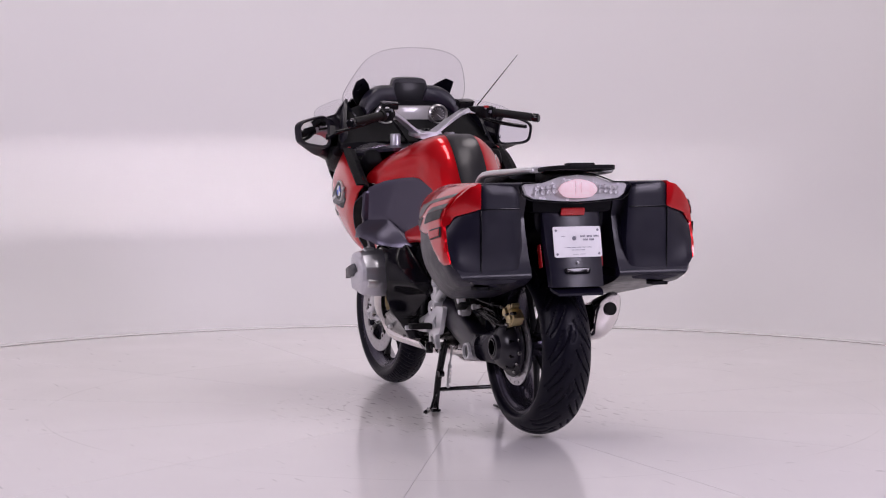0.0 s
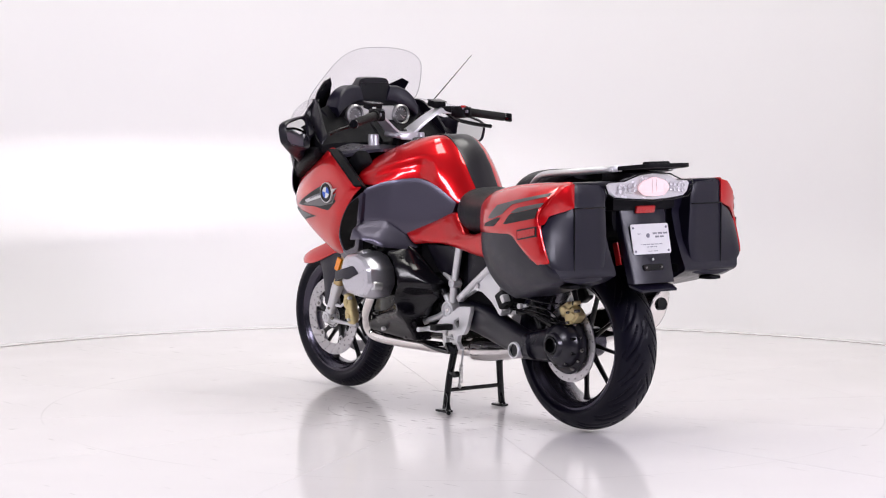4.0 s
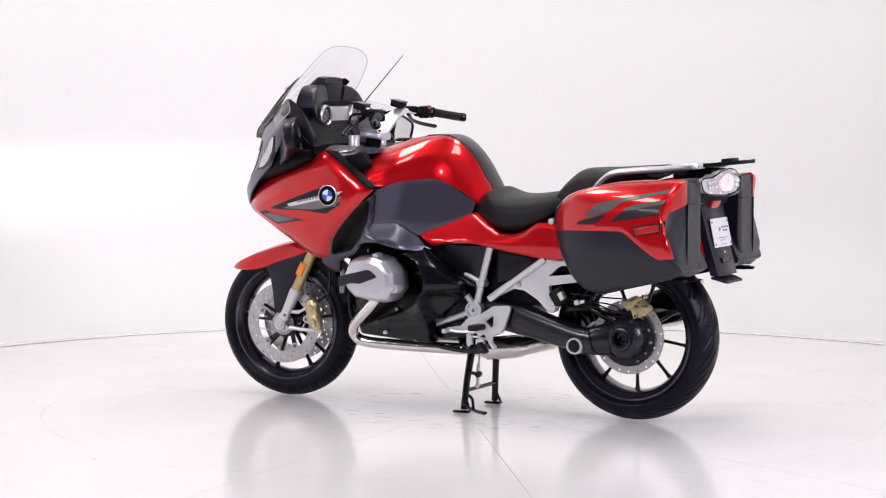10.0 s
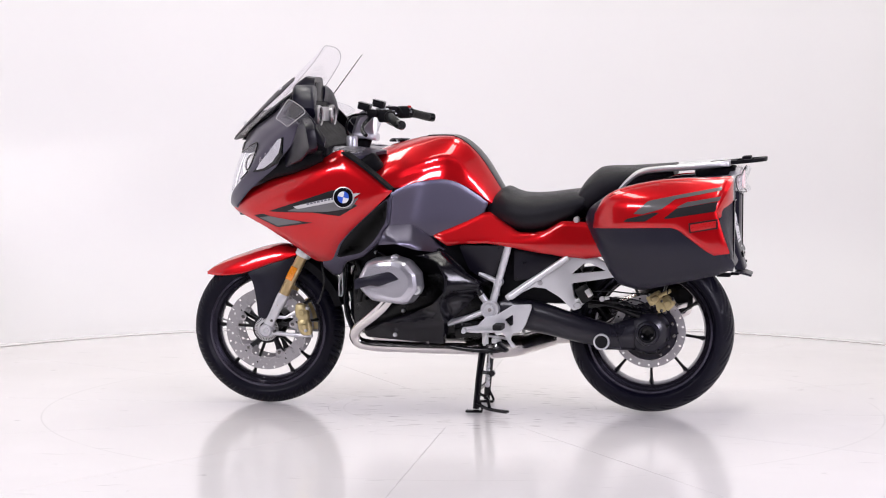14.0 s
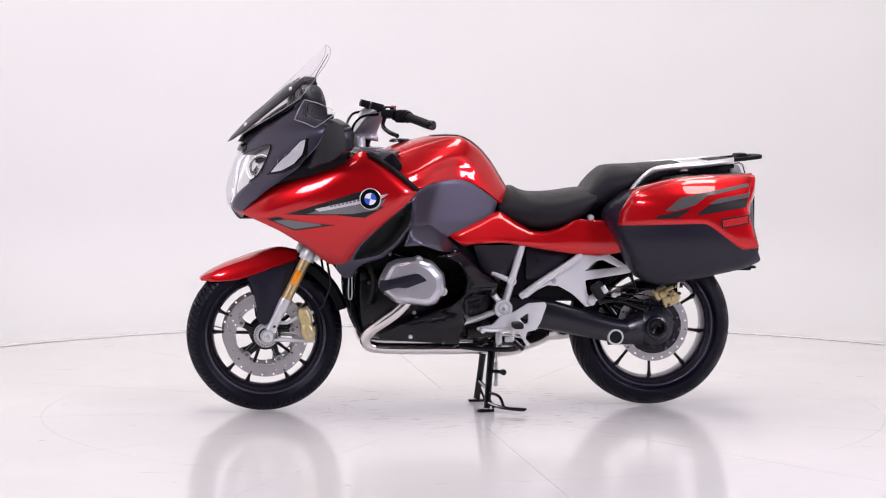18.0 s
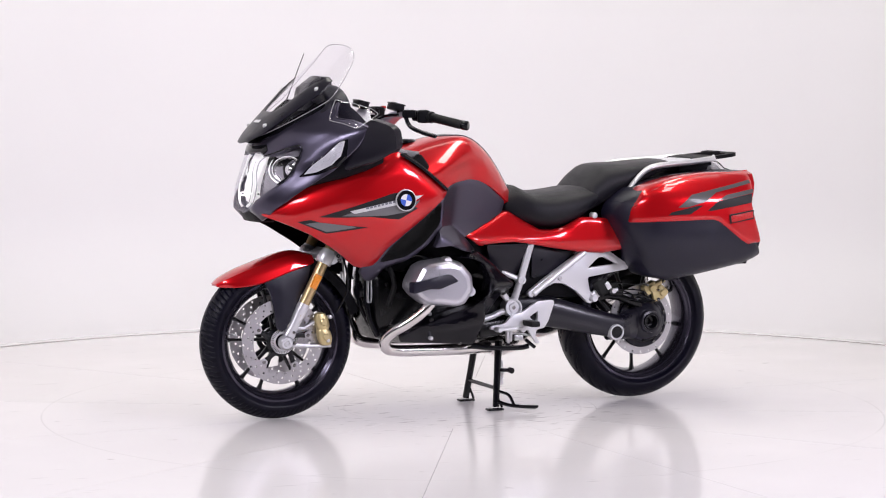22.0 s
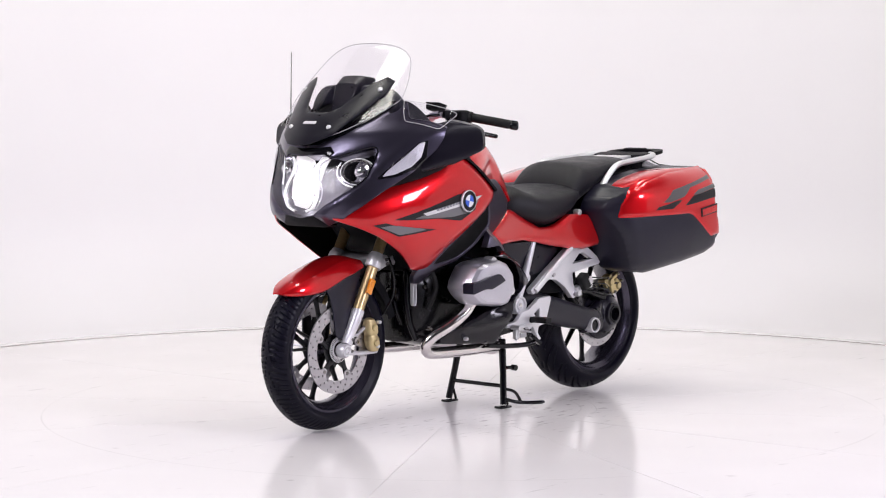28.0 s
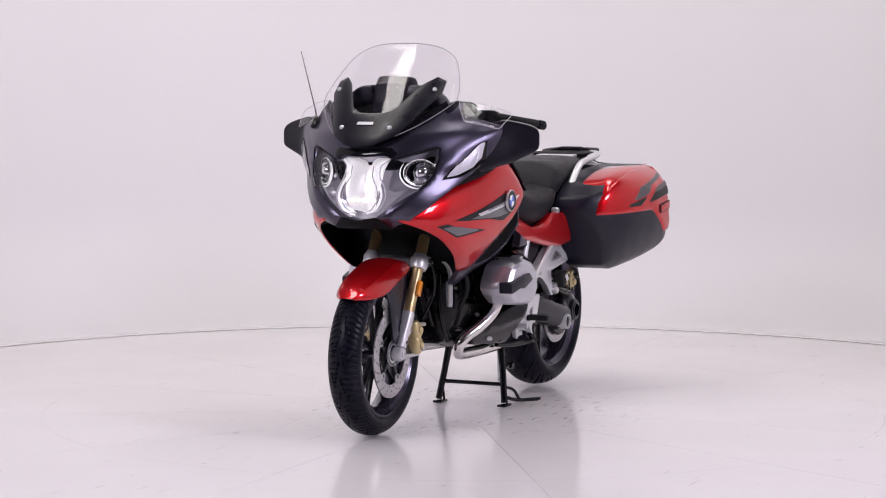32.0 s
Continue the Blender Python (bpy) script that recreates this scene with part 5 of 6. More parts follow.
pair("side_cover", lambda: panel(fillet([(-0.222, 0.640), (-0.41, 0.612), (-0.30, 0.52), (-0.222, 0.505)], 0.012), lambda u, v: (u, 0.150, v), LEFT_IN, 0.02, 0.04, 0.006, 0.015), SATINB, BIKE, "black satin side cover")
pair("hanging_strap", lambda: loft([[q + Vector((0.0025 * c, 0.009 * s, 0)) for c, s in squircle(12, 0.6)] for q in smooth([(0.465, 0.110, 0.612), (0.455, 0.135, 0.590), (0.445, 0.145, 0.56), (0.442, 0.145, 0.51), (0.442, 0.145, 0.450), (0.449, 0.145, 0.436), (0.455, 0.145, 0.450), (0.453, 0.143, 0.53)], 4)]), ALLOY, BIKE, "silver strap hanging in a loop")

# frame -------------------------------------------------------------------------------------
frm = pair("frame", lambda: sub(sub(tube([(-0.135, 0.150, 0.40), (-0.165, 0.165, 0.505), (-0.208, 0.172, 0.655)], [0.015, 0.014, 0.014], 14), tube([(-0.135, 0.155, 0.40), (-0.05, 0.150, 0.365), (0.045, 0.145, 0.337)], 0.012, 12)),
                                  sub(tube([(-0.135, 0.15, 0.40), (-0.095, 0.150, 0.455)], 0.0125, 12), tube([(-0.165, 0.160, 0.503), (-0.09, 0.150, 0.535)], 0.010, 12))), SILVER, BIKE, "silver tubular frame")
pair("pivot_boss", lambda: lathe([(0.0, 0.020), (0.016, 0.020), (0.018, 0.014), (0.024, 0.014), (0.028, 0.022), (0.034, 0.022), (0.036, 0.012), (0.036, -0.03)], (-0.133, 0.152, 0.398), 32), SILVER, frm, "silver pivot boss")
pair("boss_bolt", lambda: lathe([(0.0, 0.022), (0.007, 0.022), (0.0085, 0.019), (0.015, 0.0195), (0.016, 0.012)], (-0.133, 0.152, 0.398), 20), CHROME, frm)
# a black disc paints the shade inside the joint's bore
pair("joint_hole", lambda: lathe([(0.0, 0.014), (0.009, 0.014), (0.009, 0.0)], (-0.165, 0.160, 0.503), 16), SHADE_BLACK, frm)
pair("frame_joint", lambda: lathe([(0.009, 0.012), (0.0095, 0.020), (0.016, 0.020), (0.018, 0.012), (0.018, -0.02)], (-0.165, 0.160, 0.503), 24), SILVER, frm)
SUBF = fillet([(-0.190, 0.452), (-0.205, 0.432), (-0.222, 0.448), (-0.300, 0.488), (-0.345, 0.484), (-0.40, 0.452), (-0.452, 0.402), (-0.478, 0.412), (-0.480, 0.432), (-0.455, 0.452), (-0.446, 0.505), (-0.62, 0.532), (-0.625, 0.548), (-0.545, 0.600), (-0.505, 0.612), (-0.43, 0.612), (-0.40, 0.592), (-0.265, 0.505)], 0.008)
pair("subframe_plate", lambda: prism(SUBF, 0.150, 0.176, 0.005, holes=[fillet([(-0.445, 0.540), (-0.490, 0.580), (-0.515, 0.582), (-0.575, 0.553)], 0.006)]), SILVER, frm, "silver cast rear frame plate")
for u, v in ((-0.218, 0.455), (-0.325, 0.505), (-0.462, 0.420)):
    pair("plate_bolt", lambda: lathe([(0.0, 0.006), (0.008, 0.005), (0.010, 0.0), (0.010, -0.02)], (u, 0.178, v), 14), DISC, frm)
FOOT = fillet([(-0.120, 0.372), (-0.155, 0.378), (-0.180, 0.392), (-0.225, 0.420), (-0.292, 0.424), (-0.296, 0.412), (-0.272, 0.345), (-0.255, 0.318), (-0.222, 0.312), (-0.215, 0.286), (-0.236, 0.262), (-0.222, 0.256), (-0.185, 0.315), (-0.165, 0.300), (-0.150, 0.322), (-0.03, 0.318), (-0.03, 0.330), (-0.09, 0.340)], 0.007)
pair("footrest_bracket", lambda: prism(FOOT, 0.172, 0.190, 0.004, holes=[fillet([(-0.192, 0.362), (-0.226, 0.384), (-0.226, 0.346), (-0.214, 0.338)], 0.005)]), SILVER, BIKE, "silver footrest bracket")
pair("footrest", lambda: sub(box((-0.178, 0.235, 0.342), (0.036, 0.085, 0.022), 0.006), tube([(-0.175, 0.18, 0.338), (-0.177, 0.20, 0.340)], 0.012, 10)), RUBBERB, BIKE, "black rubber footrest")
part("gear_lever", sub(tube([(-0.16, 0.196, 0.322), (-0.09, 0.20, 0.318), (-0.045, 0.205, 0.322)], [0.007, 0.006, 0.007], 8), tube([(-0.045, 0.20, 0.322), (-0.045, 0.245, 0.322)], 0.009, 10)), SILVER, BIKE)
part("gear_linkage", sub(tube([(-0.128, 0.180, 0.345), (-0.120, 0.172, 0.300), (-0.112, 0.168, 0.262)], 0.0055, 8), sub(tube([(-0.120, 0.172, 0.300), (-0.165, 0.170, 0.296), (-0.205, 0.168, 0.288)], 0.0045, 8), sub(box((-0.116, 0.164, 0.292), (0.024, 0.018, 0.050), 0.004), box((-0.158, 0.160, 0.280), (0.036, 0.016, 0.020), 0.004)))), ALLOY, BIKE)
part("shift_box", box((-0.055, 0.135, 0.318), (0.120, 0.05, 0.06), 0.012, (0, 6, 0)), ENGINE, BIKE)

pair("frame_tube", lambda: tube([(-0.212, 0.178, 0.448), (-0.30, 0.178, 0.512), (-0.432, 0.178, 0.604)], 0.0125, 14), SILVER, frm)
pair("upper_frame_tube", lambda: tube(smooth([(0.10, 0.205, 0.638), (0.03, 0.195, 0.60), (-0.06, 0.168, 0.505), (-0.10, 0.155, 0.455)]), 0.014, 14), GLOSSB, frm)

# small hardware along the engine and frame
for u, v, y in ((0.375, 0.50, 0.140), (0.36, 0.345, 0.150), (0.10, 0.275, 0.196)):
    pair("engine_bolt", lambda: lathe([(0.0, 0.005), (0.005, 0.005), (0.006, 0.003), (0.007, 0.001), (0.007, -0.02)], (u, y, v), 10), STEELD, ENG)
pair("coolant_hose", lambda: tube(smooth([(0.40, 0.12, 0.60), (0.375, 0.165, 0.560), (0.36, 0.175, 0.50), (0.375, 0.150, 0.42)]), 0.010, 10), RUBBERB, ENG)
pair("spark_cable", lambda: tube(smooth([(0.30, 0.19, 0.60), (0.285, 0.225, 0.615), (0.25, 0.255, 0.600), (0.235, 0.262, 0.575)]), 0.005, 8), GLOSSB, ENG)
part("brake_pedal", sub(tube([(-0.16, -0.196, 0.322), (-0.09, -0.20, 0.312), (-0.04, -0.205, 0.316)], [0.007, 0.006, 0.007], 8), tube([(-0.04, -0.20, 0.316), (-0.04, -0.24, 0.316)], 0.008, 10)), SILVER, BIKE)

# swing arm, shaft drive, rear brake
arm = []
for x, y, z, h, w in ((-0.12, 0.085, 0.385, 0.060, 0.045), (-0.22, 0.105, 0.385, 0.062, 0.05), (-0.34, 0.125, 0.365, 0.062, 0.05), (-0.46, 0.140, 0.335, 0.056, 0.05), (-0.56, 0.148, 0.312, 0.050, 0.048), (-0.62, 0.150, 0.305, 0.045, 0.045)):
    arm.append([(x + 0.25 * (q[1] - z), q[0], q[1]) for q in [(y + w * math.copysign(abs(math.cos(a)) ** 0.7, math.cos(a)), z + h * math.copysign(abs(math.sin(a)) ** 0.7, math.sin(a))) for a in [2 * math.pi * k / 24 for k in range(24)]]])
ARM = part("swing_arm", loft(arm), GREYENG, BIKE, "black single-sided swing arm", 60)
part("pivot_ring", lathe([(0.024, 0.0), (0.0245, 0.008), (0.0295, 0.008), (0.031, 0.0), (0.031, -0.03)], (-0.561, 0.198, 0.289), 32), SILVER, ARM, "silver ring round the pivot")
part("pivot_cap", lathe([(0.0, -0.002), (0.024, -0.002), (0.025, -0.03)], (-0.561, 0.200, 0.289), 28), GLOSSB, ARM)
DRIVE = part("final_drive", sub(lathe([(0.030, 0.178), (0.034, 0.186), (0.042, 0.184), (0.046, 0.170), (0.066, 0.160), (0.080, 0.140), (0.085, 0.115), (0.085, 0.075), (0.05, 0.05)], (RW.x, 0, RW.z), 40),
                                 loft([[(x, y + w * math.cos(a), z + h * math.sin(a)) for a in [2 * math.pi * k / 16 for k in range(16)]] for x, y, z, h, w in ((-0.54, 0.155, 0.296, 0.042, 0.035), (-0.60, 0.15, 0.305, 0.05, 0.038), (-0.68, 0.135, 0.315, 0.065, 0.035))])), GREYENG, BIKE, "black shaft final drive")
part("hub_cap", lathe([(0.0, 0.150), (0.010, 0.150), (0.012, 0.158), (0.021, 0.160), (0.024, 0.178), (0.026, 0.1885), (0.031, 0.1885), (0.034, 0.180)], (RW.x, 0, RW.z), 32), GLOSSB, DRIVE, "open black hub bore")
for k in range(9):
    a = radians(40 * k)
    part("drive_bolt", lathe([(0.0, 0.152), (0.006, 0.150), (0.007, 0.13)], (RW.x + 0.075 * math.cos(a), 0, RW.z + 0.075 * math.sin(a)), 8), ENGINE, DRIVE)
for k in range(3):
    part("drive_line", tube(smooth([(-0.50, 0.150 + 0.004 * k, 0.455 - 0.012 * k), (-0.60, 0.158, 0.452 - 0.016 * k), (-0.70, 0.150, 0.440 - 0.02 * k), (-0.745 - 0.01 * k, 0.135, 0.40)]), 0.0028, 6), GLOSSB, DRIVE)
part("brake_carrier", sub(lathe([(0.050, 0.090), (0.104, 0.090), (0.108, 0.096), (0.104, 0.102), (0.060, 0.108), (0.050, 0.108)], (RW.x, 0, RW.z), 40), box((-0.765, 0.104, 0.425), (0.070, 0.016, 0.050), 0.006, (0, 20, 0))), SATINB, DRIVE, "black brake carrier")
for a, r, q in ((20, 0.094, 0.0065), (-8, 0.097, 0.0075), (-35, 0.092, 0.0065), (52, 0.098, 0.0075), (80, 0.100, 0.006), (112, 0.098, 0.0075), (140, 0.094, 0.006), (-62, 0.096, 0.0065), (205, 0.094, 0.006)):
    part("carrier_bolt", lathe([(0.0, 0.113), (0.6 * q, 0.113), (q, 0.110), (q, 0.10)], (RW.x - r * math.cos(radians(a)), 0, RW.z + r * math.sin(radians(a))), 10), STEELD, DRIVE, "small steel bolt")
part("speed_sensor", sub(box((-0.690, 0.125, 0.400), (0.030, 0.024, 0.022), 0.004, (0, 30, 0)), tube(smooth([(-0.680, 0.13, 0.408), (-0.655, 0.135, 0.430), (-0.60, 0.14, 0.446), (-0.53, 0.14, 0.452)]), 0.003, 6)), GLOSSB, DRIVE, "black wheel speed sensor")
for ob in [DRIVE] + [c for c in DRIVE.children if c.name.split(".")[0] in ("hub_cap", "drive_bolt")]:
    for v in ob.data.vertices:
        v.co.y -= 0.014 * smoothstep((-0.60 - v.co.x) / 0.08)
part("torque_arm", sub(tube([(-0.50, 0.13, 0.435), (-0.60, 0.13, 0.42), (-0.70, 0.13, 0.385)], [0.016, 0.014, 0.018], 10), box((-0.56, 0.12, 0.43), (0.12, 0.05, 0.03), 0.008, (0, 8, 0))), ENGINE, BIKE)
part("shock_absorber", sub(tube([(-0.40, 0.05, 0.60), (-0.58, 0.08, 0.36)], 0.022, 14), tube(smooth([(-0.42 - 0.010 * k + 0.0, 0.055 + 0.038 * math.cos(k * 1.05), 0.575 - 0.0135 * k + 0.03 * math.sin(k * 1.05)) for k in range(16)], 3), 0.005, 6)), ENGINE, BIKE)
RCAL = part("rear_caliper", sub(box((-0.752, 0.108, 0.448), (0.058, 0.040, 0.042), 0.010, (0, 28, 0), 2), sub(box((-0.800, 0.110, 0.432), (0.046, 0.044, 0.050), 0.012, (0, 48, 0), 2), sub(box((-0.776, 0.116, 0.462), (0.080, 0.030, 0.014), 0.005, (0, 24, 0)), sub(box((-0.775, 0.122, 0.418), (0.034, 0.020, 0.044), 0.006, (0, 15, 0)), sub(lathe([(0.0, 0.022), (0.013, 0.021), (0.0155, 0.016), (0.017, 0.0), (0.017, -0.02)], (-0.756, 0.118, 0.446), 18), lathe([(0.0, 0.020), (0.012, 0.019), (0.0145, 0.014), (0.016, 0.0), (0.016, -0.02)], (-0.802, 0.120, 0.428), 18)))))), CALIPER, BIKE, "pale gold rear brake caliper", 30)
for x, z, q in ((-0.730, 0.462, 0.006), (-0.779, 0.404, 0.0065), (-0.822, 0.448, 0.006), (-0.779, 0.440, 0.005)):
    part("caliper_bolt", lathe([(0.0, 0.012), (0.5 * q, 0.012), (q, 0.009), (q, -0.01)], (x, 0.130, z), 10), STEELD, RCAL)
part("bleed_nipple", tube([(-0.800, 0.128, 0.468), (-0.803, 0.132, 0.482)], [0.004, 0.003], 8), GLOSSB, RCAL)
part("brake_line", tube(smooth([(-0.50, 0.16, 0.475), (-0.58, 0.17, 0.478), (-0.66, 0.16, 0.47), (-0.73, 0.13, 0.465)]), 0.003, 6), GLOSSB, RCAL)
part("frame_stop", sub(tube([(-0.56, 0.165, 0.448), (-0.56, 0.180, 0.448)], 0.010, 14), tube([(-0.585, 0.16, 0.452), (-0.55, 0.16, 0.445)], 0.007, 8)), ALLOY, BIKE)
PEG = pair("passenger_footrest", lambda: box((-0.496, 0.194, 0.468), (0.050, 0.044, 0.062), 0.012, (0, 32, 0), 3), RUBBERB, BIKE, "folded black rubber passenger footrest")
pair("peg_end", lambda: box((-0.514, 0.205, 0.473), (0.020, 0.030, 0.030), 0.004, (0, 32, 0)), ALLOY, PEG, "silver peg end")
pair("peg_hinge", lambda: sub(lathe([(0.0, 0.012), (0.012, 0.011), (0.014, 0.004), (0.014, -0.02)], (-0.470, 0.184, 0.423), 16), box((-0.476, 0.178, 0.436), (0.030, 0.022, 0.030), 0.005, (0, 32, 0))), ALLOY, PEG)
part("inner_box", box((-0.31, 0, 0.505), (0.30, 0.26, 0.17), 0.03), BLACK, BIKE)
part("rear_hugger", lathe([(0.328, -0.08), (0.336, -0.05), (0.338, 0.0), (0.336, 0.05), (0.328, 0.08), (0.322, 0.08), (0.332, 0.0), (0.322, -0.08), (0.328, -0.08)], RW, 20, arc=(62, 128)), BLACK, BIKE, "black wheel arch liner")

# silencer on the right ----------------------------------------------------------------------
mf = []
for x, y, z, a1, b1 in ((-0.34, -0.14, 0.275, 0.035, 0.035), (-0.42, -0.165, 0.300, 0.058, 0.060), (-0.56, -0.190, 0.345, 0.060, 0.076), (-0.70, -0.200, 0.392, 0.057, 0.080), (-0.80, -0.204, 0.418, 0.053, 0.084), (-0.862, -0.205, 0.434, 0.050, 0.086), (-0.884, -0.205, 0.440, 0.045, 0.078), (-0.890, -0.206, 0.448, 0.034, 0.058)):
    mf.append([(x - 0.25 * b1 * math.sin(w), y + a1 * math.cos(w) - 0.22 * b1 * math.sin(w), z + b1 * math.copysign(abs(math.sin(w)) ** 0.85, math.sin(w))) for w in [2 * math.pi * k / 28 for k in range(28)]])
SIL = part("silencer", loft(mf), CHROME, BIKE, "polished steel silencer", 60)
part("tailpipe", tube([(-0.86, -0.208, 0.455), (-0.905, -0.208, 0.461)], [0.023, 0.023], 20, False), GLOSSB, SIL)
# a black disc stands for the shade inside the pipe
part("tailpipe_hole", lathe([(0.0, 0.0), (0.023, 0.0), (0.023, 0.01)], (-0.902, -0.208, 0.4605), 20, "x"), SHADE_BLACK, SIL)
part("heat_shield", loft([[(x + 0.25 * c * 0.06, y, z + h * s2) for c, s2 in squircle(16, 0.6)] for x, y, z, h in ((-0.60, -0.128, 0.352, 0.050), (-0.70, -0.146, 0.385, 0.055), (-0.80, -0.150, 0.412, 0.055), (-0.862, -0.153, 0.428, 0.045))]), GLOSSB, SIL, "black inner heat shield")

# centre stand and side stand -------------------------------------------------------------------
STAND = part("centre_stand", sub(sub(tube([(-0.100, 0.105, 0.265), (-0.085, 0.125, 0.13), (-0.076, 0.135, 0.014)], [0.015, 0.013, 0.013], 12), tube([(-0.100, -0.105, 0.265), (-0.085, -0.125, 0.13), (-0.072, -0.145, 0.014)], [0.015, 0.013, 0.013], 12)),
                                   tube([(-0.080, 0.128, 0.085), (-0.080, -0.132, 0.085)], 0.008, 10)), GLOSSB, BIKE, "black steel centre stand")
pair("stand_foot", lambda: sub(box((-0.070, 0.138, 0.006), (0.065, 0.036, 0.010), 0.004), tube([(-0.102, 0.135, 0.012), (-0.085, 0.132, 0.05)], 0.005, 8)), GLOSSB, STAND)
part("stand_pedal", sub(tube(smooth([(-0.08, 0.142, 0.035), (-0.12, 0.165, 0.022), (-0.165, 0.195, 0.018), (-0.205, 0.222, 0.018)]), [0.007] * 19, 8), sub(box((-0.182, 0.206, 0.020), (0.075, 0.016, 0.010), 0.003, (0, 0, -35)), tube(smooth([(-0.083, 0.135, 0.075), (-0.12, 0.155, 0.060), (-0.135, 0.172, 0.024)]), 0.006, 8))), GLOSSB, STAND)
part("stand_spring", sub(tube([(-0.120, 0.083, 0.25), (-0.117, 0.092, 0.175)], 0.004, 8), sub(lathe([(0.0, -0.004), (0.008, -0.004), (0.010, 0.0), (0.008, 0.004), (0.0, 0.004)], (-0.114, 0.097, 0.102), 12), tube(smooth([(-0.117 + 0.0085 * math.cos(2.1 * k), 0.092 + 0.0085 * math.sin(2.1 * k) + 0.0001 * k, 0.185 - 0.0017 * k) for k in range(44)], 2), 0.0017, 5))), ALLOY, STAND)
part("stand_stop", sub(tube([(-0.10, 0.13, 0.155), (-0.135, 0.135, 0.152)], 0.007, 8), lathe([(0.0, -0.01), (0.012, -0.01), (0.012, 0.01), (0.0, 0.01)], (-0.138, 0.135, 0.152), 12)), GLOSSB, STAND)
part("side_stand", sub(tube(smooth([(0.035, 0.150, 0.255), (-0.05, 0.165, 0.246), (-0.15, 0.185, 0.245), (-0.185, 0.20, 0.252)]), [0.010] * 19, 10), box((-0.188, 0.202, 0.262), (0.05, 0.028, 0.014), 0.004, (0, -40, -20))), GLOSSB, BIKE, "black side stand folded up")

# side cases ---------------------------------------------------------------------------------------
CASE_Y = [(-1.06, 0.462), (-1.0, 0.468), (-0.90, 0.465), (-0.80, 0.452), (-0.70, 0.430), (-0.62, 0.398), (-0.56, 0.352), (-0.52, 0.300), (-0.485, 0.235)]


def case(u, v):
    return (u, lerp(u, CASE_Y) - 7.5 * max(0, v - 0.795) ** 2 - 2.4 * max(0, 0.70 - v) ** 2, v)


CASE_EDGE = fillet([(-0.502, 0.752), (-0.523, 0.795), (-0.59, 0.845), (-0.675, 0.873), (-0.82, 0.900), (-1.040, 0.918), (-1.012, 0.865), (-0.990, 0.800), (-1.012, 0.720), (-1.040, 0.650), (-1.068, 0.595), (-1.010, 0.566), (-0.715, 0.495), (-0.640, 0.515), (-0.605, 0.56), (-0.560, 0.650)], 0.015)
cases = pair("side_case", lambda: panel(CASE_EDGE, case, LEFT_IN, 0.2, 0.014, 0.016, 0.03, back=0.165), CASE, BIKE, "black plastic side case with a red lid", 40)
LID = fillet([(-0.540, 0.724), (-0.548, 0.780), (-0.592, 0.836), (-0.660, 0.867), (-0.800, 0.897), (-1.048, 0.917), (-1.020, 0.865), (-0.998, 0.800), (-1.022, 0.720), (-1.048, 0.646), (-0.990, 0.638), (-0.960, 0.655), (-0.862, 0.728), (-0.84, 0.736), (-0.734, 0.733)], 0.008)
lids = pair("lid", lambda: panel(LID, case, LEFT_IN, 0.010, 0.012, 0.006, 0.010, lift=0.006), RED, cases, "glossy red lid with stripe decals", 50)


LID_TOP = [tuple(q) for q in smooth([(-0.556, 0.792), (-0.592, 0.838), (-0.660, 0.869), (-0.800, 0.897), (-1.046, 0.914)], 5)]


def lid_top():
    """The lid folded over the top of the case."""
    rows = []
    for x, z in LID_TOP:
        y = case(x, z)[1]
        k = smoothstep((-0.88 - x) / 0.14)
        yi = 0.25 + 0.10 * k
        rows.append([(x, y + 0.004, z - 0.004), (x, y - 0.006, z + 0.005), (x, 0.5 * (y + yi), z + 0.008 - 0.006 * k), (x, yi, z + 0.005 - 0.006 * k), (x, yi, z - 0.006), (x, y - 0.004, z - 0.006)])
    return loft(rows)


pair("lid_top", lid_top, RED, cases, "glossy red top of the lid", 50)


DECALD = mat("dark_grey_decal", (0.070, 0.066, 0.068), 0.42, coat=0.25, scale=400)


def lid_decal(poly, material, lift):
    return pair("decal", lambda: panel(fillet(poly, 0.003), case, LEFT_IN, 0.0008, 0.02, 0, lift=lift), material, lids)


lid_decal([(-0.698, 0.783), (-0.753, 0.831), (-0.845, 0.851), (-1.015, 0.884), (-1.015, 0.872), (-0.851, 0.839), (-0.804, 0.804), (-0.733, 0.783)], DECALD, 0.0075)
lid_decal([(-0.661, 0.753), (-0.675, 0.765), (-0.774, 0.790), (-0.794, 0.790), (-0.743, 0.757)], DECALB, 0.0075)
lid_decal([(-0.855, 0.810), (-0.892, 0.829), (-1.015, 0.851), (-1.009, 0.836), (-0.876, 0.810)], DECALD, 0.0075)
lid_decal([(-0.810, 0.769), (-0.855, 0.806), (-1.003, 0.833), (-0.995, 0.798), (-0.825, 0.769)], DECALB, 0.0073)
pair("case_reflector", lambda: panel([(-0.906, 0.749), (-0.999, 0.765), (-0.999, 0.741), (-0.909, 0.724)], case, LEFT_IN, 0.004, 0.02, 0.001, 0.004, lift=0.0135), REDREF, lids, "red side reflector")
pair("reflector_frame", lambda: panel([(-0.900, 0.754), (-1.004, 0.771), (-1.004, 0.736), (-0.903, 0.719)], case, LEFT_IN, 0.004, 0.02, 0.0, lift=0.0105), DECALB, lids)


def rear_face(u, v):
    cut = max(0.0, 0.053 - 0.35 * abs(v - 0.80))
    k = max(0.0, min(1.0, (u - 0.346) / 0.118))
    return (-1.052 + cut * k ** 1.3 - 0.06 * max(0, 0.66 - v), u, v)


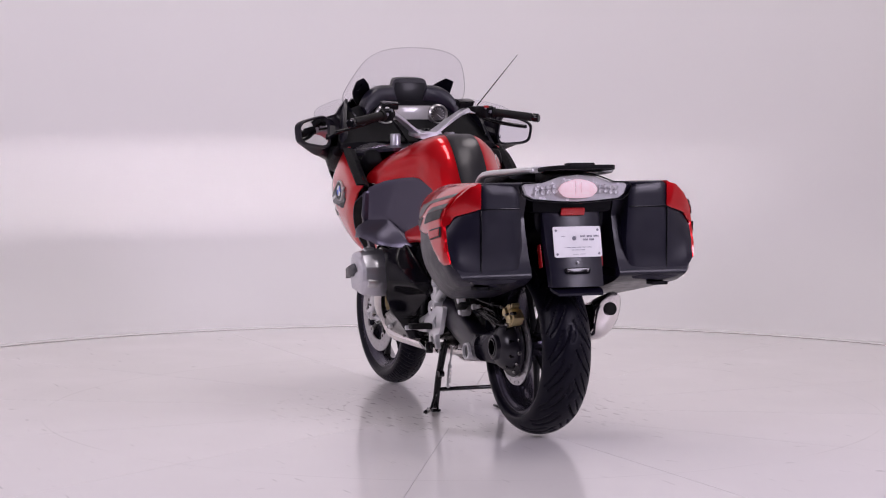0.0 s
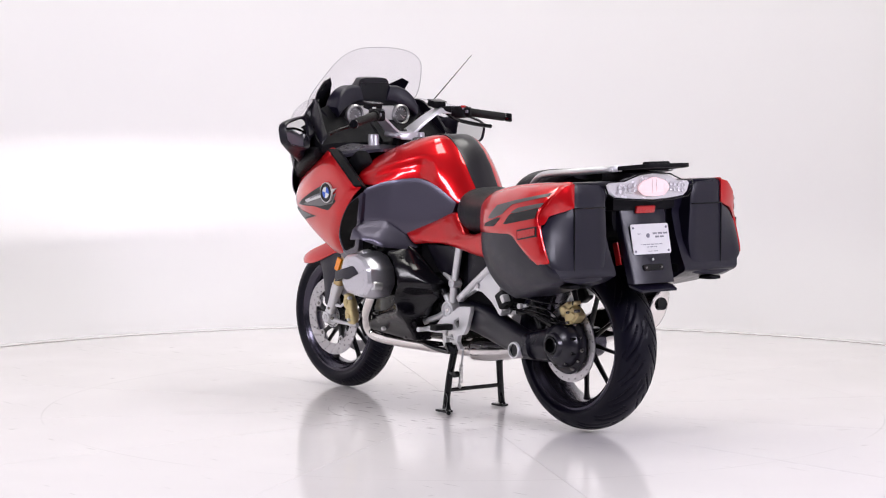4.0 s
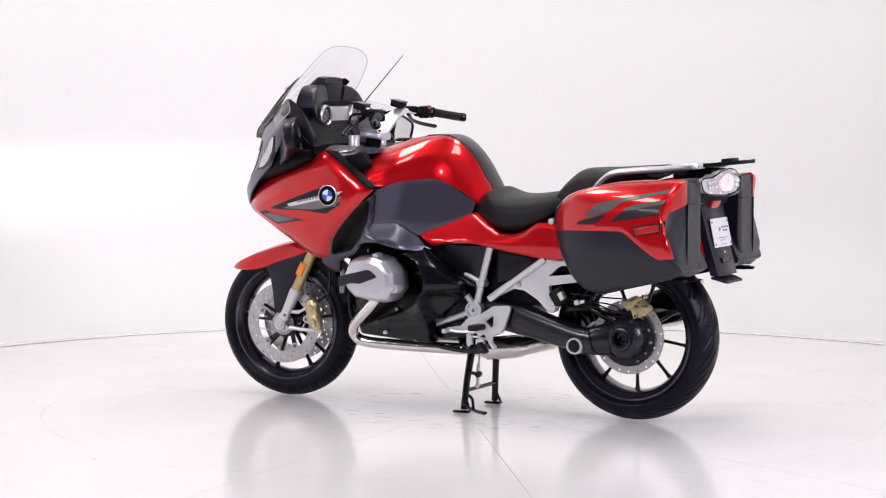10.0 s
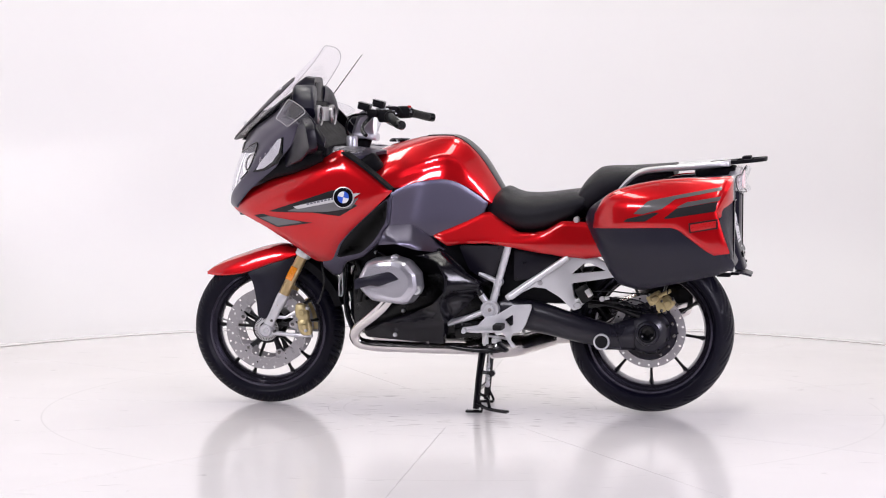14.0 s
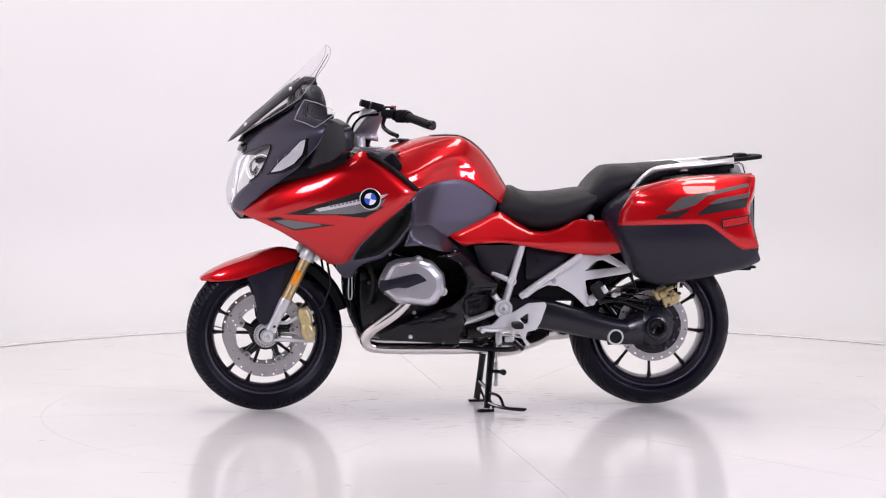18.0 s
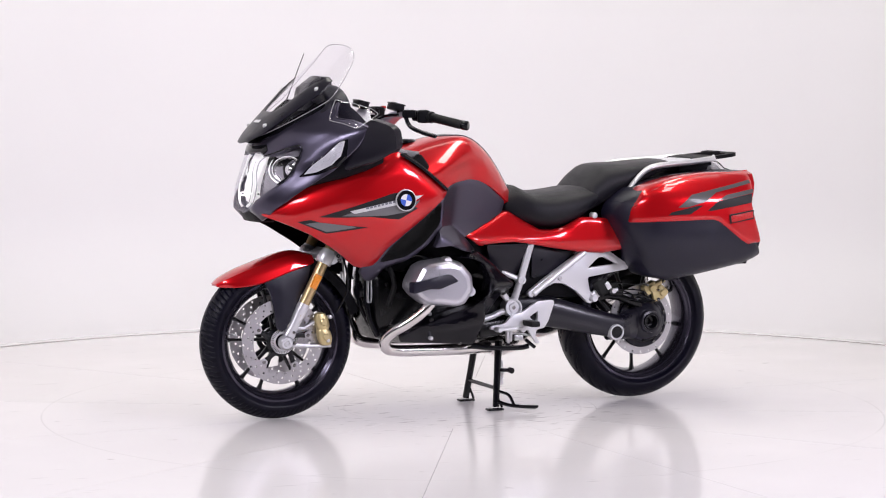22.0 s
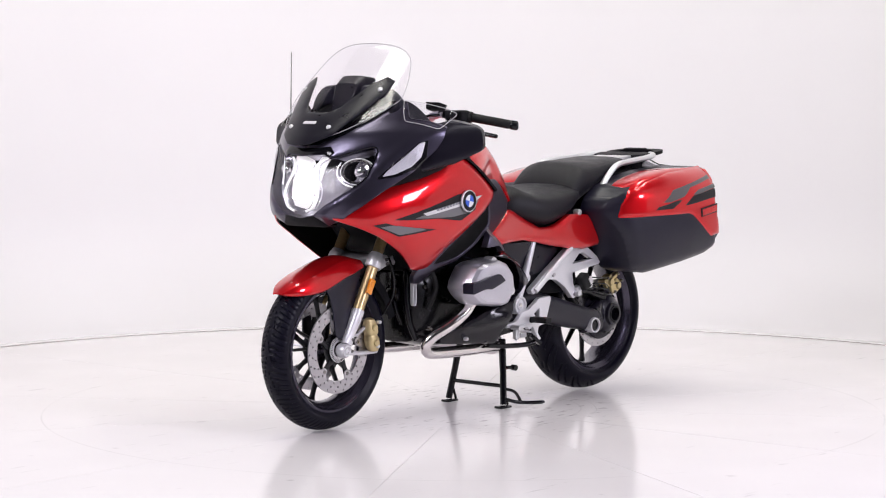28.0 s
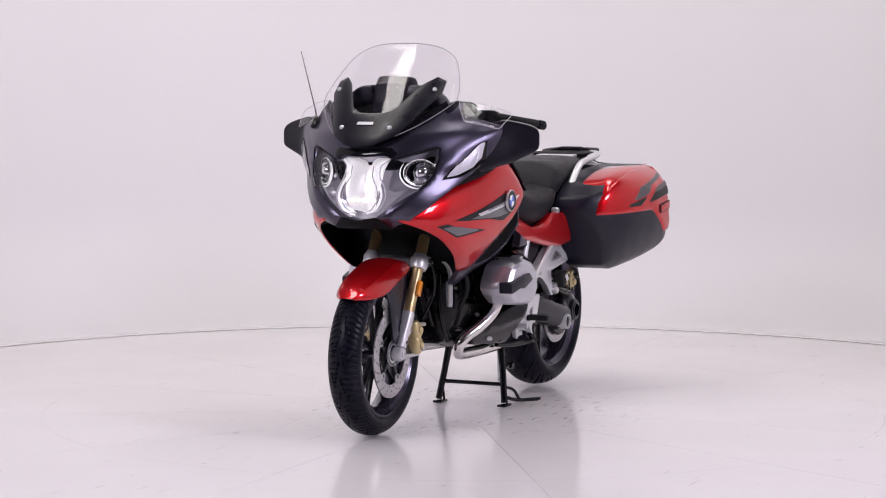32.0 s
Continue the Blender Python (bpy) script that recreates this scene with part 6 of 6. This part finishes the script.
pair("lid_rear", lambda: panel(fillet([(0.348, 0.914), (0.385, 0.905), (0.425, 0.870), (0.452, 0.830), (0.466, 0.795), (0.464, 0.772), (0.448, 0.778), (0.430, 0.805), (0.348, 0.830)], 0.005), rear_face, (1, 0, 0), 0.016, 0.02, 0.003, 0.008, lift=0.004), RED, cases, "red rear edge of the lid")
pair("case_rear", lambda: panel(fillet([(0.205, 0.880), (0.225, 0.905), (0.348, 0.912), (0.348, 0.828), (0.432, 0.798), (0.446, 0.772), (0.458, 0.760), (0.458, 0.70), (0.452, 0.640), (0.400, 0.585), (0.330, 0.572), (0.215, 0.580), (0.195, 0.70)], 0.015), rear_face, (1, 0, 0), 0.075, 0.02, 0.006, 0.015, lift=0.001), CASE, cases)
pair("case_seam", lambda: box((-1.053, 0.3485, 0.715), (0.008, 0.004, 0.23), 0.001), GLOSSB, cases)
pair("case_seam", lambda: box((-1.054, 0.277, 0.829), (0.008, 0.143, 0.004), 0.001), GLOSSB, cases)
pair("case_lock", lambda: lathe([(0.0, 0.005), (0.006, 0.005), (0.007, 0.008), (0.011, 0.008), (0.012, 0.0), (0.012, -0.02)], (-0.556, 0.285, 0.798), 18), ALLOY, cases)
pair("case_latch", lambda: sub(box((-1.02, 0.33, 0.560), (0.05, 0.06, 0.012), 0.003), box((-1.06, 0.30, 0.562), (0.03, 0.03, 0.010), 0.003)), BLACK, cases)

# rack, grab rails and tail -------------------------------------------------------------------------
rails = pair("grab_rail", lambda: loft([[q + Vector((0, 0.015 * math.cos(a), 0.012 * math.sin(a))) for a in [2 * math.pi * k / 12 for k in range(12)]] for q in smooth([(-0.575, 0.180, 0.790), (-0.612, 0.190, 0.842), (-0.655, 0.196, 0.892), (-0.705, 0.198, 0.926), (-0.79, 0.192, 0.938), (-0.90, 0.178, 0.946), (-1.00, 0.155, 0.956), (-1.03, 0.12, 0.960)], 5)]), ALLOY, BIKE, "silver grab rail")
RACK = part("luggage_rack", prism(fillet([(-0.945, 0.118), (-1.03, 0.132), (-1.11, 0.122), (-1.148, 0.100), (-1.160, 0.055), (-1.160, -0.055), (-1.148, -0.100), (-1.11, -0.122), (-1.03, -0.132), (-0.945, -0.118)], 0.02), 0.0, 0.014, 0.004,
                                  holes=[fillet([(-1.045, 0.092), (-1.105, 0.085), (-1.128, 0.05), (-1.128, -0.05), (-1.105, -0.085), (-1.045, -0.092)], 0.015)]), BLACK, BIKE, "black luggage rack")
for v in RACK.data.vertices:
    x, z, y = v.co.x, v.co.y, v.co.z
    v.co = (x, y, 0.944 + z + 0.10 * (-0.945 - x))
RACK.data.flip_normals()
part("rack_plate", box((-0.885, 0, 0.946), (0.15, 0.17, 0.012), 0.004, (0, 4, 0)), ALLOY, RACK, "silver front plate of the rack")
pair("rack_arm", lambda: box((-0.96, 0.150, 0.950), (0.13, 0.03, 0.014), 0.004, (0, 4, 12)), ALLOY, RACK)
part("rack_catch", box((-1.085, 0, 0.975), (0.035, 0.10, 0.016), 0.005, (0, 5, 0)), BLACK, RACK)
part("rack_mount", box((-0.97, 0, 0.925), (0.15, 0.17, 0.04), 0.01), BLACK, RACK)
TAIL_EDGE = [(0.0, 0.847), (0.085, 0.851), (0.172, 0.858), (0.198, 0.874), (0.209, 0.904), (0.196, 0.914), (0.135, 0.917), (0.07, 0.939), (0.0, 0.945)]
TAILREF = mat("clear_tail_reflector", (0.82, 0.80, 0.83), 0.24, 0.35, bump=0.3, bscale=160)
TL = part("tail_light", loft([[(x - 0.02 * (1 - (u / 0.21) ** 2), u * k, 0.897 + (v - 0.897) * k) for u, v in both(TAIL_EDGE)] for x, k in ((-1.01, 0.88), (-1.045, 0.94), (-1.050, 0.91))]), TAILREF, BIKE, "clear-lensed tail light glowing red in the middle")
part("lens", loft([[(x - 0.03 * (1 - (u / 0.21) ** 2), u * k, 0.897 + (v - 0.897) * k) for u, v in both(TAIL_EDGE)] for x, k in ((-1.02, 1.0), (-1.05, 1.0), (-1.066, 0.96), (-1.072, 0.80))]), LENS, TL).visible_shadow = False
part("gasket", tube([(-1.053 - 0.03 * (1 - (u / 0.21) ** 2), u * 1.005, 0.897 + (v - 0.897) * 1.01) for u, v in both(TAIL_EDGE) + both(TAIL_EDGE)[:1]], 0.0026, 6, False), GLOSSB, TL, "thin black lens seal")
part("brake_lamp", loft([[(x - 0.022 * (1 - (u / 0.21) ** 2), u, v) for u, v in fillet(both([(0.0, 0.862), (0.050, 0.866), (0.076, 0.890), (0.058, 0.914), (0.0, 0.930)]), 0.012)] for x in (-1.050, -1.056)]), TAIL, TL, "glowing red brake lamp")
for s in (1, -1):
    for k in range(4):
        for z in (0.886, 0.903):
            part("lamp_cell", lathe([(0.0, 0.0015), (0.005, 0.0), (0.0070, -0.0025), (0.0078, -0.0025), (0.0078, 0.002)], (-1.0725 + 0.018 * ((0.086 + 0.021 * k) / 0.21) ** 2, s * (0.086 + 0.021 * k), z - 0.002 * k), 12, "x"), TAILREF, TL)
    for k in range(3):
        part("lamp_rib", box((-1.0745 + 0.0015 * k, s * (0.010 + 0.024 * k), 0.898), (0.006, 0.0022, 0.048), 0.0008), LAMPIN, TL)
GUARD = [(-1.000, 0.86), (-1.022, 0.80), (-1.035, 0.74), (-1.058, 0.655), (-1.085, 0.560)]


def guard_bm():
    rows = []
    for (x, z), w in zip(smooth(GUARD, 3), [0.115 - 0.0012 * k for k in range(13)]):
        rows.append([(x + 0.030, -w, z), (x + 0.006, -w + 0.004, z), (x, -w + 0.012, z), (x, w - 0.012, z), (x + 0.006, w - 0.004, z), (x + 0.030, w, z), (x + 0.036, w - 0.006, z), (x + 0.014, 0, z), (x + 0.036, -w + 0.006, z)])
    return loft(rows)


GD = part("rear_mudguard", guard_bm(), CASE, BIKE, "black rear mudguard carrying the plate")
part("mudguard_lip", loft([[(x, -w, z), (x, w, z), (x, w, z - 0.008), (x, -w, z - 0.008)] for x, w, z in ((-1.05, 0.092, 0.556), (-1.08, 0.092, 0.549), (-1.108, 0.082, 0.540))]), CASE, GD)
part("plate_mount", prism(fillet([(-0.042, -0.011), (0.042, -0.011), (0.047, -0.004), (0.047, 0.008), (0.040, 0.011), (-0.040, 0.011), (-0.047, 0.008), (-0.047, -0.004)], 0.004), 0.0, 0.010, 0.002), GLOSSB, GD, "flat black plate bracket").matrix_local = pose(-1.078, 0, 0.615, -12, 0, -90)
for y in (-0.036, 0.036):
    part("screw", lathe([(0.0, -0.004), (0.004, -0.003), (0.005, 0.0)], (-1.077, y, 0.615), 10, "x"), STEELD, GD)
part("screw", lathe([(0.0, -0.004), (0.004, -0.003), (0.005, 0.0)], (-1.067, -0.005, 0.642), 10, "x"), ALLOY, GD)


def plate_at(u, v):
    """On the plate: u across, v up from its middle."""
    return Vector((-1.0505 + 0.200 * v, u - 0.010, 0.712 + 0.98 * v))


def plate_sheet(u0, v0, u1, v1, lift, t=0.0012, r=0.0):
    poly = [(u0, v0), (u1, v0), (u1, v1), (u0, v1)]
    if r:
        poly = fillet(poly, r)
    return panel(poly, lambda u, v: plate_at(u, v) + Vector((-lift, 0, 0)), (1, 0, 0), t, 0.5, 0)


PL = part("dealer_plate", plate_sheet(-0.0895, -0.053, 0.0895, 0.053, 0.0, 0.002, 0.008), WHITE, BIKE, "white dealer plate with small grey print")
bm = bmesh.new()
for u0, u1, v, h, n in ((-0.080, -0.010, 0.019, 0.0062, 14), (-0.062, -0.016, 0.007, 0.0062, 10), (-0.050, 0.050, -0.019, 0.0026, 26), (-0.024, 0.024, -0.028, 0.0026, 12), (-0.026, 0.026, -0.043, 0.0018, 10), (0.045, 0.066, 0.019, 0.0020, 5)):
    for k in range(n):
        if k % 5 != 4:
            sub(bm, plate_sheet(u0 + (u1 - u0) * k / n, v - h / 2, u0 + (u1 - u0) * (k + 0.68) / n, v + h / 2, 0.0012, 0.0008))
tagged(part("print", bm, INK, PL), kind="stuff")
bm = bmesh.new()
for u, v in ((0.078, 0.040), (-0.078, 0.040), (0.078, -0.042), (-0.078, -0.042), (0.012, 0.012)):
    sub(bm, lathe([(0.0, -0.003), (0.004, -0.002), (0.0045, 0.0)] if abs(u) > 0.05 else [(0.0, -0.0015), (0.008, -0.0015), (0.008, 0.0)], plate_at(u, v), 12, "x"))
part("plate_screw", bm, INK, PL)
part("rear_reflector", box((-1.030, 0, 0.815), (0.010, 0.088, 0.026), 0.003, (0, -14, 0)), REDREF, BIKE, "red rear reflector")
pair("side_marker", lambda: box((-1.012, 0.1135, 0.662), (0.026, 0.005, 0.080), 0.002, (0, 14, 0)), REDREF, GD, "red marker on the mudguard")
part("tail_mount", box((-0.985, 0, 0.86), (0.09, 0.30, 0.10), 0.02), BLACK, BIKE)
pair("case_carrier", lambda: box((-0.93, 0.17, 0.60), (0.20, 0.02, 0.03), 0.006), BLACK, BIKE)

# handlebar -------------------------------------------------------------------------------------------
BAR = part("handlebar", loft([[Vector((x, w * c, z + 0.014 * s)) for c, s in squircle(24, 0.55)] for x, w, z in ((0.425, 0.050, 1.052), (0.415, 0.062, 1.054), (0.380, 0.066, 1.052), (0.345, 0.056, 1.046), (0.335, 0.046, 1.044))]), BARPAINT, BIKE, "silver cast handlebar with black grips", 50)
part("bar_stem", tube([(0.42, 0, 0.93), (0.385, 0, 1.045)], 0.03, 16), BLACK, BAR)
part("stem_cap", lathe([(0.0, 0.006), (0.016, 0.0055), (0.019, 0.003), (0.019, -0.004)], (0.378, 0, 1.0665), 24, "z"), GLOSSB, BAR)
pair("fork_cap", lambda: lathe([(0.009, 0.030), (0.010, 0.034), (0.019, 0.034), (0.0215, 0.030), (0.0215, -0.025), (0.0, -0.025)], (0.415, 0.118, 1.020), 24, "z"), BARPAINT, BAR, "silver fork cap")
pair("bar_arm", lambda: loft([[Vector(q) + Vector((w * c, 0.55 * h * s, h * s)) for c, s in squircle(24, 0.28)] for q, w, h in (((0.388, 0.030, 1.050), 0.044, 0.012), ((0.380, 0.066, 1.076), 0.038, 0.013), ((0.368, 0.108, 1.108), 0.032, 0.013), ((0.354, 0.146, 1.134), 0.027, 0.013), ((0.336, 0.170, 1.144), 0.022, 0.013), ((0.303, 0.188, 1.140), 0.016, 0.013))]), BARPAINT, BAR, "silver handlebar arm", 32)
pair("grip", lambda: tube([(0.247, 0.245, 1.131), (0.245, 0.250, 1.131), (0.222, 0.315, 1.121), (0.196, 0.380, 1.110), (0.192, 0.384, 1.109)], [0.014, 0.017, 0.0165, 0.017, 0.014], 18), RUBBERB, BAR, "black rubber grip")
pair("grip_flange", lambda: tube([(0.250, 0.238, 1.132), (0.247, 0.246, 1.131)], [0.022, 0.022], 18), RUBBERB, BAR)
pair("bar_end", lambda: tube([(0.193, 0.383, 1.109), (0.190, 0.387, 1.109), (0.178, 0.403, 1.106), (0.175, 0.406, 1.106)], [0.014, 0.0175, 0.0175, 0.014], 18), GLOSSB, BAR)
pair("switch_block", lambda: sub(box((0.268, 0.215, 1.134), (0.046, 0.055, 0.048), 0.012, (0, 0, -20), 3), sub(box((0.245, 0.218, 1.146), (0.016, 0.03, 0.012), 0.004, (0, 0, -20)), tube([(0.292, 0.185, 1.137), (0.25, 0.240, 1.131)], 0.020, 14))), BLACK, BAR, "black switch block")
pair("switch_button", lambda: box((0.243, 0.206, 1.150), (0.012, 0.016, 0.010), 0.003, (0, 0, -20)), INK, BAR)
pair("switch_button", lambda: box((0.240, 0.222, 1.136), (0.010, 0.012, 0.012), 0.003, (0, 0, -20)), INK, BAR)
part("stop_switch", box((0.243, -0.206, 1.156), (0.014, 0.018, 0.010), 0.003, (0, 0, 20)), REDREF, BAR, "red stop switch")
res = pair("fluid_reservoir", lambda: box((0.358, 0.164, 1.166), (0.046, 0.062, 0.023), 0.006, (0, -14, 0)), BLACK, BAR, "black brake fluid reservoir")
pair("reservoir_lid", lambda: box((0.355, 0.164, 1.1790), (0.048, 0.065, 0.006), 0.002, (0, -14, 0)), GLOSSB, res)
pair("lever_clamp", lambda: sub(box((0.315, 0.190, 1.143), (0.05, 0.04, 0.03), 0.008, (0, 0, -25)), tube([(0.345, 0.170, 1.150), (0.355, 0.165, 1.168)], 0.012, 10)), BLACK, BAR)
pair("lever_screw", lambda: lathe([(0.0, 0.004), (0.007, 0.003), (0.008, 0.0), (0.008, -0.01)], (0.318, 0.190, 1.160), 12, "z"), ALLOY, BAR)
pair("hand_lever", lambda: sub(tube(smooth([(0.330, 0.195, 1.128), (0.345, 0.265, 1.100), (0.335, 0.340, 1.082), (0.313, 0.408, 1.070)]), [0.008] * 19, 10), lathe([(0.0, -0.008), (0.007, -0.005), (0.0085, 0.0), (0.007, 0.005), (0.0, 0.008)], (0.312, 0.410, 1.070), 12)), GLOSSB, BAR, "black hand lever")
pair("bar_cable", lambda: tube(smooth([(0.350, 0.175, 1.140), (0.41, 0.150, 1.130), (0.44, 0.10, 1.085), (0.43, 0.06, 1.02)]), 0.005, 8), GLOSSB, BAR)

# aerial
ANT = part("aerial", tube([(0.640, -0.300, 1.125), (0.625, -0.315, 1.155), (0.495, -0.445, 1.369)], [0.004, 0.0025, 0.0014], 8), GLOSSB, BIKE, "thin black radio aerial")
part("aerial_foot", loft([[Vector((0.668, -0.290, 1.092)) + Vector((0.014 * s - 0.016 * k, 0.016 * c - 0.008 * k, 0.030 * k + 0.010 * s)) for c, s in [(w * math.cos(2 * math.pi * j / 16), w * math.sin(2 * math.pi * j / 16)) for j in range(16)]] for k, w in ((0.0, 1.2), (0.4, 1.0), (0.9, 0.6), (1.3, 0.3))]), GLOSSB, ANT)


# the bars and the front wheel are turned a little to the left
STEER_AXIS = Vector((0.545, 0, 0.690))
STEER = Matrix.Translation(STEER_AXIS) @ Matrix.Rotation(radians(2.8), 4, -FD) @ Matrix.Translation(-STEER_AXIS)
for ob in [o for o in BIKE.children if o.name.split(".")[0] in ("front_wheel", "fork_leg", "fork_clamp", "fork_bridge", "brake_caliper", "brake_hose", "front_mudguard", "handlebar")]:
    ob.matrix_basis = STEER


# ---- what moves ----
def motions():
    """The turntable turns at one steady rate and carries the motorcycle."""
    table_rows, bike_rows = [], []
    for k in range(9):
        t = 4.0 * k
        turn = 66.708 * (t - 16.0) / 16.0
        table_rows.append((t, pose(0, 0, 0, 0, 0, turn)))
        bike_rows.append((t, pose(0, 0, 0, 0, 0, turn + 180.0) @ pose(-0.0014, 0.0085, 0.002, 0, 0, -1.464)))
    walk(TURNTABLE, table_rows)
    walk(BIKE, bike_rows)


motions()
